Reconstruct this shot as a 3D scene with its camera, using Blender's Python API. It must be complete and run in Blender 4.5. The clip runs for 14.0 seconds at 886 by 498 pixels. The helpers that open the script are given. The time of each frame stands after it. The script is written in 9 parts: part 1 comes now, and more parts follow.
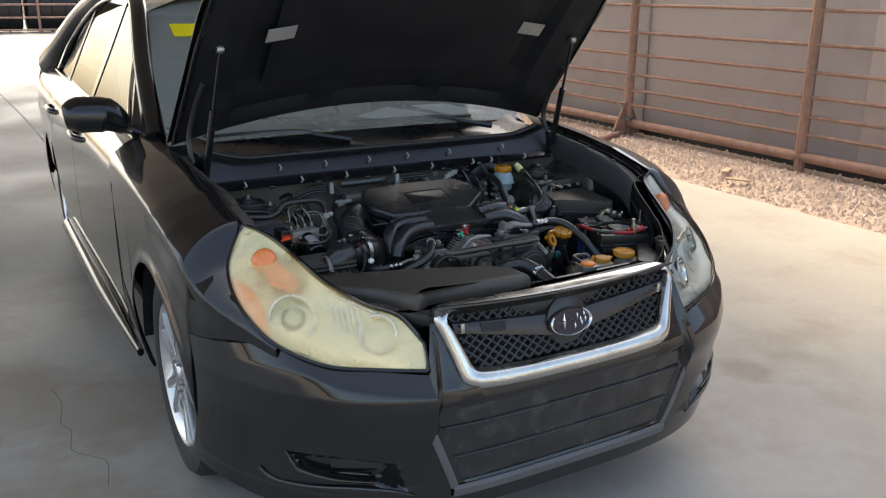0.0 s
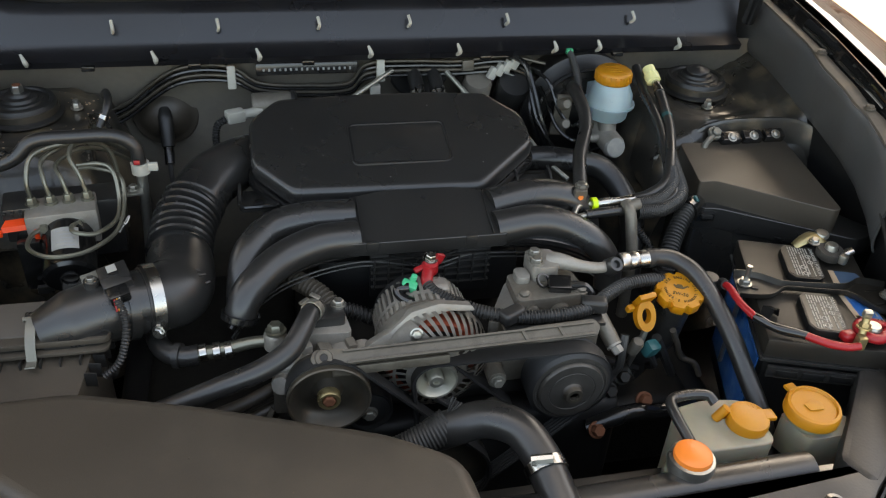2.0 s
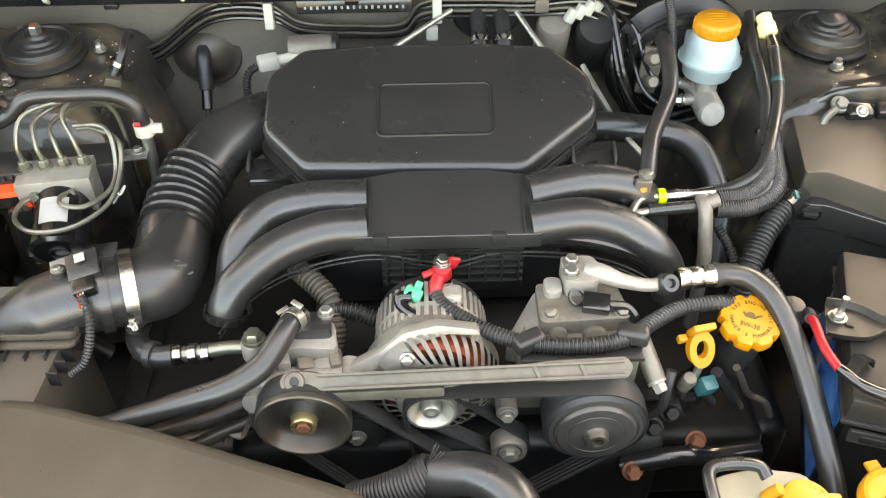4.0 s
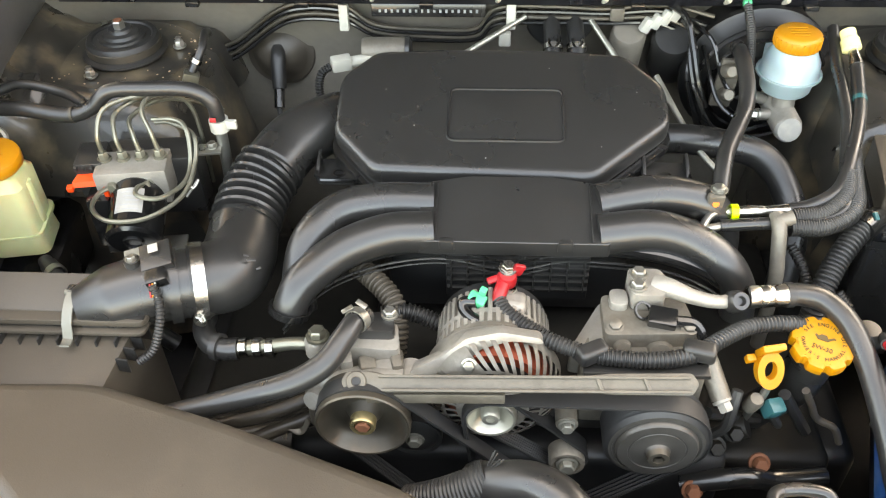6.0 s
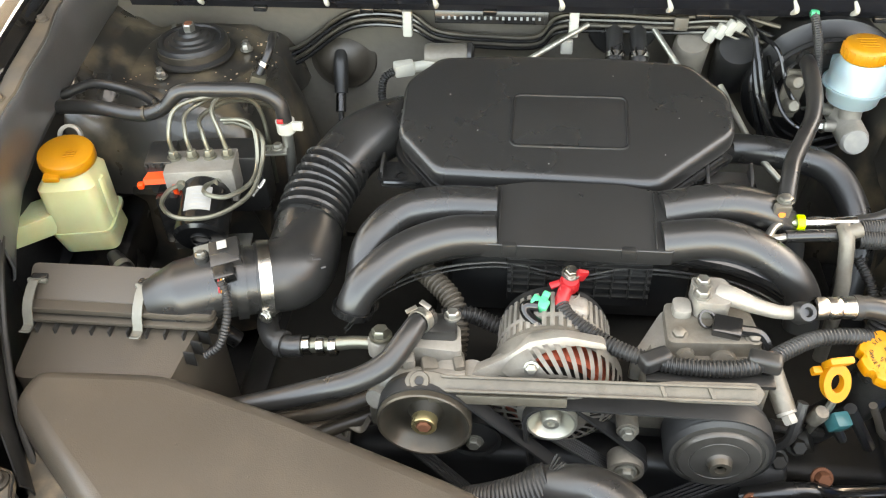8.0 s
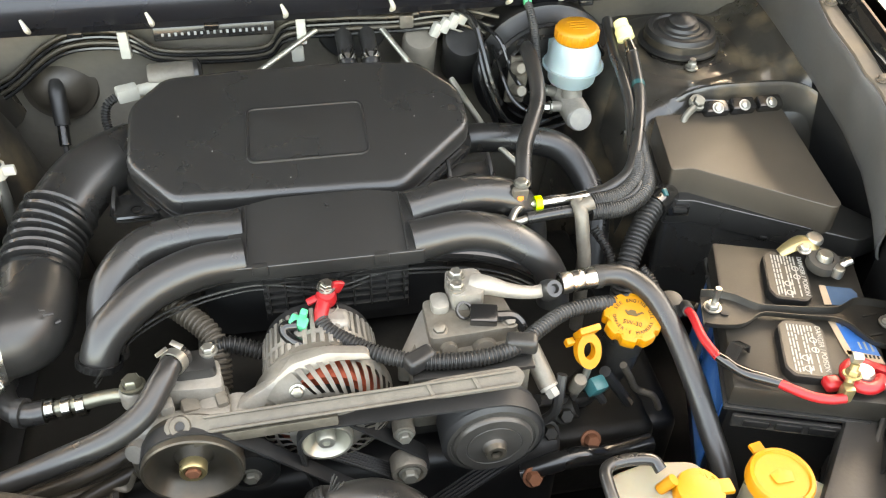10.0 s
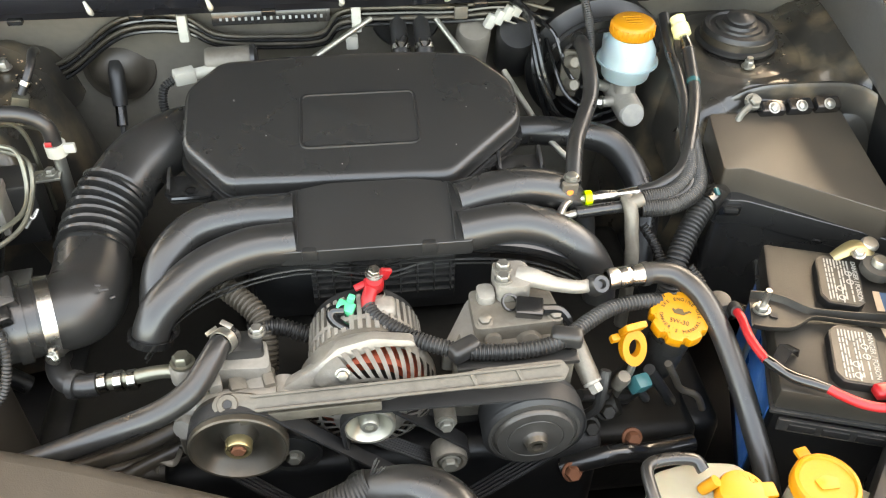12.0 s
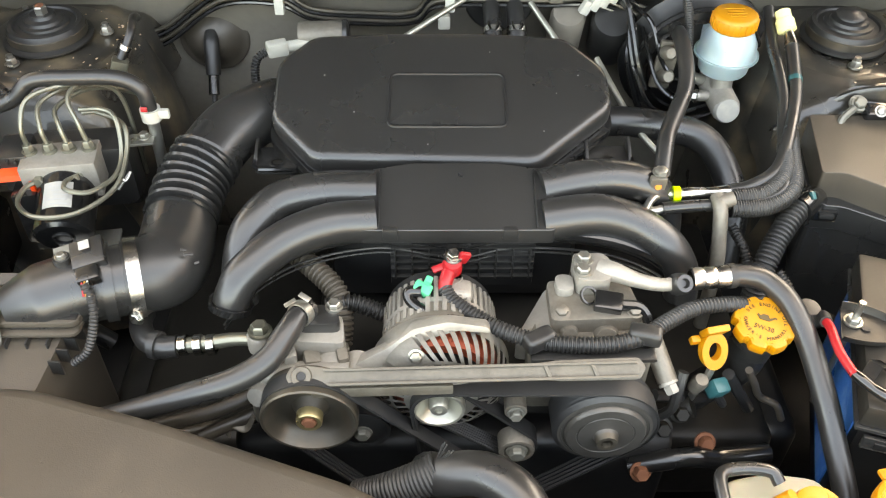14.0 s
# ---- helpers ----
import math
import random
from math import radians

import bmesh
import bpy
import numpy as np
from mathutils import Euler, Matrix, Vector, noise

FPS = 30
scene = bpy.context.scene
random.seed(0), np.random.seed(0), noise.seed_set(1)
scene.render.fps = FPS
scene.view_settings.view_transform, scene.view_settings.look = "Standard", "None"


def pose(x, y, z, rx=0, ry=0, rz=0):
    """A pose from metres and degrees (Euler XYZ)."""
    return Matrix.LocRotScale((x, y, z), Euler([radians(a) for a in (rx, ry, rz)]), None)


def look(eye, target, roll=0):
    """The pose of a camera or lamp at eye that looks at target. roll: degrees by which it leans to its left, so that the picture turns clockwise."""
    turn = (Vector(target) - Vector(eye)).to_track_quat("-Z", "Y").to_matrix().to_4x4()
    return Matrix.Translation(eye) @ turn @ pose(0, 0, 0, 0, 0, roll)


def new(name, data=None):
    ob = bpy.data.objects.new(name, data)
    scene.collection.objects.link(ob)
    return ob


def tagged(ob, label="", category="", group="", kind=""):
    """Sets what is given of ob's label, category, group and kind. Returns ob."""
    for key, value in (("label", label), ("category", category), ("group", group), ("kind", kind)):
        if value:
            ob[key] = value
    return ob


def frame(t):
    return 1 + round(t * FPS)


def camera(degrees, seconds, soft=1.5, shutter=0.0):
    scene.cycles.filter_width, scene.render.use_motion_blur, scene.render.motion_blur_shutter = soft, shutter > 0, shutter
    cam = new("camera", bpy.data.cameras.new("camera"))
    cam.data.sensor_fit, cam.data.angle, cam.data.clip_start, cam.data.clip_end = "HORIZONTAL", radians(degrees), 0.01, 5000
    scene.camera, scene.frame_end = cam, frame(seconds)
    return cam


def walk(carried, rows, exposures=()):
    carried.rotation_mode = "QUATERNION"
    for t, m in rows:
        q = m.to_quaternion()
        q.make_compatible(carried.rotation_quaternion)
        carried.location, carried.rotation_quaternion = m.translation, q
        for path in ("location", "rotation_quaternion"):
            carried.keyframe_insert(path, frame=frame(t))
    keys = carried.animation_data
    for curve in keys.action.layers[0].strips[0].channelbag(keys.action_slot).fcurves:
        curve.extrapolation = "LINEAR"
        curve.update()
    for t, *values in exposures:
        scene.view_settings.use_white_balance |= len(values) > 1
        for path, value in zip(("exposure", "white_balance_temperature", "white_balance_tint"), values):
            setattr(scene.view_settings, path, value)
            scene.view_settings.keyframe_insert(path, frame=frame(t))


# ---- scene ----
cam = camera(54.8, 14.0, soft=1.15)
PATH = [
    (0, (-1.319, -2.519, 1.477), (-0.373, -0.856, 0.894), 0.4),
    (0.5, (-1.03, -2.133, 1.435), (-0.111, -0.481, 0.781), 1.1),
    (1, (-0.689, -1.829, 1.425), (0.122, -0.189, 0.618), 3.0),
    (1.5, (-0.415, -1.528, 1.428), (0.212, 0.108, 0.464), 4.4),
    (2, (-0.208, -1.218, 1.412), (0.194, 0.378, 0.276), 3.9),
    (2.5, (-0.03, -1.075, 1.412), (0.163, 0.475, 0.162), 1.9),
    (3, (-0.001, -1.045, 1.422), (0.08, 0.478, 0.129), 0.5),
    (3.2, (-0.01, -1.035, 1.42), (0.05, 0.472, 0.106), 0.1),
    (5.3, (-0.02, -1.017, 1.416), (-0.026, 0.446, 0.052), -0.7),
    (5.5, (-0.022, -1.017, 1.415), (-0.048, 0.453, 0.059), -0.8),
    (6, (-0.027, -1.02, 1.417), (-0.128, 0.46, 0.075), -1.4),
    (6.5, (-0.044, -1.029, 1.419), (-0.253, 0.455, 0.094), -2.8),
    (7, (-0.056, -1.035, 1.42), (-0.328, 0.448, 0.105), -3.2),
    (7.5, (-0.056, -1.034, 1.418), (-0.323, 0.449, 0.103), -3.0),
    (8, (-0.053, -1.033, 1.416), (-0.246, 0.456, 0.095), -2.3),
    (8.5, (-0.038, -1.018, 1.416), (-0.086, 0.472, 0.083), -0.7),
    (9, (-0.026, -1.009, 1.416), (0.076, 0.476, 0.08), 0.6),
    (9.2, (-0.023, -1.007, 1.414), (0.134, 0.473, 0.079), 0.8),
    (11.3, (0.005, -1.014, 1.423), (0.346, 0.448, 0.101), 2.0),
    (11.5, (0.002, -1.014, 1.423), (0.302, 0.449, 0.094), 1.7),
    (12, (-0.019, -1.012, 1.417), (0.18, 0.457, 0.074), 1.3),
    (12.5, (-0.029, -1.01, 1.418), (0.085, 0.458, 0.064), 1.1),
    (13, (-0.029, -1.008, 1.413), (0.032, 0.457, 0.052), 0.9),
    (13.5, (-0.025, -1.005, 1.413), (0.009, 0.454, 0.045), 0.7),
    (14, (-0.028, -1.004, 1.413), (0.003, 0.449, 0.039), 0.7),
]
EXPOSURES = [(0.0, 2.0, 7500, 4), (1.0, 2.05, 7600, 4), (1.5, 2.05, 8000, 4), (2.0, 3.1, 9800, 5), (2.6, 4.36, 11600, 6), (5.3, 4.77, 11900, 6), (9.0, 4.77, 11900, 6), (14.0, 4.72, 11900, 6)]
walk(cam, [(t, look(eye, target, roll)) for t, eye, target, roll in PATH], EXPOSURES)

# ---- world and sun: bright overcast day outside an open shed ----
world = bpy.data.worlds.new("world")
scene.world = world
world.use_nodes = True
wt = world.node_tree
sky = wt.nodes.new("ShaderNodeTexSky")
sky.sky_type = "NISHITA"
sky.sun_disc = False
sky.sun_elevation = radians(52)
sky.sun_rotation = radians(10)
sky.air_density, sky.dust_density, sky.ozone_density = 0.7, 4.0, 0.6
wt.links.new(sky.outputs["Color"], wt.nodes["Background"].inputs["Color"])
wt.nodes["Background"].inputs["Strength"].default_value = 0.15
sun = new("sun", bpy.data.lights.new("sun", "SUN"))
sun.data.energy, sun.data.angle, sun.data.color = 0.75, radians(22), (1.0, 0.95, 0.88)
sun.matrix_world = look((0, 0, 0), (-0.1, -0.58, -0.79))


# ---- materials ----
def material(name, color, rough=0.5, metal=0.0, spread=0.15, grain=60.0, blot=6.0, bump=0.0, coat=0.0, wear=None,
             wear_amount=0.0, transmission=0.0, alpha=1.0, subsurface=0.0, spec=0.5, rough_spread=0.12, coat_rough=0.05, coat_ior=1.5):
    """A surface with colour and gloss that vary at two scales, fine relief, and optional wear of another colour."""
    m = bpy.data.materials.new(name)
    m.use_nodes = True
    nt = m.node_tree
    bsdf = nt.nodes["Principled BSDF"]
    geo = nt.nodes.new("ShaderNodeTexCoord")

    def noise_at(scale, detail=4.0):
        n = nt.nodes.new("ShaderNodeTexNoise")
        n.inputs["Scale"].default_value, n.inputs["Detail"].default_value = scale, detail
        nt.links.new(geo.outputs["Object"], n.inputs["Vector"])
        return n.outputs["Fac"]

    fine, broad = noise_at(grain), noise_at(blot, 6.0)
    both = nt.nodes.new("ShaderNodeMath")
    both.operation = "MULTIPLY_ADD"
    nt.links.new(fine, both.inputs[0])
    both.inputs[1].default_value = 0.4
    nt.links.new(broad, both.inputs[2])
    ramp = nt.nodes.new("ShaderNodeMapRange")
    nt.links.new(both.outputs[0], ramp.inputs["Value"])
    ramp.inputs["From Min"].default_value, ramp.inputs["From Max"].default_value = 0.35, 1.05
    ramp.inputs["To Min"].default_value, ramp.inputs["To Max"].default_value = 1 - spread, 1 + spread
    tint = nt.nodes.new("ShaderNodeVectorMath")
    tint.operation = "SCALE"
    tint.inputs[0].default_value = color
    nt.links.new(ramp.outputs[0], tint.inputs["Scale"])
    out = tint.outputs[0]
    if wear:
        mix = nt.nodes.new("ShaderNodeMix")
        mix.data_type = "RGBA"
        cut = nt.nodes.new("ShaderNodeMapRange")
        nt.links.new(noise_at(blot * 2.3, 8.0), cut.inputs["Value"])
        cut.inputs["From Min"].default_value, cut.inputs["From Max"].default_value = 0.48, 0.72
        cut.inputs["To Max"].default_value = wear_amount
        nt.links.new(cut.outputs[0], mix.inputs[0])
        nt.links.new(out, mix.inputs[6])
        mix.inputs[7].default_value = (*wear, 1)
        out = mix.outputs[2]
    nt.links.new(out, bsdf.inputs["Base Color"])
    shine = nt.nodes.new("ShaderNodeMapRange")
    nt.links.new(broad, shine.inputs["Value"])
    shine.inputs["From Min"].default_value, shine.inputs["From Max"].default_value = 0.3, 0.7
    shine.inputs["To Min"].default_value = max(0.02, rough - rough_spread)
    shine.inputs["To Max"].default_value = min(1.0, rough + rough_spread)
    nt.links.new(shine.outputs[0], bsdf.inputs["Roughness"])
    bsdf.inputs["Metallic"].default_value = metal
    bsdf.inputs["Coat Weight"].default_value, bsdf.inputs["Coat Roughness"].default_value = coat, coat_rough
    bsdf.inputs["Coat IOR"].default_value = coat_ior
    bsdf.inputs["Transmission Weight"].default_value, bsdf.inputs["Alpha"].default_value = transmission, alpha
    bsdf.inputs["Specular IOR Level"].default_value = spec
    if subsurface:
        bsdf.inputs["Subsurface Weight"].default_value = subsurface
        bsdf.inputs["Subsurface Scale"].default_value = 0.02
    if bump:
        b = nt.nodes.new("ShaderNodeBump")
        b.inputs["Strength"].default_value, b.inputs["Distance"].default_value = bump, 0.002
        nt.links.new(fine, b.inputs["Height"])
        nt.links.new(b.outputs[0], bsdf.inputs["Normal"])
    return m


paint = material("black_paint", (0.0065, 0.0064, 0.0064), 0.5, 0.0, 0.2, 400, 3, 0, 1.0, (0.014, 0.0135, 0.013), 0.4, coat_rough=0.02, spec=0.05, coat_ior=1.6)
bay_paint = material("bay_paint", (0.011, 0.011, 0.0115), 0.25, 0.0, 0.3, 80, 9, 0.05, 0.25, (0.06, 0.045, 0.03), 0.3)
firewall_mat = material("dusty_firewall", (0.16, 0.142, 0.116), 0.6, 0, 0.25, 90, 5, 0.1, 0, (0.21, 0.178, 0.132), 0.5)
wing_liner = material("dusty_wing_liner", (0.07, 0.071, 0.072), 0.38, 0, 0.25, 200, 4, 0.03, 0.3, (0.05, 0.045, 0.038), 0.45)
clamp_bar = material("dusty_steel_bar", (0.026, 0.0235, 0.02), 0.45, 0.4, 0.2, 150, 20, 0.1, 0, (0.05, 0.04, 0.03), 0.5)
plastic = material("black_plastic", (0.019, 0.0185, 0.0177), 0.29, 0, 0.2, 700, 6, 0.1, 0, (0.018, 0.0165, 0.015), 0.3, rough_spread=0.06, spec=0.65)
dusty_plastic = material("dusty_plastic", (0.053, 0.0435, 0.0335), 0.46, 0, 0.2, 700, 3, 0.12, 0, (0.1, 0.079, 0.056), 0.5)
gloss_plastic = material("gloss_plastic", (0.008, 0.008, 0.008), 0.2, 0, 0.2, 300, 8, 0.02, 0.3)
# near-black: grime plus painted-in shade for holes, gaps and the bay's depths
dark_void = material("grime_shade_black", (0.0045, 0.0045, 0.0046), 0.55, 0, 0.5, 40, 8, 0.2, 0, (0.014, 0.0124, 0.011), 0.5)
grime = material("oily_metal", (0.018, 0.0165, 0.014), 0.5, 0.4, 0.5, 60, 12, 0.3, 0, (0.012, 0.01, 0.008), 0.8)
rubber = material("black_rubber", (0.017, 0.0166, 0.016), 0.45, 0, 0.25, 300, 12, 0.08, 0, (0.05, 0.045, 0.038), 0.3)
dusty_hose = material("dusty_hose", (0.045, 0.037, 0.028), 0.4, 0, 0.25, 200, 12, 0.05, 0, (0.022, 0.019, 0.016), 0.5)
hose_rubber = material("hose_rubber", (0.016, 0.0156, 0.015), 0.33, 0, 0.2, 300, 14, 0.05, 0, (0.02, 0.018, 0.016), 0.3, spec=0.6)
belt_mat = material("belt_rubber", (0.014, 0.014, 0.014), 0.55, 0, 0.2, 200, 10, 0.05)
alloy = material("cast_aluminium", (0.28, 0.26, 0.228), 0.52, 0.5, 0.22, 250, 22, 0.25, 0, (0.22, 0.2, 0.17), 0.55)
alloy_dirty = material("stained_aluminium", (0.17, 0.152, 0.125), 0.52, 0.45, 0.3, 220, 16, 0.3, 0, (0.12, 0.1, 0.075), 0.7)
steel = material("zinc_steel", (0.35, 0.34, 0.305), 0.36, 0.9, 0.15, 200, 20, 0.05)
bright_steel = material("bright_steel", (0.46, 0.45, 0.42), 0.26, 1.0, 0.08, 300, 20)
pipe_zinc = material("olive_plated_pipe", (0.2, 0.195, 0.155), 0.38, 0.8, 0.15, 150, 20)
chrome = material("chrome", (0.82, 0.82, 0.82), 0.06, 1.0, 0.05, 200, 8, rough_spread=0.04)
worn_chrome = material("worn_chrome", (0.66, 0.65, 0.61), 0.2, 1.0, 0.12, 60, 9, 0.02, 0, (0.36, 0.34, 0.29), 0.5)
pulley_mat = material("dull_black_steel", (0.065, 0.057, 0.045), 0.38, 0.5, 0.3, 120, 15, 0.05, 0, (0.1, 0.075, 0.05), 0.5)
rust = material("rusty_steel", (0.27, 0.155, 0.115), 0.8, 0.1, 0.35, 60, 7, 0.2, 0, (0.34, 0.23, 0.18), 0.6)
rust_spot = material("rusty_bolt", (0.16, 0.06, 0.03), 0.8, 0.3, 0.3, 200, 40, 0.2)
yellow = material("yellow_plastic", (0.46, 0.18, 0.008), 0.45, 0, 0.1, 300, 20, 0.05, 0, (0.38, 0.15, 0.01), 0.3, subsurface=0.1)
orange = material("orange_plastic", (0.8, 0.2, 0.03), 0.4, 0, 0.1, 200, 20)
lamp_orange = material("amber_lamp", (0.85, 0.23, 0.06), 0.3, 0, 0.15, 80, 30, 0, 0.5)
red = material("red_plastic", (0.32, 0.008, 0.012), 0.4, 0, 0.12, 200, 25, 0.05)
red_orange = material("orange_red_plastic", (0.85, 0.06, 0.01), 0.4, 0, 0.1, 200, 25)
label_blue = material("faded_blue_label", (0.05, 0.1, 0.17), 0.4, 0, 0.2, 100, 20, 0.0, 0, (0.12, 0.15, 0.17), 0.5)
brass = material("yellow_plated", (0.36, 0.29, 0.15), 0.36, 0.8, 0.2, 200, 30, 0.05)
blue = material("blue_label", (0.012, 0.13, 0.4), 0.35, 0, 0.15, 100, 20, 0.0, 0, (0.3, 0.45, 0.6), 0.3)
green = material("green_plastic", (0.02, 0.42, 0.2), 0.4, 0, 0.15, 100, 30)
teal = material("teal_plastic", (0.012, 0.085, 0.09), 0.4, 0, 0.15, 100, 30)
lime = material("lime_ring", (0.6, 0.85, 0.02), 0.4, 0, 0.08, 100, 30)
white_plastic = material("white_plastic", (0.4, 0.39, 0.34), 0.45, 0, 0.1, 150, 30, 0, 0, (0.4, 0.36, 0.28), 0.4)
label_grey = material("grey_label", (0.3, 0.3, 0.29), 0.5, 0, 0.1, 150, 30)
label_white = material("white_label", (0.3, 0.29, 0.265), 0.5, 0, 0.08, 150, 30, 0, 0, (0.45, 0.4, 0.33), 0.4)
clip_steel = material("spring_steel", (0.17, 0.165, 0.14), 0.45, 0.4, 0.15, 200, 20, 0.05)
loom_brown = material("dusty_brown_loom", (0.055, 0.045, 0.033), 0.6, 0, 0.2, 200, 14, 0.1)
motor_gloss = material("satin_black_can", (0.008, 0.008, 0.008), 0.25, 0, 0.15, 300, 10)
pale_zinc = material("pale_zinc", (0.46, 0.45, 0.385), 0.42, 0.85, 0.12, 200, 20, 0.03)
dusty_bracket = material("dusty_bracket", (0.05, 0.043, 0.034), 0.6, 0.1, 0.25, 150, 12, 0.15, 0, (0.2, 0.15, 0.095), 0.7)
dust_ridge = material("dust_ridge", (0.075, 0.062, 0.048), 0.65, 0, 0.3, 100, 8, 0.1, 0, (0.135, 0.097, 0.06), 0.8)
battery_case = material("battery_case", (0.007, 0.007, 0.007), 0.4, 0, 0.2, 300, 8, 0.05)
battery_top = material("battery_top", (0.017, 0.0148, 0.012), 0.45, 0, 0.15, 500, 5, 0.08, 0, (0.05, 0.042, 0.032), 0.4)
bar_metal = material("grimy_bar", (0.1, 0.088, 0.07), 0.5, 0.4, 0.35, 180, 14, 0.3, 0, (0.05, 0.04, 0.03), 0.65)
clutch_face = material("clutch_face", (0.062, 0.058, 0.052), 0.4, 0.35, 0.25, 120, 14, 0.05, 0, (0.035, 0.03, 0.025), 0.5)
clutch_black = material("clutch_black", (0.02, 0.02, 0.0195), 0.42, 0.2, 0.15, 200, 10)
scuffed = material("scuffed_panel", (0.014, 0.0138, 0.0135), 0.24, 0, 0.3, 30, 7, 0.02, 0.5, (0.09, 0.09, 0.086), 0.4)
satin_grey = material("satin_grey_lip", (0.11, 0.11, 0.108), 0.4, 0, 0.15, 120, 8, 0.04)
tower_mat = material("dusty_tower", (0.026, 0.0235, 0.02), 0.33, 0, 0.3, 60, 7, 0.05, 0.35, (0.16, 0.12, 0.074), 0.85)
faded_print = material("faded_print", (0.075, 0.045, 0.012), 0.6, 0, 0.1)
copper = material("copper_winding", (0.24, 0.045, 0.022), 0.4, 0.6, 0.3, 300, 40, 0.3)
tank_yellow = material("yellowed_tank", (0.5, 0.48, 0.26), 0.4, 0, 0.1, 100, 10, 0, 0, (0.5, 0.44, 0.2), 0.4, subsurface=0.4)
tank_white = material("milky_tank", (0.25, 0.232, 0.175), 0.4, 0, 0.1, 100, 10, 0, 0, (0.4, 0.35, 0.22), 0.4, subsurface=0.4)
tank_blue = material("bluish_tank", (0.28, 0.37, 0.385), 0.35, 0, 0.08, 100, 10, 0, 0, (0.27, 0.4, 0.45), 0.4, subsurface=0.2)
tyre_mat = material("tyre_rubber", (0.022, 0.021, 0.02), 0.75, 0, 0.2, 150, 10, 0.2, 0, (0.07, 0.06, 0.05), 0.4)
wheel_mat = material("silver_alloy", (0.62, 0.62, 0.62), 0.3, 0.8, 0.08, 200, 10, 0.02, 0.4, (0.4, 0.37, 0.33), 0.3)
seal_mat = material("cowl_black", (0.009, 0.009, 0.0105), 0.3, 0, 0.2, 400, 5, 0.05, 0.2, (0.015, 0.0145, 0.014), 0.3)
insulation = material("hood_liner", (0.004, 0.0052, 0.0085), 0.75, 0, 0.25, 300, 6, 0.25)
paper = material("paper", (0.8, 0.8, 0.76), 0.8, 0, 0.04, 60, 8)
yellow_paper = material("yellow_sticker", (0.9, 0.7, 0.01), 0.6, 0, 0.06, 60, 20)
ink = material("black_print", (0.02, 0.018, 0.015), 0.6, 0, 0.1)
wood_chip = material("wood_scrap", (0.5, 0.36, 0.24), 0.8, 0, 0.2, 60, 10, 0.2)
cream = material("cream_seat", (0.3, 0.25, 0.18), 0.7, 0, 0.15, 200, 8, 0.1)
shed_metal = material("shed_sheet", (0.3, 0.29, 0.27), 0.5, 0.2, 0.1, 20, 2)
screen_mat = material("windscreen_cloth", (0.4, 0.345, 0.325), 0.85, 0, 0.08, 90, 1.2, 0.3, 0, (0.34, 0.285, 0.26), 0.5)
tank_black = material("black_poly_tank", (0.012, 0.012, 0.013), 0.4, 0, 0.2, 30, 3)
gravel_mat = material("gravel", (0.36, 0.26, 0.2), 0.9, 0, 0.35, 45, 3.0, 0.6, 0, (0.5, 0.4, 0.33), 0.6)


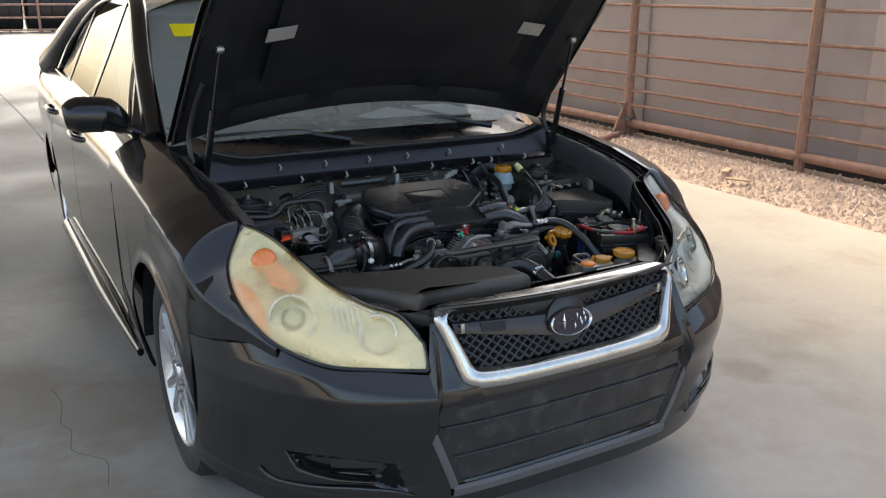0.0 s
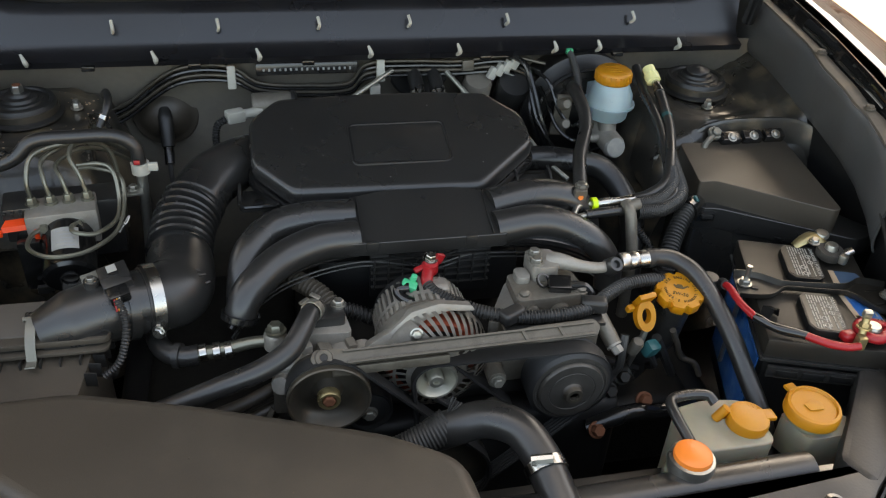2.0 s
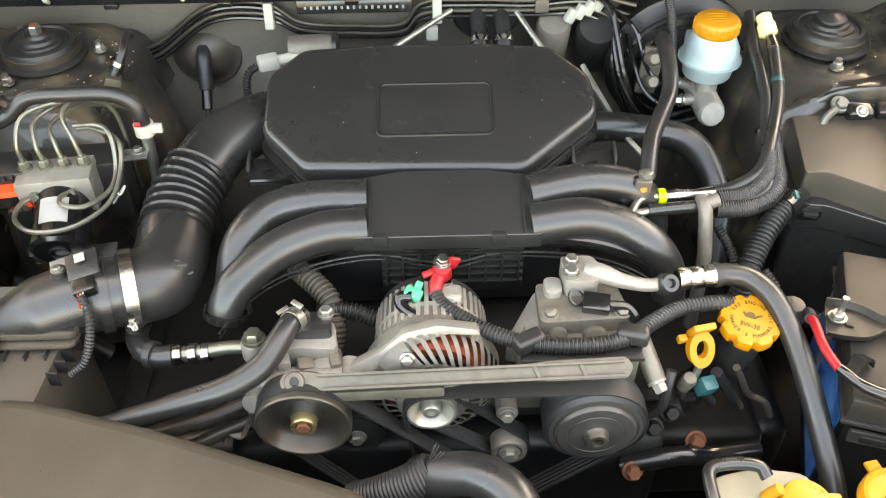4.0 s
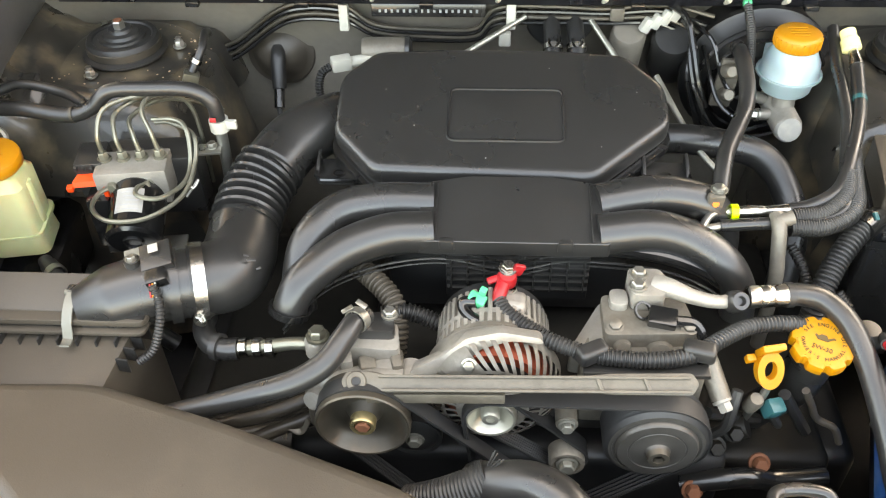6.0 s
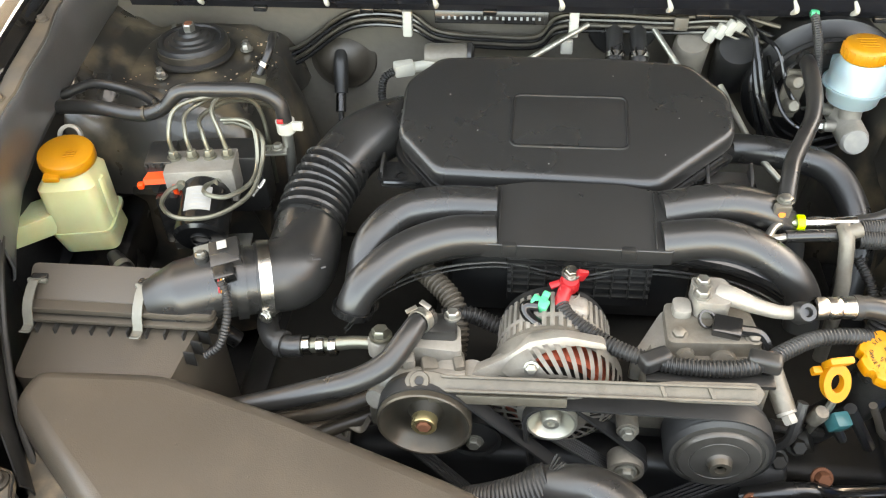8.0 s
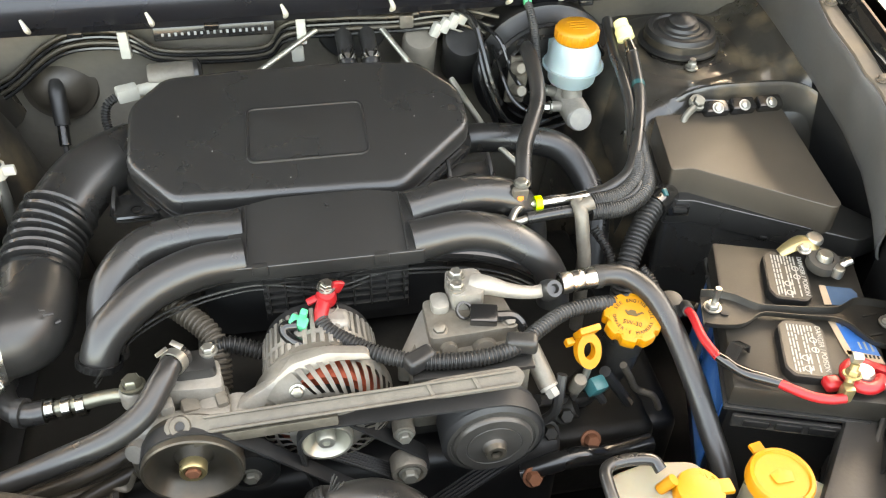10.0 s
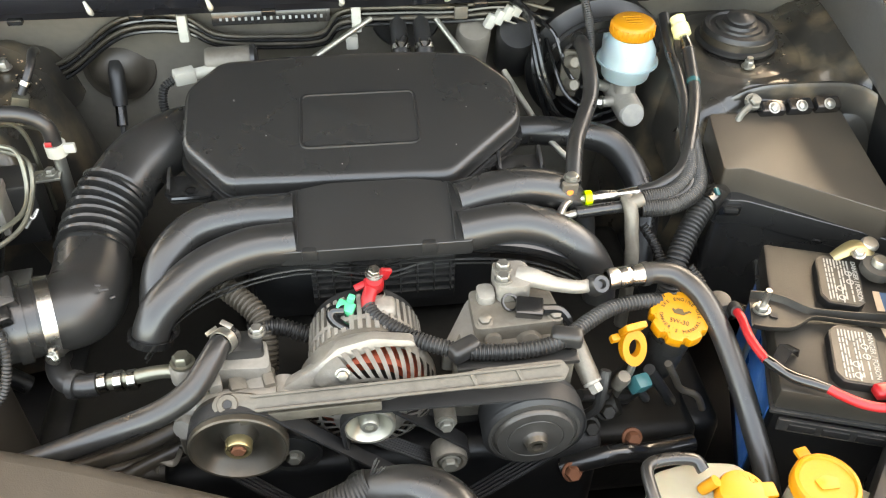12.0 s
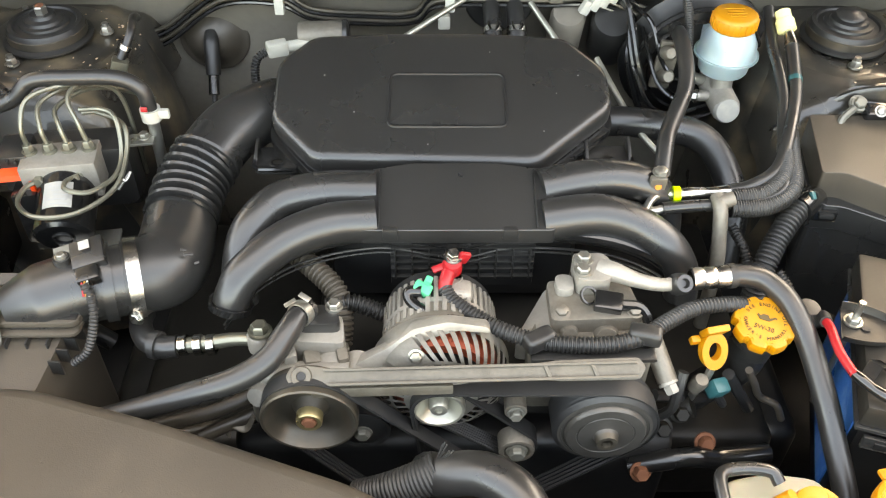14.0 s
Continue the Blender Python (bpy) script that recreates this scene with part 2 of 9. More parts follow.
def concrete_material():
    m = material("concrete", (0.37, 0.342, 0.297), 0.55, 0, 0.14, 25, 0.9, 0.12, 0, (0.33, 0.285, 0.23), 0.6, rough_spread=0.15)
    nt = m.node_tree
    bsdf = nt.nodes["Principled BSDF"]
    old = bsdf.inputs["Base Color"].links[0].from_socket
    co = nt.nodes.new("ShaderNodeTexCoord")
    # dark oily stains
    n = nt.nodes.new("ShaderNodeTexNoise")
    n.inputs["Scale"].default_value, n.inputs["Detail"].default_value, n.inputs["Roughness"].default_value = 1.7, 9, 0.62
    nt.links.new(co.outputs["Object"], n.inputs["Vector"])
    r = nt.nodes.new("ShaderNodeMapRange")
    nt.links.new(n.outputs["Fac"], r.inputs["Value"])
    r.inputs["From Min"].default_value, r.inputs["From Max"].default_value, r.inputs["To Max"].default_value = 0.5, 0.72, 0.6
    mix = nt.nodes.new("ShaderNodeMix")
    mix.data_type = "RGBA"
    nt.links.new(r.outputs[0], mix.inputs[0])
    nt.links.new(old, mix.inputs[6])
    mix.inputs[7].default_value = (0.24, 0.185, 0.135, 1)
    # old oil marks beside the wheels
    spots = None
    for sx, sy, radius in ((1.32, -0.36, 0.2), (-0.98, 0.55, 0.6), (-1.35, 0.75, 0.65), (-1.2, -0.2, 0.6), (-1.5, 1.6, 0.6)):
        away = nt.nodes.new("ShaderNodeVectorMath")
        away.operation = "DISTANCE"
        nt.links.new(co.outputs["Object"], away.inputs[0])
        away.inputs[1].default_value = (sx, sy, 0)
        near = nt.nodes.new("ShaderNodeMapRange")
        nt.links.new(away.outputs["Value"], near.inputs["Value"])
        near.inputs["From Min"].default_value, near.inputs["From Max"].default_value = radius, 0.0
        if spots is not None:
            both = nt.nodes.new("ShaderNodeMath")
            both.operation = "MAXIMUM"
            nt.links.new(spots, both.inputs[0])
            nt.links.new(near.outputs[0], both.inputs[1])
            spots = both.outputs[0]
        else:
            spots = near.outputs[0]
    rough = nt.nodes.new("ShaderNodeTexNoise")
    rough.inputs["Scale"].default_value, rough.inputs["Detail"].default_value, rough.inputs["Roughness"].default_value = 7.0, 8, 0.7
    nt.links.new(co.outputs["Object"], rough.inputs["Vector"])
    patch = nt.nodes.new("ShaderNodeMath")
    patch.operation = "ADD"
    nt.links.new(spots, patch.inputs[0])
    nt.links.new(rough.outputs["Fac"], patch.inputs[1])
    cut = nt.nodes.new("ShaderNodeMapRange")
    nt.links.new(patch.outputs[0], cut.inputs["Value"])
    cut.inputs["From Min"].default_value, cut.inputs["From Max"].default_value, cut.inputs["To Max"].default_value = 0.85, 1.15, 0.5
    oily = nt.nodes.new("ShaderNodeMix")
    oily.data_type = "RGBA"
    nt.links.new(cut.outputs[0], oily.inputs[0])
    nt.links.new(mix.outputs[2], oily.inputs[6])
    oily.inputs[7].default_value = (0.23, 0.175, 0.13, 1)
    nt.links.new(oily.outputs[2], bsdf.inputs["Base Color"])
    return m


concrete = concrete_material()


def glass_material(name, tint=(0.8, 0.9, 0.88), clear=0.8, rough=0.02, ior=1.6, film=0.0):
    """Thin glass: clear transmission with a mirror-like surface."""
    m = bpy.data.materials.new(name)
    m.use_nodes = True
    nt = m.node_tree
    nt.nodes.remove(nt.nodes["Principled BSDF"])
    out = nt.nodes["Material Output"]
    tr, gl, mix, fr = (nt.nodes.new("ShaderNodeBsdf" + "Transparent"), nt.nodes.new("ShaderNodeBsdf" + "Glossy"),
                       nt.nodes.new("ShaderNodeMixShader"), nt.nodes.new("ShaderNodeFresnel"))
    tr.inputs[0].default_value = (*[c * clear for c in tint], 1)
    gl.inputs["Roughness"].default_value = rough
    fr.inputs["IOR"].default_value = ior
    nt.links.new(fr.outputs[0], mix.inputs[0])
    nt.links.new(tr.outputs[0], mix.inputs[1])
    nt.links.new(gl.outputs[0], mix.inputs[2])
    if film:
        # pale film: dust, plus a painted haze of reflections and cabin light
        dust, veil = nt.nodes.new("ShaderNodeBsdf" + "Diffuse"), nt.nodes.new("ShaderNodeMixShader")
        dust.inputs[0].default_value = (0.52, 0.55, 0.49, 1)
        veil.inputs[0].default_value = film
        nt.links.new(mix.outputs[0], veil.inputs[1])
        nt.links.new(dust.outputs[0], veil.inputs[2])
        nt.links.new(veil.outputs[0], out.inputs[0])
    else:
        nt.links.new(mix.outputs[0], out.inputs[0])
    return m


# film set thicker than the dust alone, to brighten the dark screen
dusty_hazed_glass = glass_material("dusty_hazed_windscreen", (0.86, 0.94, 0.92), 0.93, 0.02, 1.5, 0.34)
glass = glass_material("window_glass", (0.88, 0.95, 0.93), 0.93)


def lens_material():
    """Headlamp plastic gone milky and yellow in the sun."""
    m = bpy.data.materials.new("hazy_lens")
    m.use_nodes = True
    nt = m.node_tree
    bsdf = nt.nodes["Principled BSDF"]
    co = nt.nodes.new("ShaderNodeTexCoord")
    n = nt.nodes.new("ShaderNodeTexNoise")
    n.inputs["Scale"].default_value, n.inputs["Detail"].default_value = 9, 6
    nt.links.new(co.outputs["Object"], n.inputs["Vector"])
    ramp = nt.nodes.new("ShaderNodeMapRange")
    nt.links.new(n.outputs["Fac"], ramp.inputs["Value"])
    ramp.inputs["From Min"].default_value, ramp.inputs["From Max"].default_value = 0.3, 0.7
    ramp.inputs["To Min"].default_value, ramp.inputs["To Max"].default_value = 0.24, 0.46
    nt.links.new(ramp.outputs[0], bsdf.inputs["Alpha"])
    bsdf.inputs["Base Color"].default_value = (1.0, 0.84, 0.44, 1)
    bsdf.inputs["Roughness"].default_value = 0.3
    bsdf.inputs["Coat Weight"].default_value = 0.6
    return m


lens_mat = lens_material()
clear_lens = glass_material("clear_lens", (0.95, 0.94, 0.89), 0.93, 0.05, 1.1)


# ---- building helpers ----
def holder(name, base, label, category, group="", kind=""):
    """An empty at the base of a thing, to carry its parts."""
    ob = new(name)
    ob.location = base
    ob.empty_display_size = 0.05
    return tagged(ob, label, category, group, kind)


def link(name, bm, mat, parent=None, label="", smooth=True, angle=40):
    """One mesh object out of a bmesh in world places, under a thing or a part of it."""
    mesh = bpy.data.meshes.new(name)
    bmesh.ops.recalc_face_normals(bm, faces=bm.faces[:])
    base = Vector((0, 0, 0))
    up = parent
    while up:
        base += up.location
        up = up.parent
    if parent:
        bmesh.ops.translate(bm, vec=-base, verts=bm.verts[:])
    for f in bm.faces:
        f.smooth = smooth
    if smooth:
        for e in bm.edges:
            if len(e.link_faces) == 2 and e.calc_face_angle(0) > radians(angle):
                e.smooth = False
    bm.to_mesh(mesh)
    bm.free()
    mesh.materials.append(mat)
    ob = new(name, mesh)
    if parent:
        ob.parent = parent
    if label:
        ob["label"] = label
    return ob


def part(name, bm, mat, parent, label="", smooth=True, angle=40):
    return link(name, bm, mat, parent, label, smooth, angle)


def bevel(bm, width, seg=2, limit=25, faces=None):
    edges = [e for e in bm.edges if len(e.link_faces) == 2 and e.calc_face_angle(0) > radians(limit)]
    if width > 0 and edges:
        bmesh.ops.bevel(bm, geom=edges, offset=width, segments=seg, profile=0.6, affect="EDGES", clamp_overlap=True)
    return bm


def box(size, at=(0, 0, 0), turn=(0, 0, 0), round_by=0.003, seg=2, bm=None):
    """A box with rounded edges, centred at a place."""
    b = bmesh.new()
    bmesh.ops.create_cube(b, size=1, matrix=Matrix.Diagonal((*size, 1)))
    bevel(b, min(round_by, min(size) * 0.45), seg)
    bmesh.ops.transform(b, matrix=pose(*at, *turn), verts=b.verts[:])
    return merge(bm, b)


def merge(bm, other):
    if bm is None:
        return other
    mesh = bpy.data.meshes.new("tmp")
    other.to_mesh(mesh)
    other.free()
    bm.from_mesh(mesh)
    bpy.data.meshes.remove(mesh)
    return bm


def frame_of(axis):
    """A turn that brings z onto the axis."""
    return Vector(axis).to_track_quat("Z", "Y").to_matrix().to_4x4()


def lathe(profile, at, axis=(0, 0, 1), steps=28, bm=None, closed=False):
    """A turned shape: (radius, height) pairs spun round an axis."""
    b = bmesh.new()
    rings = []
    for r, h in profile:
        if r < 1e-6:
            rings.append([b.verts.new((0, 0, h))])
        else:
            rings.append([b.verts.new((r * math.cos(2 * math.pi * k / steps), r * math.sin(2 * math.pi * k / steps), h)) for k in range(steps)])
    for a, c in zip(rings, rings[1:]):
        for k in range(steps):
            quad = [a[k % len(a)], a[(k + 1) % len(a)], c[(k + 1) % len(c)], c[k % len(c)]]
            quad = [v for i, v in enumerate(quad) if v not in quad[:i]]
            if len(quad) > 2:
                b.faces.new(quad)
    bmesh.ops.transform(b, matrix=Matrix.Translation(at) @ frame_of(axis), verts=b.verts[:])
    return merge(bm, b)


def rod(a, c, r, steps=12, bm=None, r2=None):
    """A straight closed rod from a to c."""
    a, c = Vector(a), Vector(c)
    length = (c - a).length
    r2 = r if r2 is None else r2
    return lathe([(0, 0), (r, 0), (r2, length), (0, length)], a, c - a, steps, bm)


def hexnut(at, axis, r, h, bm=None, flange=True):
    b = lathe([(0, 0), (r * 1.35, 0), (r * 1.35, h * 0.25), (r * 1.0, h * 0.3)], at, axis, 16, bm) if flange else bm
    n = bmesh.new()
    ring = [[n.verts.new((r * k * math.cos(math.pi / 3 * i), r * k * math.sin(math.pi / 3 * i), z)) for i in range(6)] for k, z in ((1, 0), (1, h * 0.85), (0.82, h))]
    for p, q in zip(ring, ring[1:]):
        for i in range(6):
            n.faces.new((p[i], p[(i + 1) % 6], q[(i + 1) % 6], q[i]))
    n.faces.new(ring[2])
    bmesh.ops.transform(n, matrix=Matrix.Translation(at) @ frame_of(axis), verts=n.verts[:])
    return merge(b, n)


def spline(points, steps=8):
    """A smooth line through the points (Catmull-Rom)."""
    p = [Vector(q) for q in points]
    p = [2 * p[0] - p[1]] + p + [2 * p[-1] - p[-2]]
    line = []
    for i in range(1, len(p) - 2):
        for k in range(steps):
            t = k / steps
            a, b, c, d = p[i - 1], p[i], p[i + 1], p[i + 2]
            line.append(0.5 * (2 * b + (c - a) * t + (2 * a - 5 * b + 4 * c - d) * t * t + (3 * b - a - 3 * c + d) * t ** 3))
    return line + [p[-2]]


def tube(points, r, steps=8, sides=14, bm=None, ridge=0.0, pitch=0.0, flat=1.0, curve=True, caps=True, hollow=0.0):
    """A pipe along a smooth line; r a number or one radius per point; ridge and pitch make a corrugated hose."""
    line = spline(points, steps) if curve else [Vector(q) for q in points]
    n = len(line)
    if pitch:
        # sample anew so that every corrugation has four rings
        dist = [0.0]
        for a, c in zip(line, line[1:]):
            dist.append(dist[-1] + (c - a).length)
        count = max(8, int(dist[-1] / pitch * 4))
        fresh, fracs = [], []
        for k in range(count + 1):
            s = dist[-1] * k / count
            i = min(max(j for j in range(n) if dist[j] <= s + 1e-9), n - 2)
            f = (s - dist[i]) / max(dist[i + 1] - dist[i], 1e-9)
            fresh.append(line[i].lerp(line[i + 1], f))
            fracs.append((i + f) / (n - 1))
        line, n = fresh, len(fresh)
    else:
        fracs = [k / (n - 1) for k in range(n)]
    b = bmesh.new()
    rings, up = [], None
    for k, q in enumerate(line):
        way = (line[min(k + 1, n - 1)] - line[max(k - 1, 0)]).normalized()
        if up is None:
            up = way.orthogonal().normalized() if abs(way.z) > 0.9 else (Vector((0, 0, 1)) - way * way.z).normalized()
        up = (up - way * up.dot(way)).normalized()
        side = way.cross(up)
        if isinstance(r, (int, float)):
            rad = r
        else:
            u = fracs[k] * (len(r) - 1)
            i = min(int(u), len(r) - 2)
            rad = r[i] + (r[i + 1] - r[i]) * (u - i)
        if pitch:
            rad += ridge * (1, 0.75, -1, -0.75)[k % 4] if True else 0
        rings.append([b.verts.new(q + rad * (math.cos(2 * math.pi * j / sides) * side + flat * math.sin(2 * math.pi * j / sides) * up)) for j in range(sides)])
    for a, c in zip(rings, rings[1:]):
        for j in range(sides):
            b.faces.new((a[j], a[(j + 1) % sides], c[(j + 1) % sides], c[j]))
    if caps:
        b.faces.new(rings[0][::-1])
        b.faces.new(rings[-1])
    return merge(bm, b)


def prism(outline, low, high, round_by=0.0, seg=2, bm=None, m=None):
    """A flat outline (x, y) drawn up from low to high, with rounded edges. low and high may be functions of (x, y)."""
    b = bmesh.new()
    lo = low if callable(low) else (lambda x, y: low)
    hi = high if callable(high) else (lambda x, y: high)
    bottom = [b.verts.new((x, y, lo(x, y))) for x, y in outline]
    top = [b.verts.new((x, y, hi(x, y))) for x, y in outline]
    b.faces.new(bottom[::-1])
    b.faces.new(top)
    k = len(outline)
    for i in range(k):
        b.faces.new((bottom[i], bottom[(i + 1) % k], top[(i + 1) % k], top[i]))
    bmesh.ops.recalc_face_normals(b, faces=b.faces[:])
    bevel(b, round_by, seg, 20)
    if m is not None:
        bmesh.ops.transform(b, matrix=m, verts=b.verts[:])
    return merge(bm, b)


def rounded(outline, r, seg=4):
    """The outline with its corners rounded by r."""
    out, k = [], len(outline)
    for i in range(k):
        p, a, c = Vector(outline[i]), Vector(outline[i - 1]), Vector(outline[(i + 1) % k])
        da, dc = (a - p), (c - p)
        cut = min(r, da.length * 0.45, dc.length * 0.45)
        s, e = p + da.normalized() * cut, p + dc.normalized() * cut
        for j in range(seg + 1):
            t = j / seg
            q = (1 - t) ** 2 * s + 2 * t * (1 - t) * p + t * t * e
            out.append((q.x, q.y))
    return out


def sheet(rows, thick=0.0, closed_rows=False, bm=None):
    """A surface through rows of places, given thickness if asked."""
    b = bmesh.new()
    grid = [[b.verts.new(v) for v in row] for row in rows]
    for p, q in zip(grid, grid[1:]):
        k = len(p)
        for i in range(k if closed_rows else k - 1):
            b.faces.new((p[i], p[(i + 1) % k], q[(i + 1) % k], q[i]))
    if thick:
        bmesh.ops.recalc_face_normals(b, faces=b.faces[:])
        bmesh.ops.solidify(b, geom=b.faces[:], thickness=thick)
    return merge(bm, b)


def spread_rows(rows, steps):
    """More rows between the given ones, gliding along each rail."""
    rails = [spline(rail, steps) for rail in zip(*rows)]
    return [list(row) for row in zip(*rails)]


def mix3(a, b, t):
    return tuple(x + (y - x) * t for x, y in zip(a, b))


def text_mesh(body, size, m, depth=0.0004):
    """Lettering in Blender's own font as a bmesh, centred, lying in the plane of m."""
    curve = bpy.data.curves.new("lettering", "FONT")
    curve.body, curve.size, curve.align_x, curve.align_y, curve.extrude = body, size, "CENTER", "CENTER", depth
    ob = bpy.data.objects.new("lettering", curve)
    scene.collection.objects.link(ob)
    bpy.context.view_layer.update()
    mesh = bpy.data.meshes.new_from_object(ob.evaluated_get(bpy.context.evaluated_depsgraph_get()))
    bpy.data.objects.remove(ob)
    b = bmesh.new()
    b.from_mesh(mesh)
    bpy.data.meshes.remove(mesh)
    bmesh.ops.transform(b, matrix=m, verts=b.verts[:])
    return b


def text_ring(body, size, radius, start, step, m):
    """Letters set round a circle, reading clockwise, from the angle start by step degrees a letter."""
    b = bmesh.new()
    for i, c in enumerate(body):
        if c != " ":
            a = start - i * step
            b = merge(b, text_mesh(c, size, m @ pose(0, 0, 0, 0, 0, a - 90) @ pose(0, radius, 0)))
    return b


# ---- setting: shed floor, roof, gravel, fence ----
def flat(x0, x1, y0, y1, z, nx=1, ny=1):
    return sheet([[(x0 + (x1 - x0) * i / nx, y0 + (y1 - y0) * j / ny, z) for i in range(nx + 1)] for j in range(ny + 1)])


tagged(link("ground", flat(-300, 300, -300, 300, -0.06), gravel_mat, smooth=False), "pale reddish-brown gravel ground around the shed", "ground", kind="structure")
tagged(link("floor", box((17.7, 60, 0.1), (-5.13, 12, -0.05), round_by=0.01), concrete, smooth=False), "stained grey concrete slab with oil marks and cracks", "floor", kind="structure")
tagged(link("ceiling", box((8.8, 16.4, 0.12), (-1.5, 7.9, 3.9), round_by=0.0), shed_metal, smooth=False), "pale sheet-metal roof over the concrete bay", "ceiling", kind="structure")



def corral_panel(x, y0, y1, label):
    """A rusty pipe panel: posts, seven rails and a pipe along the ground."""
    fence = holder("fence", (x, (y0 + y1) / 2, 0), label, "fence", "rusty pipe fence panels")
    for y in (y0, y1):
        part("post", rod((x, y, 0.0), (x, y, 1.75), 0.038, 12), rust, fence)
    part("bottom_rail", rod((x, y0, 0.14), (x, y1, 0.14), 0.045, 12), rust, fence)
    for z in (0.33, 0.48, 0.64, 0.84, 1.06, 1.33, 1.66):
        part("rail", rod((x, y0, z), (x, y1, z), 0.016, 8), rust, fence)
    return fence


for y0, y1 in ((-4.28, -2.13), (-2.11, 0.02), (0.04, 2.19), (2.21, 4.36), (4.38, 6.5), (6.52, 8.7)):
    corral_panel(4.83, y0, y1, "rusty brown pipe fence panel with horizontal rails")
for y in (4.37, 6.51):
    foot = holder("fence_stand", (4.7, y, 0), "rusty triangular steel foot under a fence post", "fence stand", "fence stands")
    part("pipe", rod((4.25, y - 0.25, 0.03), (5.15, y + 0.2, 0.03), 0.035, 10), rust, foot)
    part("gusset", prism([(4.62, 0.0), (5.0, 0.0), (4.86, 0.34), (4.78, 0.34)], -0.012, 0.012, 0.002, m=Matrix.Translation((0, y, 0.02)) @ pose(0, 0, 0, 90, 0, 0)), rust, foot)
    wire = holder("wire_tie", (4.78, y, 0.15), "twisted pale wire tying two fence panels", "wire", "fence ties")
    part("wire", tube([(4.72, y - 0.05, 0.36), (4.78, y + 0.02, 0.3), (4.76, y - 0.02, 0.2), (4.8, y - 0.08, 0.17), (4.74, y - 0.14, 0.22)], 0.008, 6, 6), steel, wire)
    part("wire", tube([(4.77, y + 0.06, 0.1), (4.75, y, 0.2), (4.72, y - 0.03, 0.28), (4.7, y + 0.04, 0.36)], 0.007, 6, 6), steel, wire)
screen = holder("wall_screen", (5.05, 4, 0), "grey-brown windbreak cloth hung behind the fence", "screen", kind="structure")
for i in range(9):
    y0 = -6 + i * 2.6
    part("cloth", box((0.012, 2.64, 3.0), (5.05 + 0.02 * (i % 2), y0 + 1.3, 1.5 - 0.03), round_by=0.002), screen_mat, screen)
# dark box standing in for the shadow along the cloth's foot
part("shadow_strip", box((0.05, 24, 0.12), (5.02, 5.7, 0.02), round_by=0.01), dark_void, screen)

# gravel stones between slab and fence
rng = random.Random(5)
verts, faces = [], []
unit = [(1, 0, 0), (0, 1, 0), (-1, 0, 0), (0, -1, 0), (0, 0, 1)]
for i in range(15000):
    x, y = 3.74 + 1.5 * rng.random(), -2 + 10 * rng.random()
    s = 0.008 + 0.02 * rng.random() ** 2
    a = rng.random() * 6.3
    k = len(verts)
    for ux, uy, uz in unit:
        w = s * (0.6 + 0.8 * rng.random())
        verts.append((x + w * (ux * math.cos(a) - uy * math.sin(a)), y + w * (ux * math.sin(a) + uy * math.cos(a)), -0.055 + 0.06 * min(1, (x - 3.74) / 0.5) + w * uz))
    faces += [(k + j, k + (j + 1) % 4, k + 4) for j in range(4)]
mesh = bpy.data.meshes.new("gravel_stones")
mesh.from_pydata(verts, [], faces)
stone_mat = material("stone_chips", (0.5, 0.37, 0.29), 0.9, 0, 0.45, 18, 60, 0.2, 0, (0.62, 0.52, 0.45), 0.7)
mesh.materials.append(stone_mat)
tagged(new("gravel_stones", mesh), "loose pinkish-brown gravel along the fence", "gravel", kind="stuff")
tagged(link("gravel_bed", sheet([[(3.72, y, -0.055), (4.2, y, 0.0), (4.9, y, 0.012), (7.0, y, 0.0)] for y in (-30, -2, 8, 40)]), gravel_mat), "raked pinkish-brown gravel bed beside the slab", "gravel bed", kind="structure")
for at, turn, size in (((4.25, 2.45, 0.03), 35, (0.28, 0.05, 0.02)), ((4.05, 2.15, 0.03), -40, (0.2, 0.035, 0.015))):
    tagged(link("wood_scrap", box(size, at, (3, 4, turn), 0.004), wood_chip), "small pale wood offcut lying on the gravel", "wood scrap", "wood offcuts")

# far side: black tanks behind a pipe fence
for i, x in enumerate((-1.5, 0.2, 1.9, 3.6)):
    tank = holder("water_tank", (x, 30, 0), "black plastic stock tank lying behind the far fence", "tank", "black tanks")
    part("shell", lathe([(0, -0.8), (0.7, -0.8), (0.78, -0.74), (0.78, 0.74), (0.7, 0.8), (0, 0.8)], (x, 30, 0.8), (1, 0, 0), 24), tank_black, tank)
    for k in (-0.4, 0.0, 0.4):
        part("hoop", lathe([(0.78, k - 0.04), (0.82, k - 0.02), (0.82, k + 0.02), (0.78, k + 0.04)], (x, 30, 0.8), (1, 0, 0), 24), tank_black, tank)
far = holder("fence", (1, 28.6, 0), "rusty pipe fence panel far across the yard", "fence", "rusty pipe fence panels")
for x in (-2, -0.3, 1.4, 3.1, 4.8):
    part("post", rod((x, 28.6, 0), (x, 28.6, 1.8), 0.04, 8), rust, far)
for z in (0.12, 0.5, 0.9, 1.3, 1.75):
    part("rail", rod((-4, 28.6, z), (6, 28.6, z), 0.03, 8), rust, far)


def crack(points, width=0.006):
    return tube(points, width, 5, 5, flat=0.15)


tagged(link("floor_crack", crack([(-1.15, 0.8, 0), (-1.13, 0.66, 0), (-1.15, 0.5, 0), (-1.125, 0.42, 0), (-1.14, 0.28, 0), (-1.08, 0.2, 0), (-1.05, 0.14, 0), (-1.07, 0.0, 0)], 0.0011), loom_brown), "thin wandering crack in the concrete floor", "crack", kind="structure")
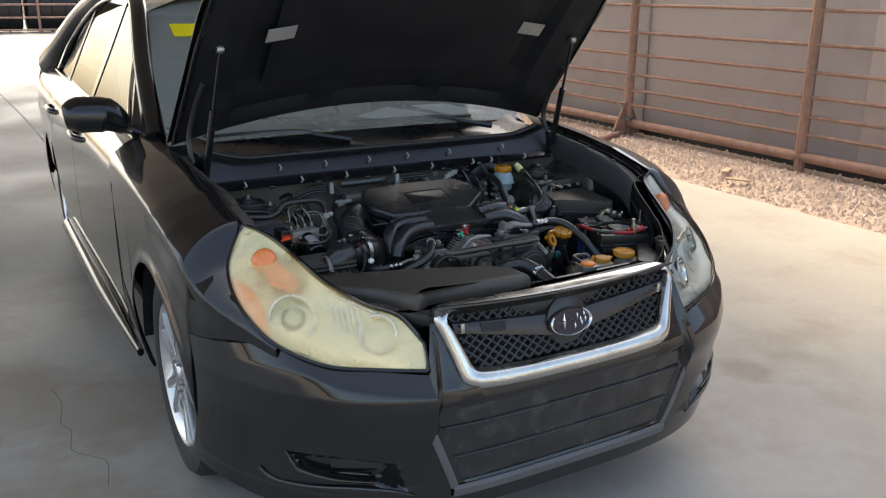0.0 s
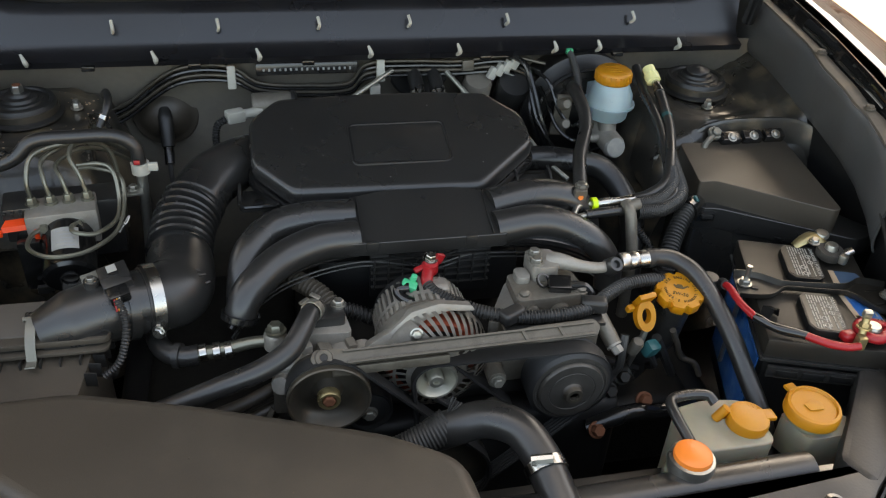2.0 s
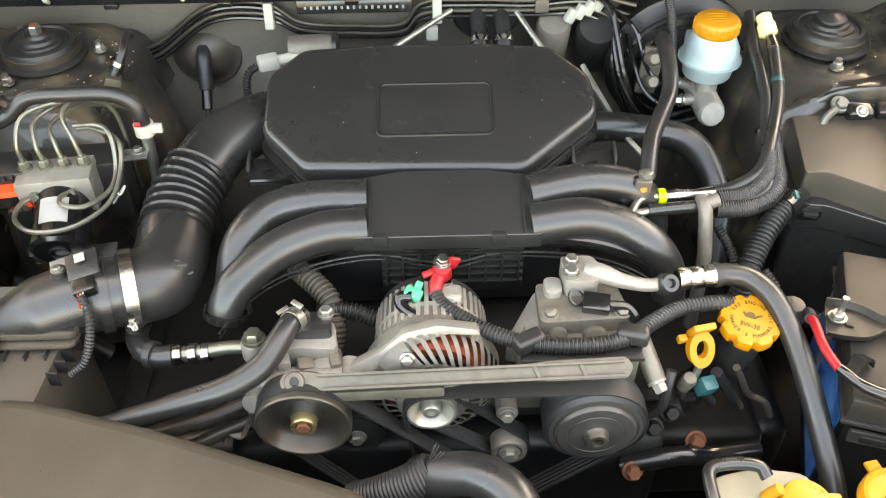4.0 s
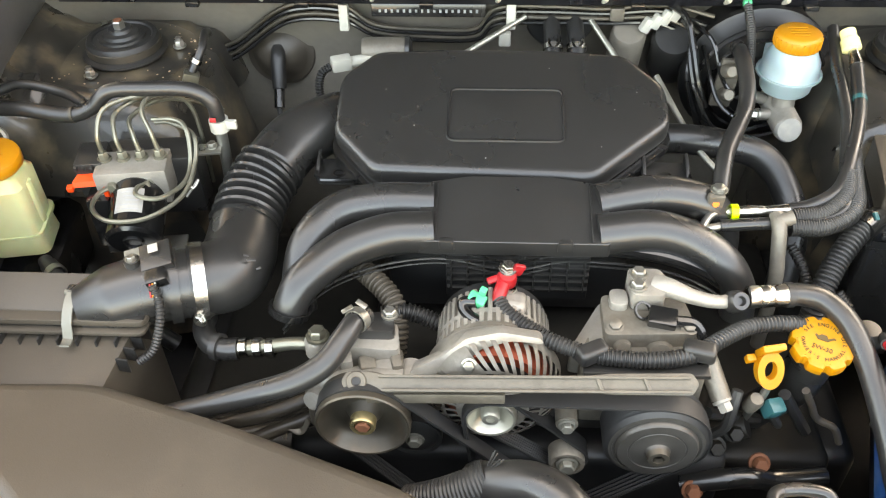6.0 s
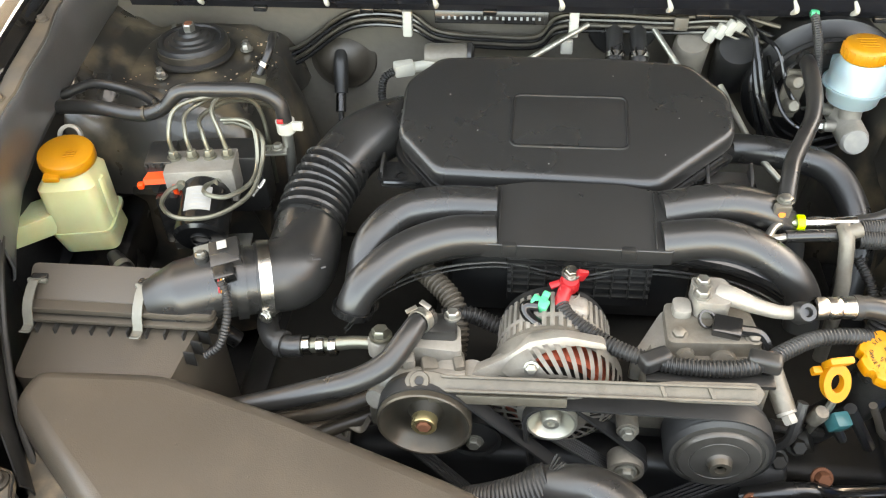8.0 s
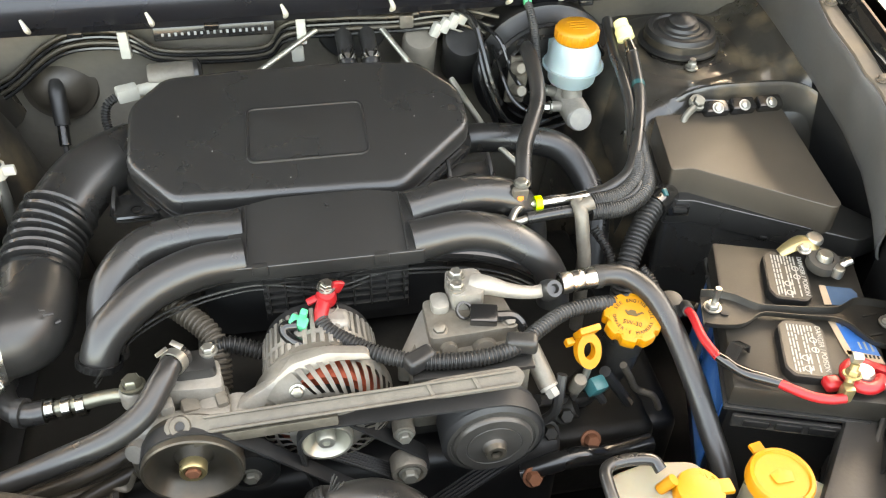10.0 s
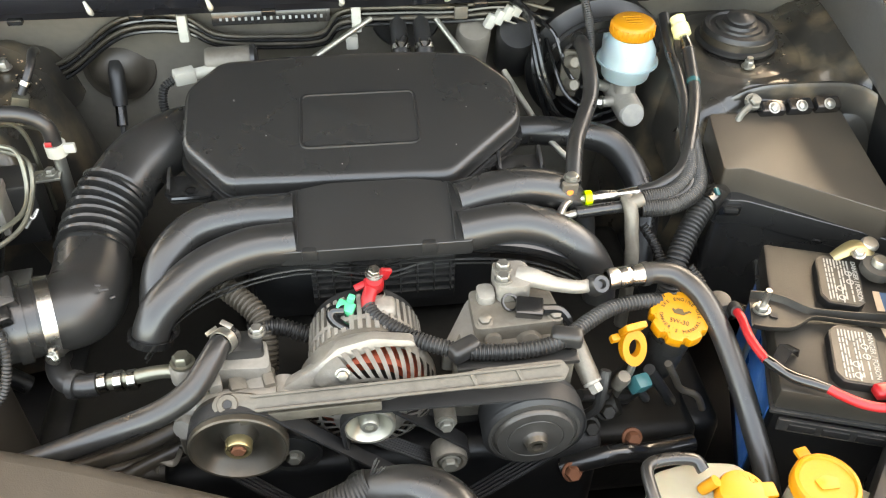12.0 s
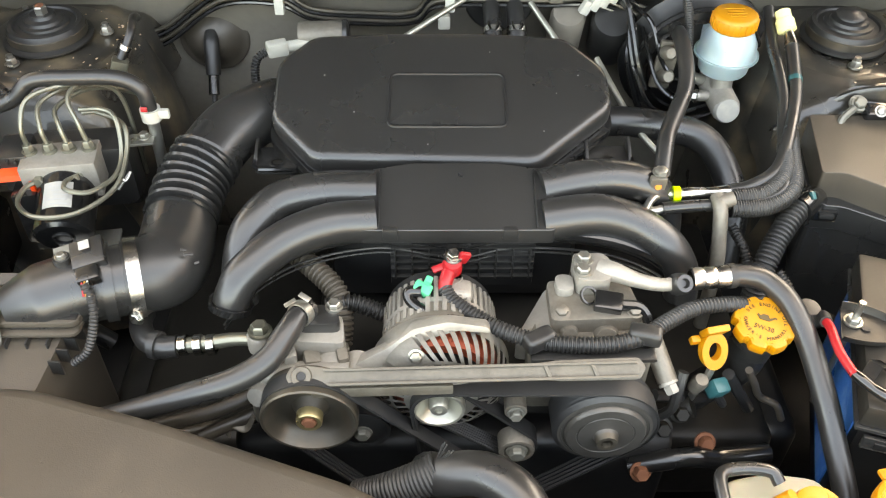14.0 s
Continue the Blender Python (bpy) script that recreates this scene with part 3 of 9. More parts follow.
tagged(link("floor_crack", crack([(-0.85, 14, 0), (-0.748, 11.3, 0), (-0.65, 8.74, 0), (-0.605, 6.93, 0), (-0.58, 6.0, 0)], 0.014), dark_void), "dark joint line across the concrete floor", "crack", kind="structure")


# ---- engine bay: main units ----
def cover_top(x, y):
    return 0.832 + 0.24 * (y + 0.067)


def engine_cover():
    t = holder("engine_cover", (-0.01, -0.1, 0.72), "matt black plastic air resonator box over the engine", "engine cover")
    plan = [(-0.168, -0.197), (0.1, -0.205), (0.199, -0.118), (0.198, -0.055), (0.15, 0.0), (0.06, 0.008), (-0.09, 0.008), (-0.18, 0.002), (-0.222, -0.045), (-0.222, -0.135)]
    soft = rounded(plan, 0.014, 4)
    part("lid", prism(soft, lambda x, y: cover_top(x, y) - 0.03, cover_top, 0.012, 4), plastic, t)
    rim = [(x * 1.022 - 0.0, y * 1.022 - 0.001) for x, y in soft]
    part("seam", prism(rim, lambda x, y: cover_top(x, y) - 0.041, lambda x, y: cover_top(x, y) - 0.031, 0.003), gloss_plastic, t)
    low = [(x * 0.95 - 0.0005, y * 0.95 - 0.005) for x, y in soft]
    part("lower_shell", prism(low, lambda x, y: cover_top(x, y) - 0.1, lambda x, y: cover_top(x, y) - 0.041, 0.006), plastic, t)
    # shallow label panel with its groove
    lab = rounded([(-0.078, -0.153), (0.066, -0.153), (0.066, -0.068), (-0.077, -0.068)], 0.01, 4)
    part("badge_panel", prism(lab, lambda x, y: cover_top(x, y) - 0.004, lambda x, y: cover_top(x, y) + 0.0005, 0.0004), plastic, t)
    pts = [(x, y, cover_top(x, y) + 0.0003) for x, y in lab]
    part("groove", tube(pts + [pts[0]], 0.0022, 1, 6, curve=False), dark_void, t)
    for sx, px, py in ((-1, -0.214, -0.166), (1, 0.192, -0.163)):
        foot = part("bracket", prism(rounded([(px - 0.028, py + 0.028), (px + 0.03, py + 0.028), (px + 0.03, py - 0.012), (px + 0.022, py - 0.02), (px - 0.022, py - 0.02), (px - 0.028, py - 0.012)], 0.005), 0.764, 0.77, 0.0015), plastic, t)
        part("bracket_lip", tube([(px - 0.028, py + 0.026, 0.772), (px - 0.027, py - 0.012, 0.772), (px - 0.02, py - 0.0195, 0.772), (px + 0.02, py - 0.0195, 0.772), (px + 0.029, py - 0.012, 0.772), (px + 0.029, py + 0.026, 0.772)], 0.0028, 1, 6, curve=False), gloss_plastic, foot)
        part("screw_hole", lathe([(0.0058, 0.001), (0.0085, 0.001), (0.0085, 0.003), (0.0058, 0.003)], (px, py - 0.004, 0.769)), gloss_plastic, foot)
        part("hole", lathe([(0, 0.0), (0.006, 0.0), (0.006, -0.001)], (px, py - 0.004, 0.7708)), dark_void, foot)
        for w in (-0.026, 0.027):
            part("web", prism([(-0.022, 0.0), (0.016, 0.0), (0.016, 0.018), (0.0, 0.014)], -0.002, 0.002, 0.0006, m=Matrix.Translation((px + w, py + 0.01, 0.768)) @ pose(0, 0, 0, 90, 0, 90)), plastic, foot)
    for px, py in ((-0.16, -0.07), (0.13, -0.1), (-0.03, -0.18), (0.05, -0.03), (0.11, -0.16), (-0.12, -0.13), (0.16, -0.07)):
        part("dust_speck", box((0.0012, 0.0014, 0.0006), (px, py, cover_top(px, py) + 0.0003), round_by=0), label_white, t)
    return t


def intake_manifold():
    t = holder("intake_manifold", (0.0, -0.28, 0.62), "black plastic intake manifold with four curved runners", "intake manifold")

    def top(x, y):
        return 0.802 + 0.27 * (y + 0.222) - 0.25 * (x - 0.003) ** 2

    part("centre_cover", prism(rounded([(-0.107, -0.302), (0.113, -0.302), (0.113, -0.222), (0.05, -0.214), (-0.05, -0.214), (-0.103, -0.222)], 0.006, 3), lambda x, y: top(x, y) - 0.02, top, 0.004, 3), plastic, t)
    part("centre_ridge", box((0.0015, 0.08, 0.003), (-0.085, -0.262, 0.7905), (15, 0, 0), 0.0005), plastic, t)
    part("centre_ridge", box((0.0015, 0.08, 0.003), (0.092, -0.262, 0.7905), (15, 0, 0), 0.0005), plastic, t)
    runs = (
        [(-0.09, -0.277, 0.77), (-0.14, -0.285, 0.772), (-0.19, -0.306, 0.765), (-0.228, -0.338, 0.75), (-0.242, -0.355, 0.735), (-0.248, -0.362, 0.718)],
        [(-0.09, -0.235, 0.778), (-0.15, -0.238, 0.78), (-0.2, -0.25, 0.776), (-0.232, -0.283, 0.76), (-0.243, -0.315, 0.73), (-0.245, -0.325, 0.69)],
        [(0.1, -0.277, 0.77), (0.16, -0.272, 0.774), (0.205, -0.278, 0.765), (0.243, -0.293, 0.745), (0.264, -0.304, 0.715), (0.268, -0.31, 0.68)],
        [(0.1, -0.236, 0.782), (0.16, -0.222, 0.785), (0.2, -0.218, 0.782), (0.235, -0.22, 0.77), (0.255, -0.225, 0.74), (0.26, -0.23, 0.7)],
    )
    for p in runs:
        part("runner", tube(p, [0.0245, 0.0245, 0.023, 0.022, 0.02, 0.02], 8, 18), plastic, t)
    # flange lip under the front runners
    lip = [(-0.26, -0.358, 0.708), (-0.23, -0.334, 0.735), (-0.193, -0.313, 0.75), (-0.15, -0.298, 0.757), (-0.105, -0.289, 0.76), (-0.067, -0.288, 0.76), (0.004, -0.295, 0.752), (0.062, -0.288, 0.76), (0.121, -0.287, 0.758), (0.179, -0.292, 0.752), (0.225, -0.301, 0.738), (0.264, -0.31, 0.712)]
    part("flange", tube(lip, 0.0075, 8, 8), gloss_plastic, t)
    part("flange", tube([(x, y + 0.004, z - 0.011) for x, y, z in lip], 0.0045, 8, 8), gloss_plastic, t)
    for drop, r in ((0.02, 0.0016), (0.027, 0.0013)):
        part("flange_lip", tube([(x, y - 0.003, z - drop) for x, y, z in lip], r, 8, 6), plastic, t)
    part("runner_collar", lathe([(0.021, -0.004), (0.0245, -0.004), (0.0245, 0.004), (0.021, 0.004)], (-0.2465, -0.361, 0.722), (-0.25, -0.3, -0.9), 24), gloss_plastic, t)
    for i in range(9):
        x = -0.095 + i * 0.024
        part("clip", box((0.003, 0.008, 0.012), (x, -0.296, 0.766), round_by=0.001), gloss_plastic, t)
    for x in (-0.072, 0.062):
        part("catch", box((0.018, 0.012, 0.016), (x, -0.298, 0.771), round_by=0.003), plastic, t)
    # ribbed plate below, near-black for the shade between its ribs
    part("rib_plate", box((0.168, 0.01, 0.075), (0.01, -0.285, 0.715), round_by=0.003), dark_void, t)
    for z in (0.738, 0.727, 0.716, 0.705, 0.692):
        part("rib", box((0.166, 0.008, 0.0018), (0.01, -0.292, z + 0.006), round_by=0.0006), plastic, t)
    for i in range(9):
        part("rib", box((0.0018, 0.008, 0.05), (-0.068 + i * 0.0195, -0.292, 0.72), round_by=0.0006), plastic, t)
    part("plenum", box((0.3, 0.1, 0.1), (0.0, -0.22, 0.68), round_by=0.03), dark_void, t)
    return t


def intake_hose():
    t = holder("intake_hose", (-0.32, -0.2, 0.69), "black corrugated rubber air intake hose with a steel clamp", "hose")
    part("upper_duct", tube([(-0.17, -0.03, 0.765), (-0.225, -0.06, 0.778), (-0.275, -0.108, 0.777), (-0.305, -0.16, 0.765)], [0.036, 0.039, 0.041, 0.04], 8, 24, flat=0.95), hose_rubber, t)
    part("bellows", tube([(-0.303, -0.155, 0.766), (-0.317, -0.195, 0.754), (-0.322, -0.243, 0.743)], 0.0395, 8, 28, ridge=0.0045, pitch=0.0132), hose_rubber, t)
    part("elbow", tube([(-0.322, -0.24, 0.743), (-0.32, -0.285, 0.735), (-0.325, -0.318, 0.737), (-0.347, -0.336, 0.742), (-0.362, -0.342, 0.744)], [0.041, 0.044, 0.0445, 0.042, 0.042], 8, 28), hose_rubber, t)
    way = Vector((-0.07, -0.025, 0.008))
    c = Vector((-0.352, -0.339, 0.743))
    band = part("clamp", lathe([(0.0435, -0.007), (0.0455, -0.007), (0.0455, 0.007), (0.0435, 0.007)], c, way, 32), bright_steel, t, "steel worm-drive hose clamp")
    part("screw", rod((-0.342, -0.382, 0.727), (-0.333, -0.356, 0.717), 0.006, 10), bright_steel, band)
    part("screw_head", hexnut((-0.342, -0.384, 0.727), (-0.35, -0.9, 0.25), 0.0065, 0.006), bright_steel, band)
    for i, (dx, dz, w) in enumerate(((0.0, 0.0, 0.008), (0.012, 0.002, 0.006), (-0.006, 0.012, 0.012), (0.006, 0.016, 0.01), (0.002, 0.024, 0.006))):
        part("moulded_mark", box((w, 0.003, 0.002), (-0.295 + dx, -0.331 - 0.1 * dz, 0.755 + dz), (30, 10 * i - 15, 25), 0.0008), hose_rubber, t)
    part("sensor_tube", tube([(-0.355, -0.34, 0.743), (-0.4, -0.356, 0.746), (-0.44, -0.37, 0.742), (-0.475, -0.382, 0.737)], [0.04, 0.04, 0.039, 0.026], 8, 24), plastic, t)
    part("tube_collar", lathe([(0.04, -0.006), (0.044, -0.006), (0.044, 0.006), (0.04, 0.006)], (-0.378, -0.348, 0.7445), way, 28), plastic, t)
    return t


def airflow_sensor():
    t = holder("airflow_sensor", (-0.387, -0.36, 0.785), "black airflow sensor plugged into the intake tube", "sensor")
    part("body", box((0.034, 0.034, 0.012), (-0.386, -0.352, 0.79), (14, -8, 18), 0.002), plastic, t)
    part("mount_plate", box((0.05, 0.012, 0.003), (-0.402, -0.338, 0.788), (14, -8, 18), 0.001), clip_steel, t)
    part("label", box((0.011, 0.011, 0.001), (-0.389, -0.349, 0.801), (12, -8, 18), 0.0003), label_white, t)
    part("connector", box((0.024, 0.018, 0.014), (-0.38, -0.377, 0.783), (12, -8, 18), 0.003), gloss_plastic, t)
    part("boss", lathe([(0.009, 0), (0.009, 0.02), (0, 0.02)], (-0.412, -0.358, 0.772), (0, 0, 1), 12), plastic, t)
    part("screw", hexnut((-0.412, -0.358, 0.792), (0, 0, 1), 0.005, 0.005), steel, t)
    part("wire", tube([(-0.381, -0.39, 0.785), (-0.374, -0.4, 0.77), (-0.374, -0.413, 0.75), (-0.384, -0.425, 0.722), (-0.402, -0.428, 0.705)], 0.0045, 8, 8, ridge=0.0007, pitch=0.004), rubber, t)
    for dx, c in ((-0.003, red), (0.0, yellow), (0.003, white_plastic)):
        part("lead", rod((-0.382 + dx, -0.385, 0.786), (-0.378 + dx, -0.4, 0.776), 0.0012, 6), c, t)
    return t


def air_box():
    t = holder("air_box", (-0.53, -0.42, 0.55), "dusty black plastic air filter box with two spring clips", "air filter box")
    part("upper_cover", prism(rounded([(-0.622, -0.352), (-0.45, -0.352), (-0.41, -0.362), (-0.405, -0.394), (-0.615, -0.394)], 0.008, 3), 0.735, lambda x, y: 0.746 + 0.42 * (y + 0.394), 0.005, 3), dusty_plastic, t)
    part("rim", prism(rounded([(-0.625, -0.345), (-0.425, -0.345), (-0.392, -0.36), (-0.394, -0.408), (-0.618, -0.408)], 0.01, 3), 0.737, 0.745, 0.002), dusty_plastic, t)
    part("rim", prism(rounded([(-0.625, -0.345), (-0.425, -0.345), (-0.394, -0.36), (-0.396, -0.413), (-0.62, -0.413)], 0.01, 3), 0.727, 0.7325, 0.002), dusty_plastic, t)
    # dark slab painting the shade between the two rims
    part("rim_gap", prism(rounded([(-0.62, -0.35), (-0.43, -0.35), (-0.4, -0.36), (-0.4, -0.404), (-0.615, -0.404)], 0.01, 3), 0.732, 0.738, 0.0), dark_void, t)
    part("lower_body", prism(rounded([(-0.612, -0.35), (-0.42, -0.35), (-0.41, -0.36), (-0.428, -0.48), (-0.604, -0.48)], 0.012, 3), 0.52, lambda x, y: 0.727 + 0.22 * min(0, y + 0.405), 0.008), dusty_plastic, t)
    for i in range(9):
        part("rib", box((0.0022, 0.016, 0.012), (-0.6 + 0.0215 * i, -0.413, 0.721), round_by=0.0008), plastic, t)
    for i in range(2):
        part("slot_window", box((0.03, 0.008, 0.002), (-0.445 + 0.034 * i, -0.399, 0.7455), (0, 0, -2), 0.0006), dark_void, t)
    for i in range(6):
        part("rib", box((0.014, 0.0025, 0.02), (-0.4 - 0.003 * i, -0.36 - 0.016 * i, 0.712), (0, 0, -10), 0.0008), plastic, t)
    for x in (-0.607, -0.4785):
        c = part("clip", sheet([[(x - 0.0055, y, z), (x + 0.0055, y, z)] for y, z in ((-0.374, 0.758), (-0.381, 0.763), (-0.392, 0.76), (-0.404, 0.753), (-0.413, 0.744), (-0.417, 0.735), (-0.42, 0.73), (-0.427, 0.729), (-0.431, 0.731))], 0.0018), clip_steel, t, "pale steel spring clip")
        part("hinge", rod((x - 0.011, -0.376, 0.757), (x + 0.011, -0.376, 0.757), 0.003, 8), clip_steel, c)
        part("hinge_lug", box((0.02, 0.01, 0.01), (x, -0.37, 0.755), round_by=0.003), plastic, c)
    return t


def air_duct():
    t = holder("air_duct", (-0.3, -0.6, 0.66), "wide matt black plastic air intake duct above the radiator", "air duct")
    plan = [(-0.57, -0.478), (-0.425, -0.473), (-0.28, -0.517), (-0.09, -0.587), (-0.018, -0.63), (-0.008, -0.72), (-0.06, -0.727), (-0.2, -0.72), (-0.33, -0.71), (-0.375, -0.75), (-0.43, -0.66), (-0.578, -0.53)]
    ring = rounded(plan, 0.028, 5)
    n = len(ring)
    inner = []
    for k, (x, y) in enumerate(ring):
        (ax, ay), (bx, by) = ring[k - 1], ring[(k + 1) % n]
        length = math.hypot(bx - ax, by - ay)
        inner.append((x + (ay - by) / length, y + (bx - ax) / length))
    turned = sum(a[0] * b[1] - b[0] * a[1] for a, b in zip(ring, ring[1:] + ring[:1])) > 0
    rows = []
    for k in range(9):
        a = math.pi / 2 * k / 8
        d = (0.022 * (1 - math.cos(a))) * (1 if turned else -1)
        rows.append([(x + (u - x) * d, y + (v - y) * d, 0.706 + 0.032 * math.sin(a) - 0.05 * max(0, x + 0.1)) for (x, y), (u, v) in zip(ring, inner)])
    shell = sheet([[(x, y, 0.68) for x, y, _ in rows[0]]] + rows, closed_rows=True)
    lid = bmesh.new()
    lid.faces.new([lid.verts.new(v) for v in rows[-1]])
    shell = merge(shell, lid)
    part("upper_shell", shell, dusty_plastic, t, angle=60)
    part("lower_shell", prism(rounded([(x * 1.012, y - 0.006 if y < -0.6 else y) for x, y in plan], 0.016, 3), 0.655, 0.679, 0.004), plastic, t)
    for x, y in ((-0.5, -0.55), (-0.3, -0.6), (-0.2, -0.66), (-0.38, -0.57), (-0.12, -0.64)):
        part("dust_speck", box((0.0012, 0.0014, 0.0008), (x, y, 0.7385), (0, 0, 900 * x), 0), dust_ridge, t)
    part("mouth", box((0.28, 0.05, 0.03), (-0.17, -0.735, 0.672), round_by=0.008), plastic, t)
    return t


def abs_unit():
    t = holder("brake_modulator", (-0.47, -0.2, 0.62), "aluminium brake pressure modulator with bent metal lines", "brake modulator")
    m = pose(-0.471, -0.178, 0.765, 0, 0, 8)
    b = box((0.088, 0.05, 0.05), (0, 0, 0), (0, 0, 0), 0.003)
    bmesh.ops.transform(b, matrix=m, verts=b.verts[:])
    block = part("block", b, alloy, t, "bare aluminium valve block")
    way = Vector((0.1, -0.93, -0.34)).normalized()
    base = Vector((-0.466, -0.19, 0.752))
    motor = part("motor", lathe([(0, 0.074), (0.03, 0.074), (0.034, 0.07), (0.034, 0)], base, way, 32), motor_gloss, t, "black electric pump motor")
    part("motor_ring", lathe([(0.013, 0.0), (0.013, 0.0022), (0.0105, 0.0022), (0.0105, 0.0)], base + way * 0.074, way, 24), plastic, motor)
    turn = Matrix.Translation(base) @ frame_of(way)
    top = turn.to_3x3().inverted() @ Vector((0, 0, 1))
    mid = math.atan2(top.y, top.x)
    part("sticker", sheet([[turn @ Vector((0.0346 * math.cos(mid + a), 0.0346 * math.sin(mid + a), h)) for a in [-0.5 + 0.1 * k for k in range(11)]] for h in (0.016, 0.05)], 0.0006), label_white, motor, "white sticker with fine print")
    for i in range(5):
        part("print_bar", sheet([[turn @ Vector((0.0352 * math.cos(mid + a), 0.0352 * math.sin(mid + a), h)) for a in (-0.36 + 0.05 * (i % 2), 0.0, 0.3 - 0.1 * (i % 3))] for h in (0.021 + 0.006 * i, 0.0226 + 0.006 * i)], 0.0004), label_grey, motor)
    part("control_box", box((0.12, 0.05, 0.09), (-0.462, -0.135, 0.735), (0, 0, 6), 0.006), plastic, t)
    part("side_box", box((0.036, 0.05, 0.05), (-0.527, -0.165, 0.768), (0, 0, 8), 0.004), plastic, t)
    for i in range(3):
        part("side_box_rib", box((0.004, 0.012, 0.006), (-0.538 + 0.01 * i, -0.19, 0.788), (0, 0, 8), 0.001), plastic, t)
    conn = part("connector", box((0.03, 0.035, 0.075), (-0.512, -0.203, 0.722), (0, 0, 8), 0.005), gloss_plastic, t)
    part("lever", sheet([[(-0.541, -0.206, 0.768), (-0.504, -0.2, 0.768)], [(-0.542, -0.204, 0.775), (-0.503, -0.198, 0.775)], [(-0.538, -0.19, 0.779), (-0.507, -0.187, 0.779)]], 0.004), red_orange, conn, "orange-red locking lever")
    part("lever_arm", box((0.006, 0.009, 0.03), (-0.5, -0.206, 0.757), (12, 0, 8), 0.002), red_orange, conn)
    part("lever_arm", box((0.008, 0.008, 0.008), (-0.545, -0.207, 0.768), (12, 0, 8), 0.002), red_orange, conn)
    part("plug_grip", box((0.02, 0.008, 0.012), (-0.5, -0.228, 0.69), (0, 0, 8), 0.002), plastic, conn)
    # fittings and bent lines
    tops = [(-0.506, -0.176), (-0.483, -0.173), (-0.461, -0.17), (-0.438, -0.167)]
    for x, y in tops:
        part("fitting", hexnut((x, y, 0.79), (0, 0, 1), 0.0065, 0.012), pipe_zinc, block)
    for x, y in ((-0.49, -0.199), (-0.449, -0.194)):
        part("fitting", hexnut((x, y - 0.004, 0.772), (0, -1, 0.15), 0.0065, 0.01), pipe_zinc, block)
    lines = (
        [(-0.506, -0.176, 0.8), (-0.507, -0.172, 0.825), (-0.5, -0.15, 0.848), (-0.47, -0.125, 0.85), (-0.43, -0.11, 0.845), (-0.41, -0.1, 0.82), (-0.405, -0.1, 0.76), (-0.405, -0.1, 0.7)],
        [(-0.483, -0.173, 0.8), (-0.487, -0.168, 0.822), (-0.49, -0.14, 0.838), (-0.46, -0.1, 0.838), (-0.43, -0.06, 0.82), (-0.41, -0.02, 0.79)],
        [(-0.461, -0.17, 0.8), (-0.466, -0.164, 0.82), (-0.474, -0.14, 0.83), (-0.45, -0.1, 0.83), (-0.42, -0.07, 0.81), (-0.395, -0.03, 0.77)],
        [(-0.438, -0.167, 0.8), (-0.444, -0.162, 0.825), (-0.455, -0.145, 0.843), (-0.45, -0.12, 0.848), (-0.42, -0.09, 0.835), (-0.4, -0.05, 0.8)],
        [(-0.449, -0.2, 0.773), (-0.453, -0.22, 0.781), (-0.447, -0.236, 0.782), (-0.422, -0.234, 0.777), (-0.4, -0.205, 0.778), (-0.397, -0.175, 0.79), (-0.403, -0.15, 0.82), (-0.42, -0.138, 0.826), (-0.45, -0.135, 0.824)],
        [(-0.49, -0.205, 0.772), (-0.503, -0.222, 0.772), (-0.503, -0.246, 0.768), (-0.475, -0.268, 0.768), (-0.432, -0.258, 0.766), (-0.398, -0.222, 0.772), (-0.39, -0.18, 0.79), (-0.396, -0.15, 0.812), (-0.43, -0.13, 0.816), (-0.45, -0.13, 0.816)],
    )
    for p in lines:
        part("line", tube(p, 0.003, 8, 8), pipe_zinc, t, "thin olive-plated brake line")
    part("spring_clip", tube([(-0.406, -0.205, 0.77), (-0.398, -0.2, 0.778), (-0.39, -0.205, 0.77), (-0.385, -0.195, 0.776), (-0.398, -0.212, 0.762)], 0.0018, 6, 6), steel, t)
    part("stay", box((0.07, 0.045, 0.004), (-0.44, -0.24, 0.7), (0, 0, 8), 0.001), steel, t)
    part("stay", box((0.04, 0.022, 0.004), (-0.392, -0.13, 0.775), (0, 0, 8), 0.001), steel, t)
    part("stay_bolt", hexnut((-0.385, -0.125, 0.777), (0, 0, 1), 0.006, 0.006), steel, t)
    return t


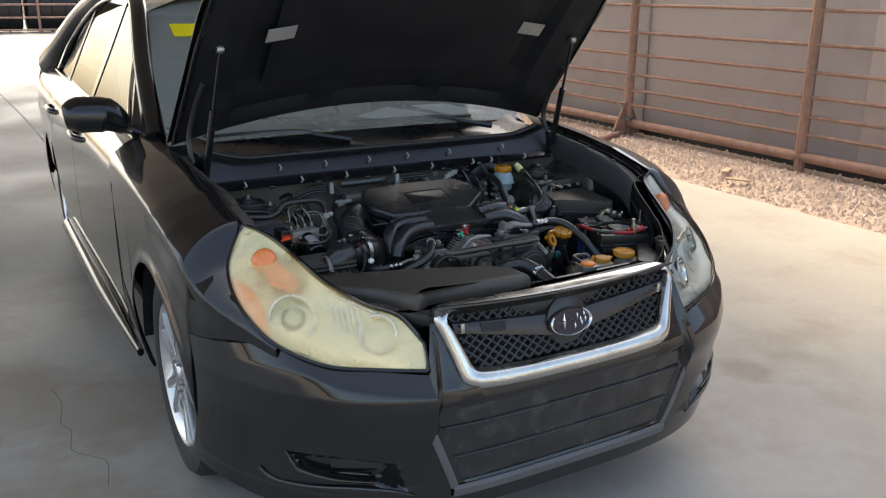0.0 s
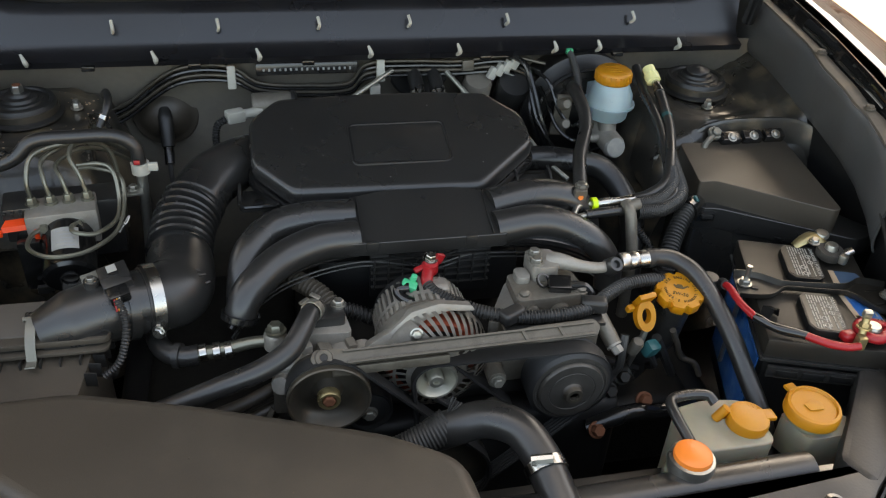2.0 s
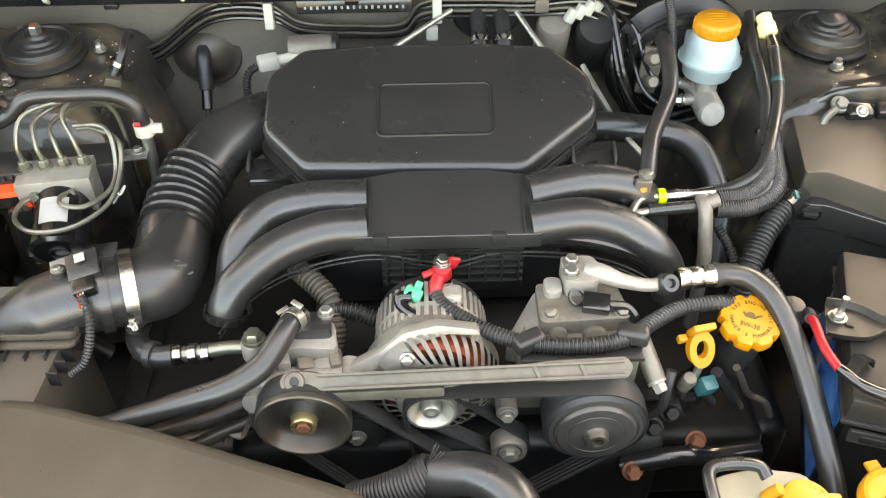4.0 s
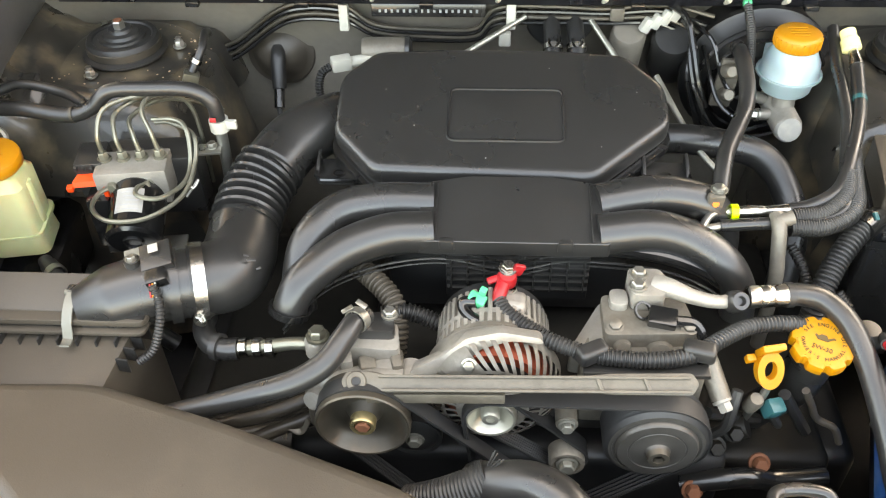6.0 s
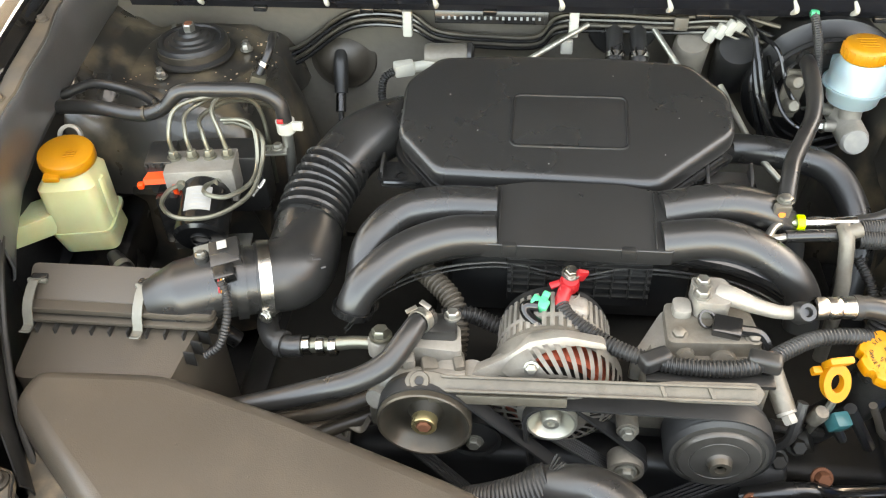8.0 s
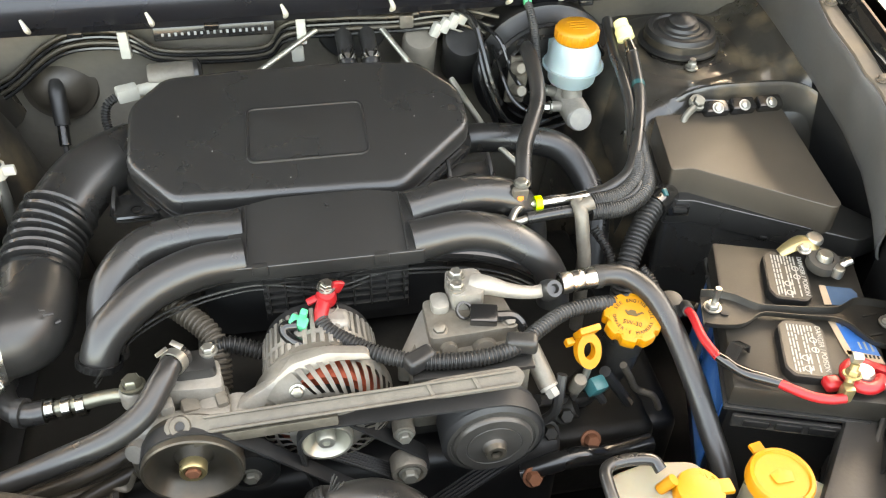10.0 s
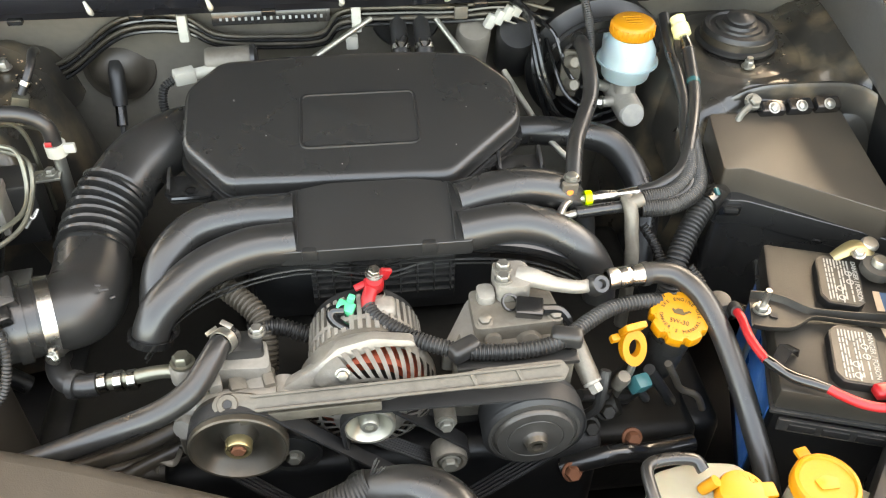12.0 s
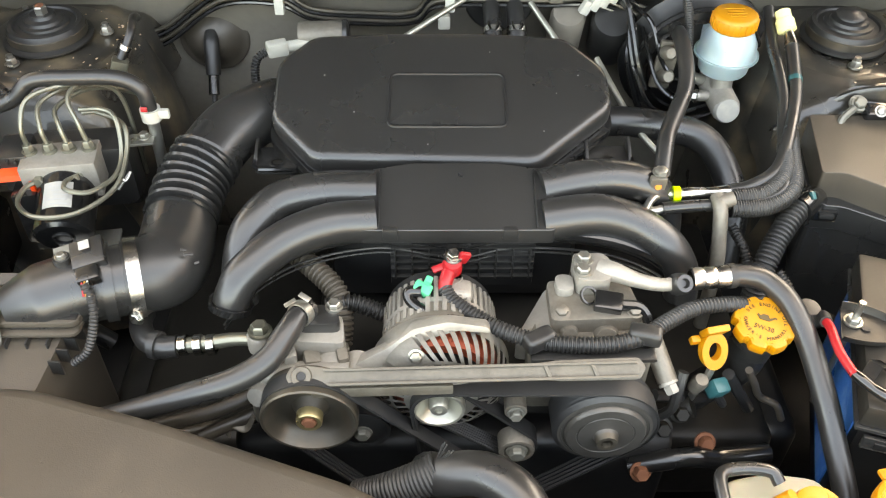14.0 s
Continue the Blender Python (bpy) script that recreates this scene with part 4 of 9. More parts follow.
def abs_hose():
    t = holder("vacuum_hose", (-0.45, -0.1, 0.68), "black rubber hose arching over the brake modulator to a steel pipe", "hose")
    part("hose", tube([(-0.68, -0.11, 0.82), (-0.62, -0.125, 0.83), (-0.56, -0.13, 0.825), (-0.527, -0.128, 0.835), (-0.5, -0.122, 0.856), (-0.45, -0.118, 0.858), (-0.4, -0.115, 0.855), (-0.376, -0.115, 0.838), (-0.372, -0.117, 0.81)], 0.0096, 8, 14), hose_rubber, t)
    part("end_clamp", lathe([(0.0096, -0.008), (0.0125, -0.008), (0.0125, 0.008), (0.0096, 0.008)], (-0.372, -0.117, 0.806), (0, 0, 1), 20), white_plastic, t, "white plastic hose clamp")
    part("clamp_ear", box((0.014, 0.007, 0.012), (-0.355, -0.12, 0.808), round_by=0.002), white_plastic, t)
    part("paint_dot", box((0.008, 0.002, 0.006), (-0.374, -0.131, 0.821), (-10, 0, 0), 0.0005), red, t)
    part("pipe", tube([(-0.372, -0.117, 0.8), (-0.373, -0.118, 0.75), (-0.376, -0.12, 0.68), (-0.385, -0.13, 0.6)], 0.0075, 6, 12), steel, t, "pale plated steel pipe")
    part("second_hose", tube([(-0.685, -0.09, 0.825), (-0.64, -0.08, 0.838), (-0.58, -0.09, 0.834), (-0.545, -0.112, 0.832), (-0.53, -0.128, 0.828)], 0.007, 8, 10), hose_rubber, t)
    part("band", lathe([(0.0096, -0.002), (0.0106, -0.002), (0.0106, 0.002), (0.0096, 0.002)], (-0.552, -0.13, 0.8265), (1, 0, 0.1), 18), pulley_mat, t)
    return t


def steering_tank():
    t = holder("steering_fluid_tank", (-0.614, -0.198, 0.66), "yellowed translucent fluid tank with a yellow screw cap", "fluid tank")
    plan = rounded([(-0.684, -0.163), (-0.612, -0.154), (-0.6, -0.224), (-0.672, -0.237)], 0.014, 4)
    low = rounded([(-0.672, -0.169), (-0.62, -0.164), (-0.613, -0.213), (-0.664, -0.224)], 0.012, 4)
    part("tank", sheet([[(x, y, 0.785) for x, y in low], [(x, y, 0.772) for x, y in plan], [(x, y, 0.715) for x, y in plan], [(x + (x + 0.658) * 0.05, y - 0.004, 0.7) for x, y in plan], [(x * 0.97 - 0.014, y * 0.97 - 0.006, 0.672) for x, y in plan]], closed_rows=True), tank_yellow, t)
    part("tank_top", prism(low, 0.777, 0.787, 0.004), tank_yellow, t)
    part("tank_rib", prism(rounded([(-0.62, -0.21), (-0.601, -0.2), (-0.601, -0.19), (-0.62, -0.185)], 0.003), 0.69, 0.77, 0.003), tank_yellow, t)
    part("seam", prism([(x + (x + 0.658) * 0.1, y + (y + 0.195) * 0.1) for x, y in plan], 0.7, 0.706, 0.001), tank_yellow, t)
    part("neck", lathe([(0.026, 0), (0.026, 0.015), (0.024, 0.02), (0, 0.02)], (-0.64, -0.193, 0.772), (0.05, -0.05, 1), 24), tank_yellow, t)
    cap = part("cap", lathe([(0, 0.017), (0.03, 0.018), (0.034, 0.016), (0.0355, 0.012), (0.0355, 0.003), (0.033, 0), (0, 0)], (-0.641, -0.192, 0.791), (0.08, -0.1, 1), 32), yellow, t, "yellow plastic screw cap")
    part("tab", box((0.02, 0.014, 0.007), (-0.646, -0.229, 0.793), (8, 4, 10), 0.002), yellow, cap)
    for i in range(3):
        part("moulded_mark", box((0.014, 0.002, 0.001), (-0.63, -0.195 - 0.005 * i, 0.8095), (0, 5, 20), 0.0003), yellow, cap)
    part("bracket", prism(rounded([(-0.735, -0.235), (-0.68, -0.19), (-0.65, -0.2), (-0.66, -0.222), (-0.72, -0.262)], 0.006), 0.728, 0.735, 0.002), tank_yellow, t)
    part("bracket", prism(rounded([(-0.725, -0.262), (-0.67, -0.222), (-0.66, -0.232), (-0.715, -0.278)], 0.004), 0.705, 0.735, 0.002), tank_yellow, t)
    ear = part("ear", lathe([(0.012, -0.003), (0.016, -0.003), (0.016, 0.003), (0.012, 0.003)], (-0.650, -0.156, 0.805), (0.1, -0.9, 0.5), 20), alloy, t)
    part("ear_plate", box((0.024, 0.004, 0.03), (-0.650, -0.154, 0.79), round_by=0.002), alloy, t)
    part("outlet", rod((-0.604, -0.228, 0.665), (-0.584, -0.253, 0.66), 0.009, 12), hose_rubber, t)
    part("hose", tube([(-0.596, -0.236, 0.663), (-0.569, -0.263, 0.66), (-0.534, -0.288, 0.66), (-0.47, -0.31, 0.65), (-0.42, -0.31, 0.6)], 0.0115, 8, 12), hose_rubber, t)
    part("hose_clip", lathe([(0.012, -0.005), (0.0135, -0.005), (0.0135, 0.005), (0.012, 0.005)], (-0.582, -0.250, 0.6615), (0.7, -0.6, 0), 18), steel, t)
    return t


def strut_mount(side):
    x, y = 0.557 * side, 0.072
    t = holder("strut_mount", (x, y, 0.79), "black rubber strut mount on the dusty inner wing", "strut mount", "strut mounts")
    part("mount", lathe([(0.06, 0), (0.06, 0.003), (0.053, 0.005), (0.0515, 0.02), (0.049, 0.0235), (0.043, 0.0235), (0.041, 0.021), (0.034, 0.022), (0.033, 0.025), (0.027, 0.026), (0.025, 0.03), (0.018, 0.032), (0.016, 0.036), (0, 0.036)], (x, y, 0.805), (0, 0, 1), 36), rubber, t)
    part("ring", lathe([(0.0515, 0.007), (0.0535, 0.007), (0.0532, 0.016), (0.0515, 0.017)], (x, y, 0.805), (0, 0, 1), 36), pulley_mat, t)
    if side < 0:
        part("nut", hexnut((x, y, 0.841), (0, 0, 1), 0.009, 0.011, flange=False), steel, t, "bare steel centre nut")
        part("stud", rod((x, y, 0.846), (x, y, 0.853), 0.006, 10), rust_spot, t)
    else:
        part("dust_cap", lathe([(0, 0.006), (0.009, 0.0055), (0.012, 0.003), (0.019, 0.002), (0.021, 0.0)], (x, y, 0.841), (0, 0, 1), 24), rubber, t)
    for a in ((250, 10, 130) if side < 0 else (262,)):
        bx, by = x + 0.077 * math.cos(radians(a)), y + 0.077 * math.sin(radians(a))
        n = part("stud_nut", hexnut((bx, by, 0.804), (0, 0, 1), 0.007, 0.01), steel, t)
        part("stud", rod((bx, by, 0.812), (bx, by, 0.819), 0.0045, 8), steel, n)
    return t


BATTERY = pose(0.518, -0.434, 0, 0, 0, -18)


def battery():
    """A car battery, built square and turned a little to the wheel."""
    t = holder("battery", (0.521, -0.42, 0.52), "black car battery with side label, held by a bar clamp", "battery")

    def put(name, b, mat, parent=t, label=""):
        bmesh.ops.transform(b, matrix=BATTERY, verts=b.verts[:])
        return part(name, b, mat, parent, label)

    put("case", box((0.158, 0.22, 0.175), (-0.006, 0.006, 0.612), round_by=0.006), battery_case)
    put("lid", box((0.167, 0.23, 0.03), (-0.006, 0.006, 0.717), round_by=0.005), battery_top)
    put("lid_lip", box((0.173, 0.236, 0.005), (-0.006, 0.006, 0.7), round_by=0.002), plastic)
    # carrying ledge with pockets along the front, their shade put in as dark boxes
    ledge = put("front_ledge", box((0.15, 0.006, 0.018), (-0.006, -0.112, 0.684), round_by=0.002), plastic)
    for i in range(4):
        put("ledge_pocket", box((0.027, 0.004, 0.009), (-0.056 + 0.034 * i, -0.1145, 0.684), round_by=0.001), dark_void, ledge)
    rng = random.Random(23)
    for y in (0.061, -0.053):
        plan = rounded([(-0.029, y - 0.041), (0.004, y - 0.041), (0.013, y - 0.031), (0.014, y + 0.031), (0.003, y + 0.041), (-0.026, y + 0.041), (-0.036, y + 0.03), (-0.037, y - 0.03)], 0.003, 2)
        vent = put("vent_cover", prism(plan, 0.73, 0.743, 0.0025), battery_case, t, "black vent cover with white warnings")
        put("warning_print", prism([(-0.0115 + (x + 0.0115) * 0.9, y + (v - y) * 0.93) for x, v in plan], 0.7428, 0.7434, 0), battery_top, vent, "dusty brown-black warning panel")
        part("lettering", text_mesh("DANGER / POISON", 0.0078, BATTERY @ Matrix.Translation((0.0065, y + 0.001, 0.7437)) @ pose(0, 0, 0, 0, 0, -90), 0.0002), label_white, vent)
        for i in range(2):
            for v in (y - 0.03, y - 0.015) if i else (y + 0.012, y - 0.002):
                put("warning_mark", lathe([(0.0042, 0), (0.0042, 0.0006), (0.0031, 0.0006), (0.0031, 0)], (-0.001 - 0.012 * i, v, 0.7434), (0, 0, 1), 12), label_white, vent)
        for i in range(8):
            at = y + 0.033
            while at > y - 0.03:
                long = rng.uniform(0.005, 0.015)
                if i not in (1, 4) or at > y + 0.018:
                    put("print_bar", box((0.0015, long, 0.0005), (-0.0005 - 0.0036 * i, at - long / 2, 0.7437), round_by=0), label_white, vent)
                at -= long + 0.002
    # side and top labels
    put("side_label", box((0.002, 0.19, 0.13), (-0.0862, 0.006, 0.62), round_by=0.0005), blue, t, "blue printed side label")
    top = put("top_label", prism([(0.029, 0.03), (0.066, 0.032), (0.069, 0.054), (0.064, 0.061), (0.028, 0.061)], 0.7318, 0.7326, 0), label_blue, t, "grey-blue printed label with a tan edge")
    put("label_strip", prism([(0.0275, 0.029), (0.036, 0.03), (0.0345, 0.061), (0.027, 0.061)], 0.7325, 0.733, 0), wood_chip, top)
    low = put("top_label", prism([(0.026, 0.01), (0.056, 0.011), (0.067, -0.013), (0.0745, -0.053), (0.037, -0.044)], 0.7318, 0.7326, 0), blue, t, "blue printed label with a tan edge")
    put("label_strip", prism([(0.025, 0.01), (0.032, 0.0105), (0.044, -0.046), (0.036, -0.045)], 0.7325, 0.733, 0), wood_chip, low)
    put("label_strip", prism([(0.037, -0.039), (0.0725, -0.043), (0.0745, -0.054), (0.038, -0.048)], 0.7325, 0.733, 0), wood_chip, low)
    put("label_patch", prism([(0.036, 0.0105), (0.052, 0.011), (0.05, 0.0), (0.04, -0.004)], 0.7325, 0.733, 0), label_blue, low)
    for i in range(3):
        put("print_bar", box((0.0022, 0.014 - 0.002 * i, 0.0004), (0.0655 - 0.006 * i, -0.03, 0.7328), (0, 0, 8), 0), label_white, low)
    for i in range(7):
        put("print_bar", box((0.002, 0.0045, 0.0004), (0.044 + 0.0042 * i, -0.0455, 0.7333), (0, 0, 5), 0), ink, low)
    # pressed hold-down bar, waisted in the middle, with turned-up edges
    rows = []
    for x, a, b in ((-0.114, -0.033, 0.017), (-0.104, -0.0335, 0.0185), (-0.09, -0.0325, 0.0185), (-0.076, -0.0295, 0.0155), (-0.066, -0.023, 0.0105), (-0.056, -0.0125, 0.006), (-0.046, -0.0065, 0.004), (-0.02, -0.0055, 0.0055), (0.0, -0.0045, 0.0075), (0.028, -0.003, 0.0115), (0.038, -0.006, 0.015), (0.046, -0.012, 0.0215), (0.054, -0.021, 0.029), (0.063, -0.0285, 0.0335), (0.075, -0.033, 0.0355), (0.096, -0.034, 0.036)):
        drop = 0.0 if x < 0.05 else -0.12 * (x - 0.05)
        rows.append([(x, v, 0.7375 + h + drop) for v, h in ((a - 0.0012, 0.0085), (a, 0.0085), (a + 0.0014, 0.004), (a + 0.0032, 0.0005), (b - 0.0032, 0.0005), (b - 0.0014, 0.004), (b, 0.0085), (b + 0.0012, 0.0085))])
    bar = put("hold_down_bar", sheet(spread_rows(rows, 3), 0.0018), clamp_bar, t, "pressed steel hold-down bar under brown dust")
    put("bar_slot", prism(rounded([(-0.094, -0.012), (-0.085, -0.013), (-0.085, -0.006), (-0.094, -0.005)], 0.002, 2), 0.7386, 0.7398, 0), dark_void, bar)
    for y in (-0.014, 0.016):
        put("bar_rib", box((0.02, 0.003, 0.002), (0.073, y, 0.7362), (0, 6, 25), 0.001), clamp_bar, bar)
    for x, y, h in ((-0.1025, -0.003, 0.766), (0.0885, 0.003, 0.78)):
        r = put("hold_down_rod", rod((x, y, 0.6), (x + 0.002, y + 0.004, h), 0.0036, 10), steel)
        put("nut", hexnut((x, y, 0.739), (0, 0, 1), 0.0075, 0.008), steel, r)
    # rear terminal with a stained bare clamp
    term = put("terminal", lathe([(0.0, 0.021), (0.0075, 0.021), (0.009, 0.018), (0.01, 0)], (0.032, 0.086, 0.74), (0, 0, 1), 18), steel)
    put("terminal_clamp", lathe([(0.0102, -0.007), (0.0185, -0.006), (0.0195, 0.0), (0.0185, 0.006), (0.0102, 0.007)], (0.032, 0.086, 0.747), (0.05, -0.08, 1), 24), clutch_face, term, "stained dark lead clamp")
    put("clamp_jaw", prism(rounded([(0.038, 0.068), (0.048, 0.062), (0.054, 0.07), (0.046, 0.08)], 0.003, 2), 0.741, 0.755, 0.003), steel, term)
    put("clamp_tail", tube([(0.048, 0.083, 0.747), (0.056, 0.086, 0.75), (0.063, 0.088, 0.753)], [0.006, 0.007, 0.0065], 5, 10, flat=0.7), bright_steel, term)
    put("cable_lug", tube([(0.026, 0.1, 0.75), (0.019, 0.106, 0.755), (0.008, 0.109, 0.755), (-0.004, 0.104, 0.75), (-0.014, 0.1, 0.742)], [0.008, 0.0095, 0.0105, 0.009, 0.007], 6, 10, flat=0.6), brass, term, "corroded tan cable lug")
    put("clamp_bolt", hexnut((0.01, 0.096, 0.755), (0, -0.2, 1), 0.006, 0.007), bright_steel, term)
    put("clamp_bolt", lathe([(0, 0.004), (0.0085, 0.003), (0.0105, 0.0), (0.0105, -0.003)], (0.024, 0.113, 0.76), (0, -0.1, 1), 16), steel, term)
    # front terminal in its split red ring
    term = put("terminal", lathe([(0, 0.019), (0.0085, 0.019), (0.0105, 0.016), (0.0115, 0)], (0.04, -0.086, 0.736), (0, 0, 1), 18), steel)
    ring = [(0.04 + 0.0165 * math.cos(math.radians(a)), -0.086 + 0.0165 * math.sin(math.radians(a)), 0.746) for a in range(30, 361, 15)]
    put("red_clamp", tube(ring, 0.0072, 2, 10, flat=0.9), red, term, "red plastic-coated ring clamp")
    put("red_jaw", box((0.02, 0.011, 0.013), (0.057, -0.0755, 0.7455), (0, 0, -20), 0.004), red, term)
    put("red_jaw", box((0.018, 0.01, 0.013), (0.056, -0.094, 0.7455), (0, 0, 15), 0.004), red, term)
    put("red_heel", box((0.018, 0.016, 0.013), (0.008, -0.098, 0.742), (0, 0, 20), 0.005, 3), red, term)
    put("jaw_screw", rod((0.054, -0.097, 0.746), (0.07, -0.091, 0.747), 0.0052, 8), steel, term)
    post = put("clamp_bolt", rod((0.02, -0.107, 0.738), (0.023, -0.094, 0.77), 0.0048, 10), brass, term, "yellowish plated clamp bolt")
    put("bolt_head", box((0.011, 0.008, 0.01), (0.024, -0.09, 0.774), (10, 0, 5), 0.002), pale_zinc, post)
    put("clamp_nut", hexnut((0.0225, -0.098, 0.757), (0.1, 0.3, 1), 0.0072, 0.008), brass, post)
    put("clamp_ear", box((0.012, 0.012, 0.02), (0.019, -0.11, 0.744), (0, 0, 10), 0.003), brass, term)
    return t


def battery_cable():
    t = holder("battery_cable", (0.452, -0.480, 0.730), "red battery cable partly wrapped in black tape", "cable")

    def run(name, pts, r, mat, label=""):
        b = tube(pts, r, 8, 12)
        bmesh.ops.transform(b, matrix=BATTERY, verts=b.verts[:])
        return part(name, b, mat, t, label)

    run("sleeve", [(-0.13, -0.015, 0.742), (-0.127, -0.027, 0.746), (-0.1215, -0.049, 0.746), (-0.1165, -0.063, 0.746), (-0.105, -0.083, 0.745)], 0.0049, red, "red insulating sleeve")
    run("taped_run", [(-0.108, -0.079, 0.745), (-0.098, -0.086, 0.744), (-0.088, -0.0925, 0.7425), (-0.076, -0.0985, 0.742), (-0.06, -0.102, 0.742), (-0.0435, -0.106, 0.742)], [0.005, 0.0062, 0.0056, 0.0066, 0.0066, 0.0052], gloss_plastic, "black tape wrap")
    run("sleeve", [(-0.046, -0.1055, 0.742), (-0.033, -0.112, 0.742), (-0.015, -0.1185, 0.742), (0.003, -0.1195, 0.742), (0.017, -0.1165, 0.743)], 0.0052, red, "red insulating sleeve")
    run("loop", [(-0.131, 0.01, 0.72), (-0.131, 0.0, 0.735), (-0.13, -0.015, 0.742)], 0.0066, rubber)
    part("boot", lathe([(0, 0.018), (0.012, 0.016), (0.018, 0.006), (0.018, 0)], (0.381, -0.382, 0.722), (0, 0, 1), 16), rubber, t)
    b = sheet([[(-0.0965, -0.073, 0.738), (-0.086, -0.082, 0.739)], [(-0.091, -0.06, 0.748), (-0.08, -0.071, 0.751)], [(-0.08, -0.054, 0.744), (-0.07, -0.063, 0.747)], [(-0.076, -0.051, 0.734), (-0.067, -0.06, 0.734)]], 0.0015)
    bmesh.ops.transform(b, matrix=BATTERY, verts=b.verts[:])
    part("tape_flap", b, gloss_plastic, t, "loose curled tape flap")
    return t


def fuse_box():
    t = holder("fuse_box", (0.56, -0.19, 0.6), "dusty black plastic fuse box with a sloping lid", "fuse box")

    def top(x, y):
        return 0.776 + 0.03 * (y + 0.2)

    part("lid", prism(rounded([(0.467, -0.08), (0.653, -0.086), (0.63, -0.294), (0.618, -0.298), (0.474, -0.198), (0.446, -0.198)], 0.006, 3), lambda x, y: top(x, y) - 0.045, top, 0.004, 3), dusty_plastic, t)
    part("lid_skirt", prism(rounded([(0.462, -0.076), (0.657, -0.082), (0.668, -0.245), (0.702, -0.292), (0.692, -0.308), (0.655, -0.318), (0.478, -0.216), (0.438, -0.212)], 0.008, 3), 0.7, lambda x, y: 0.738 - 0.03 * (x - 0.45), 0.005, 3), plastic, t)
    part("base", prism(rounded([(0.467, -0.085), (0.65, -0.095), (0.69, -0.29), (0.65, -0.31), (0.475, -0.21), (0.443, -0.208)], 0.01, 3), 0.56, 0.699, 0.004), plastic, t)
    part("latch", box((0.03, 0.012, 0.016), (0.458, -0.214, 0.724), (0, 0, -8), 0.003), gloss_plastic, t)
    part("latch_slot", box((0.018, 0.006, 0.006), (0.458, -0.221, 0.727), (0, 0, -8), 0.001), dark_void, t)
    for i in range(2):
        part("vent", box((0.009, 0.004, 0.005), (0.55 + 0.05 * i, -0.278 - 0.022 * i, 0.716), (0, 0, -22), 0.001), gloss_plastic, t)
    return t


def brake_tank():
    t = holder("brake_fluid_tank", (0.383, 0.03, 0.75), "bluish translucent brake fluid tank with a yellow cap", "fluid tank")
    c = (0.382, 0.035)
    part("tank", lathe([(0.0, 0.0), (0.032, 0.0), (0.034, 0.003), (0.036, 0.021), (0.0415, 0.024), (0.0415, 0.028), (0.039, 0.031), (0.038, 0.044), (0.031, 0.057), (0.028, 0.064), (0, 0.066)], (*c, 0.777), (0, 0, 1), 30), tank_blue, t)
    part("tank_seam", lathe([(0.0405, 0.0), (0.044, 0.0), (0.044, 0.003), (0.0405, 0.003)], (*c, 0.8015), (0, 0, 1), 30), tank_blue, t)
    part("tank_rear", box((0.05, 0.06, 0.06), (0.38, 0.075, 0.797), round_by=0.012, seg=3), tank_blue, t)
    cap = part("cap", lathe([(0, 0.021), (0.026, 0.021), (0.029, 0.019), (0.0305, 0.015), (0.0305, 0.002), (0.029, 0), (0, 0)], (*c, 0.842), (0, 0, 1), 40), yellow, t, "yellow plastic cap with moulded writing")
    for i in range(24):
        a = math.pi * 2 * i / 24
        part("grip_rib", box((0.0022, 0.002, 0.014), (c[0] + 0.0305 * math.cos(a), c[1] + 0.0305 * math.sin(a), 0.851), (0, 0, math.degrees(a)), 0.0005), yellow, cap)
    for i in range(4):
        part("moulded_mark", box((0.026 - 0.006 * (i % 2), 0.002, 0.0008), (c[0], c[1] + 0.011 - 0.007 * i, 0.8634), round_by=0.0002), yellow, cap)
    return t


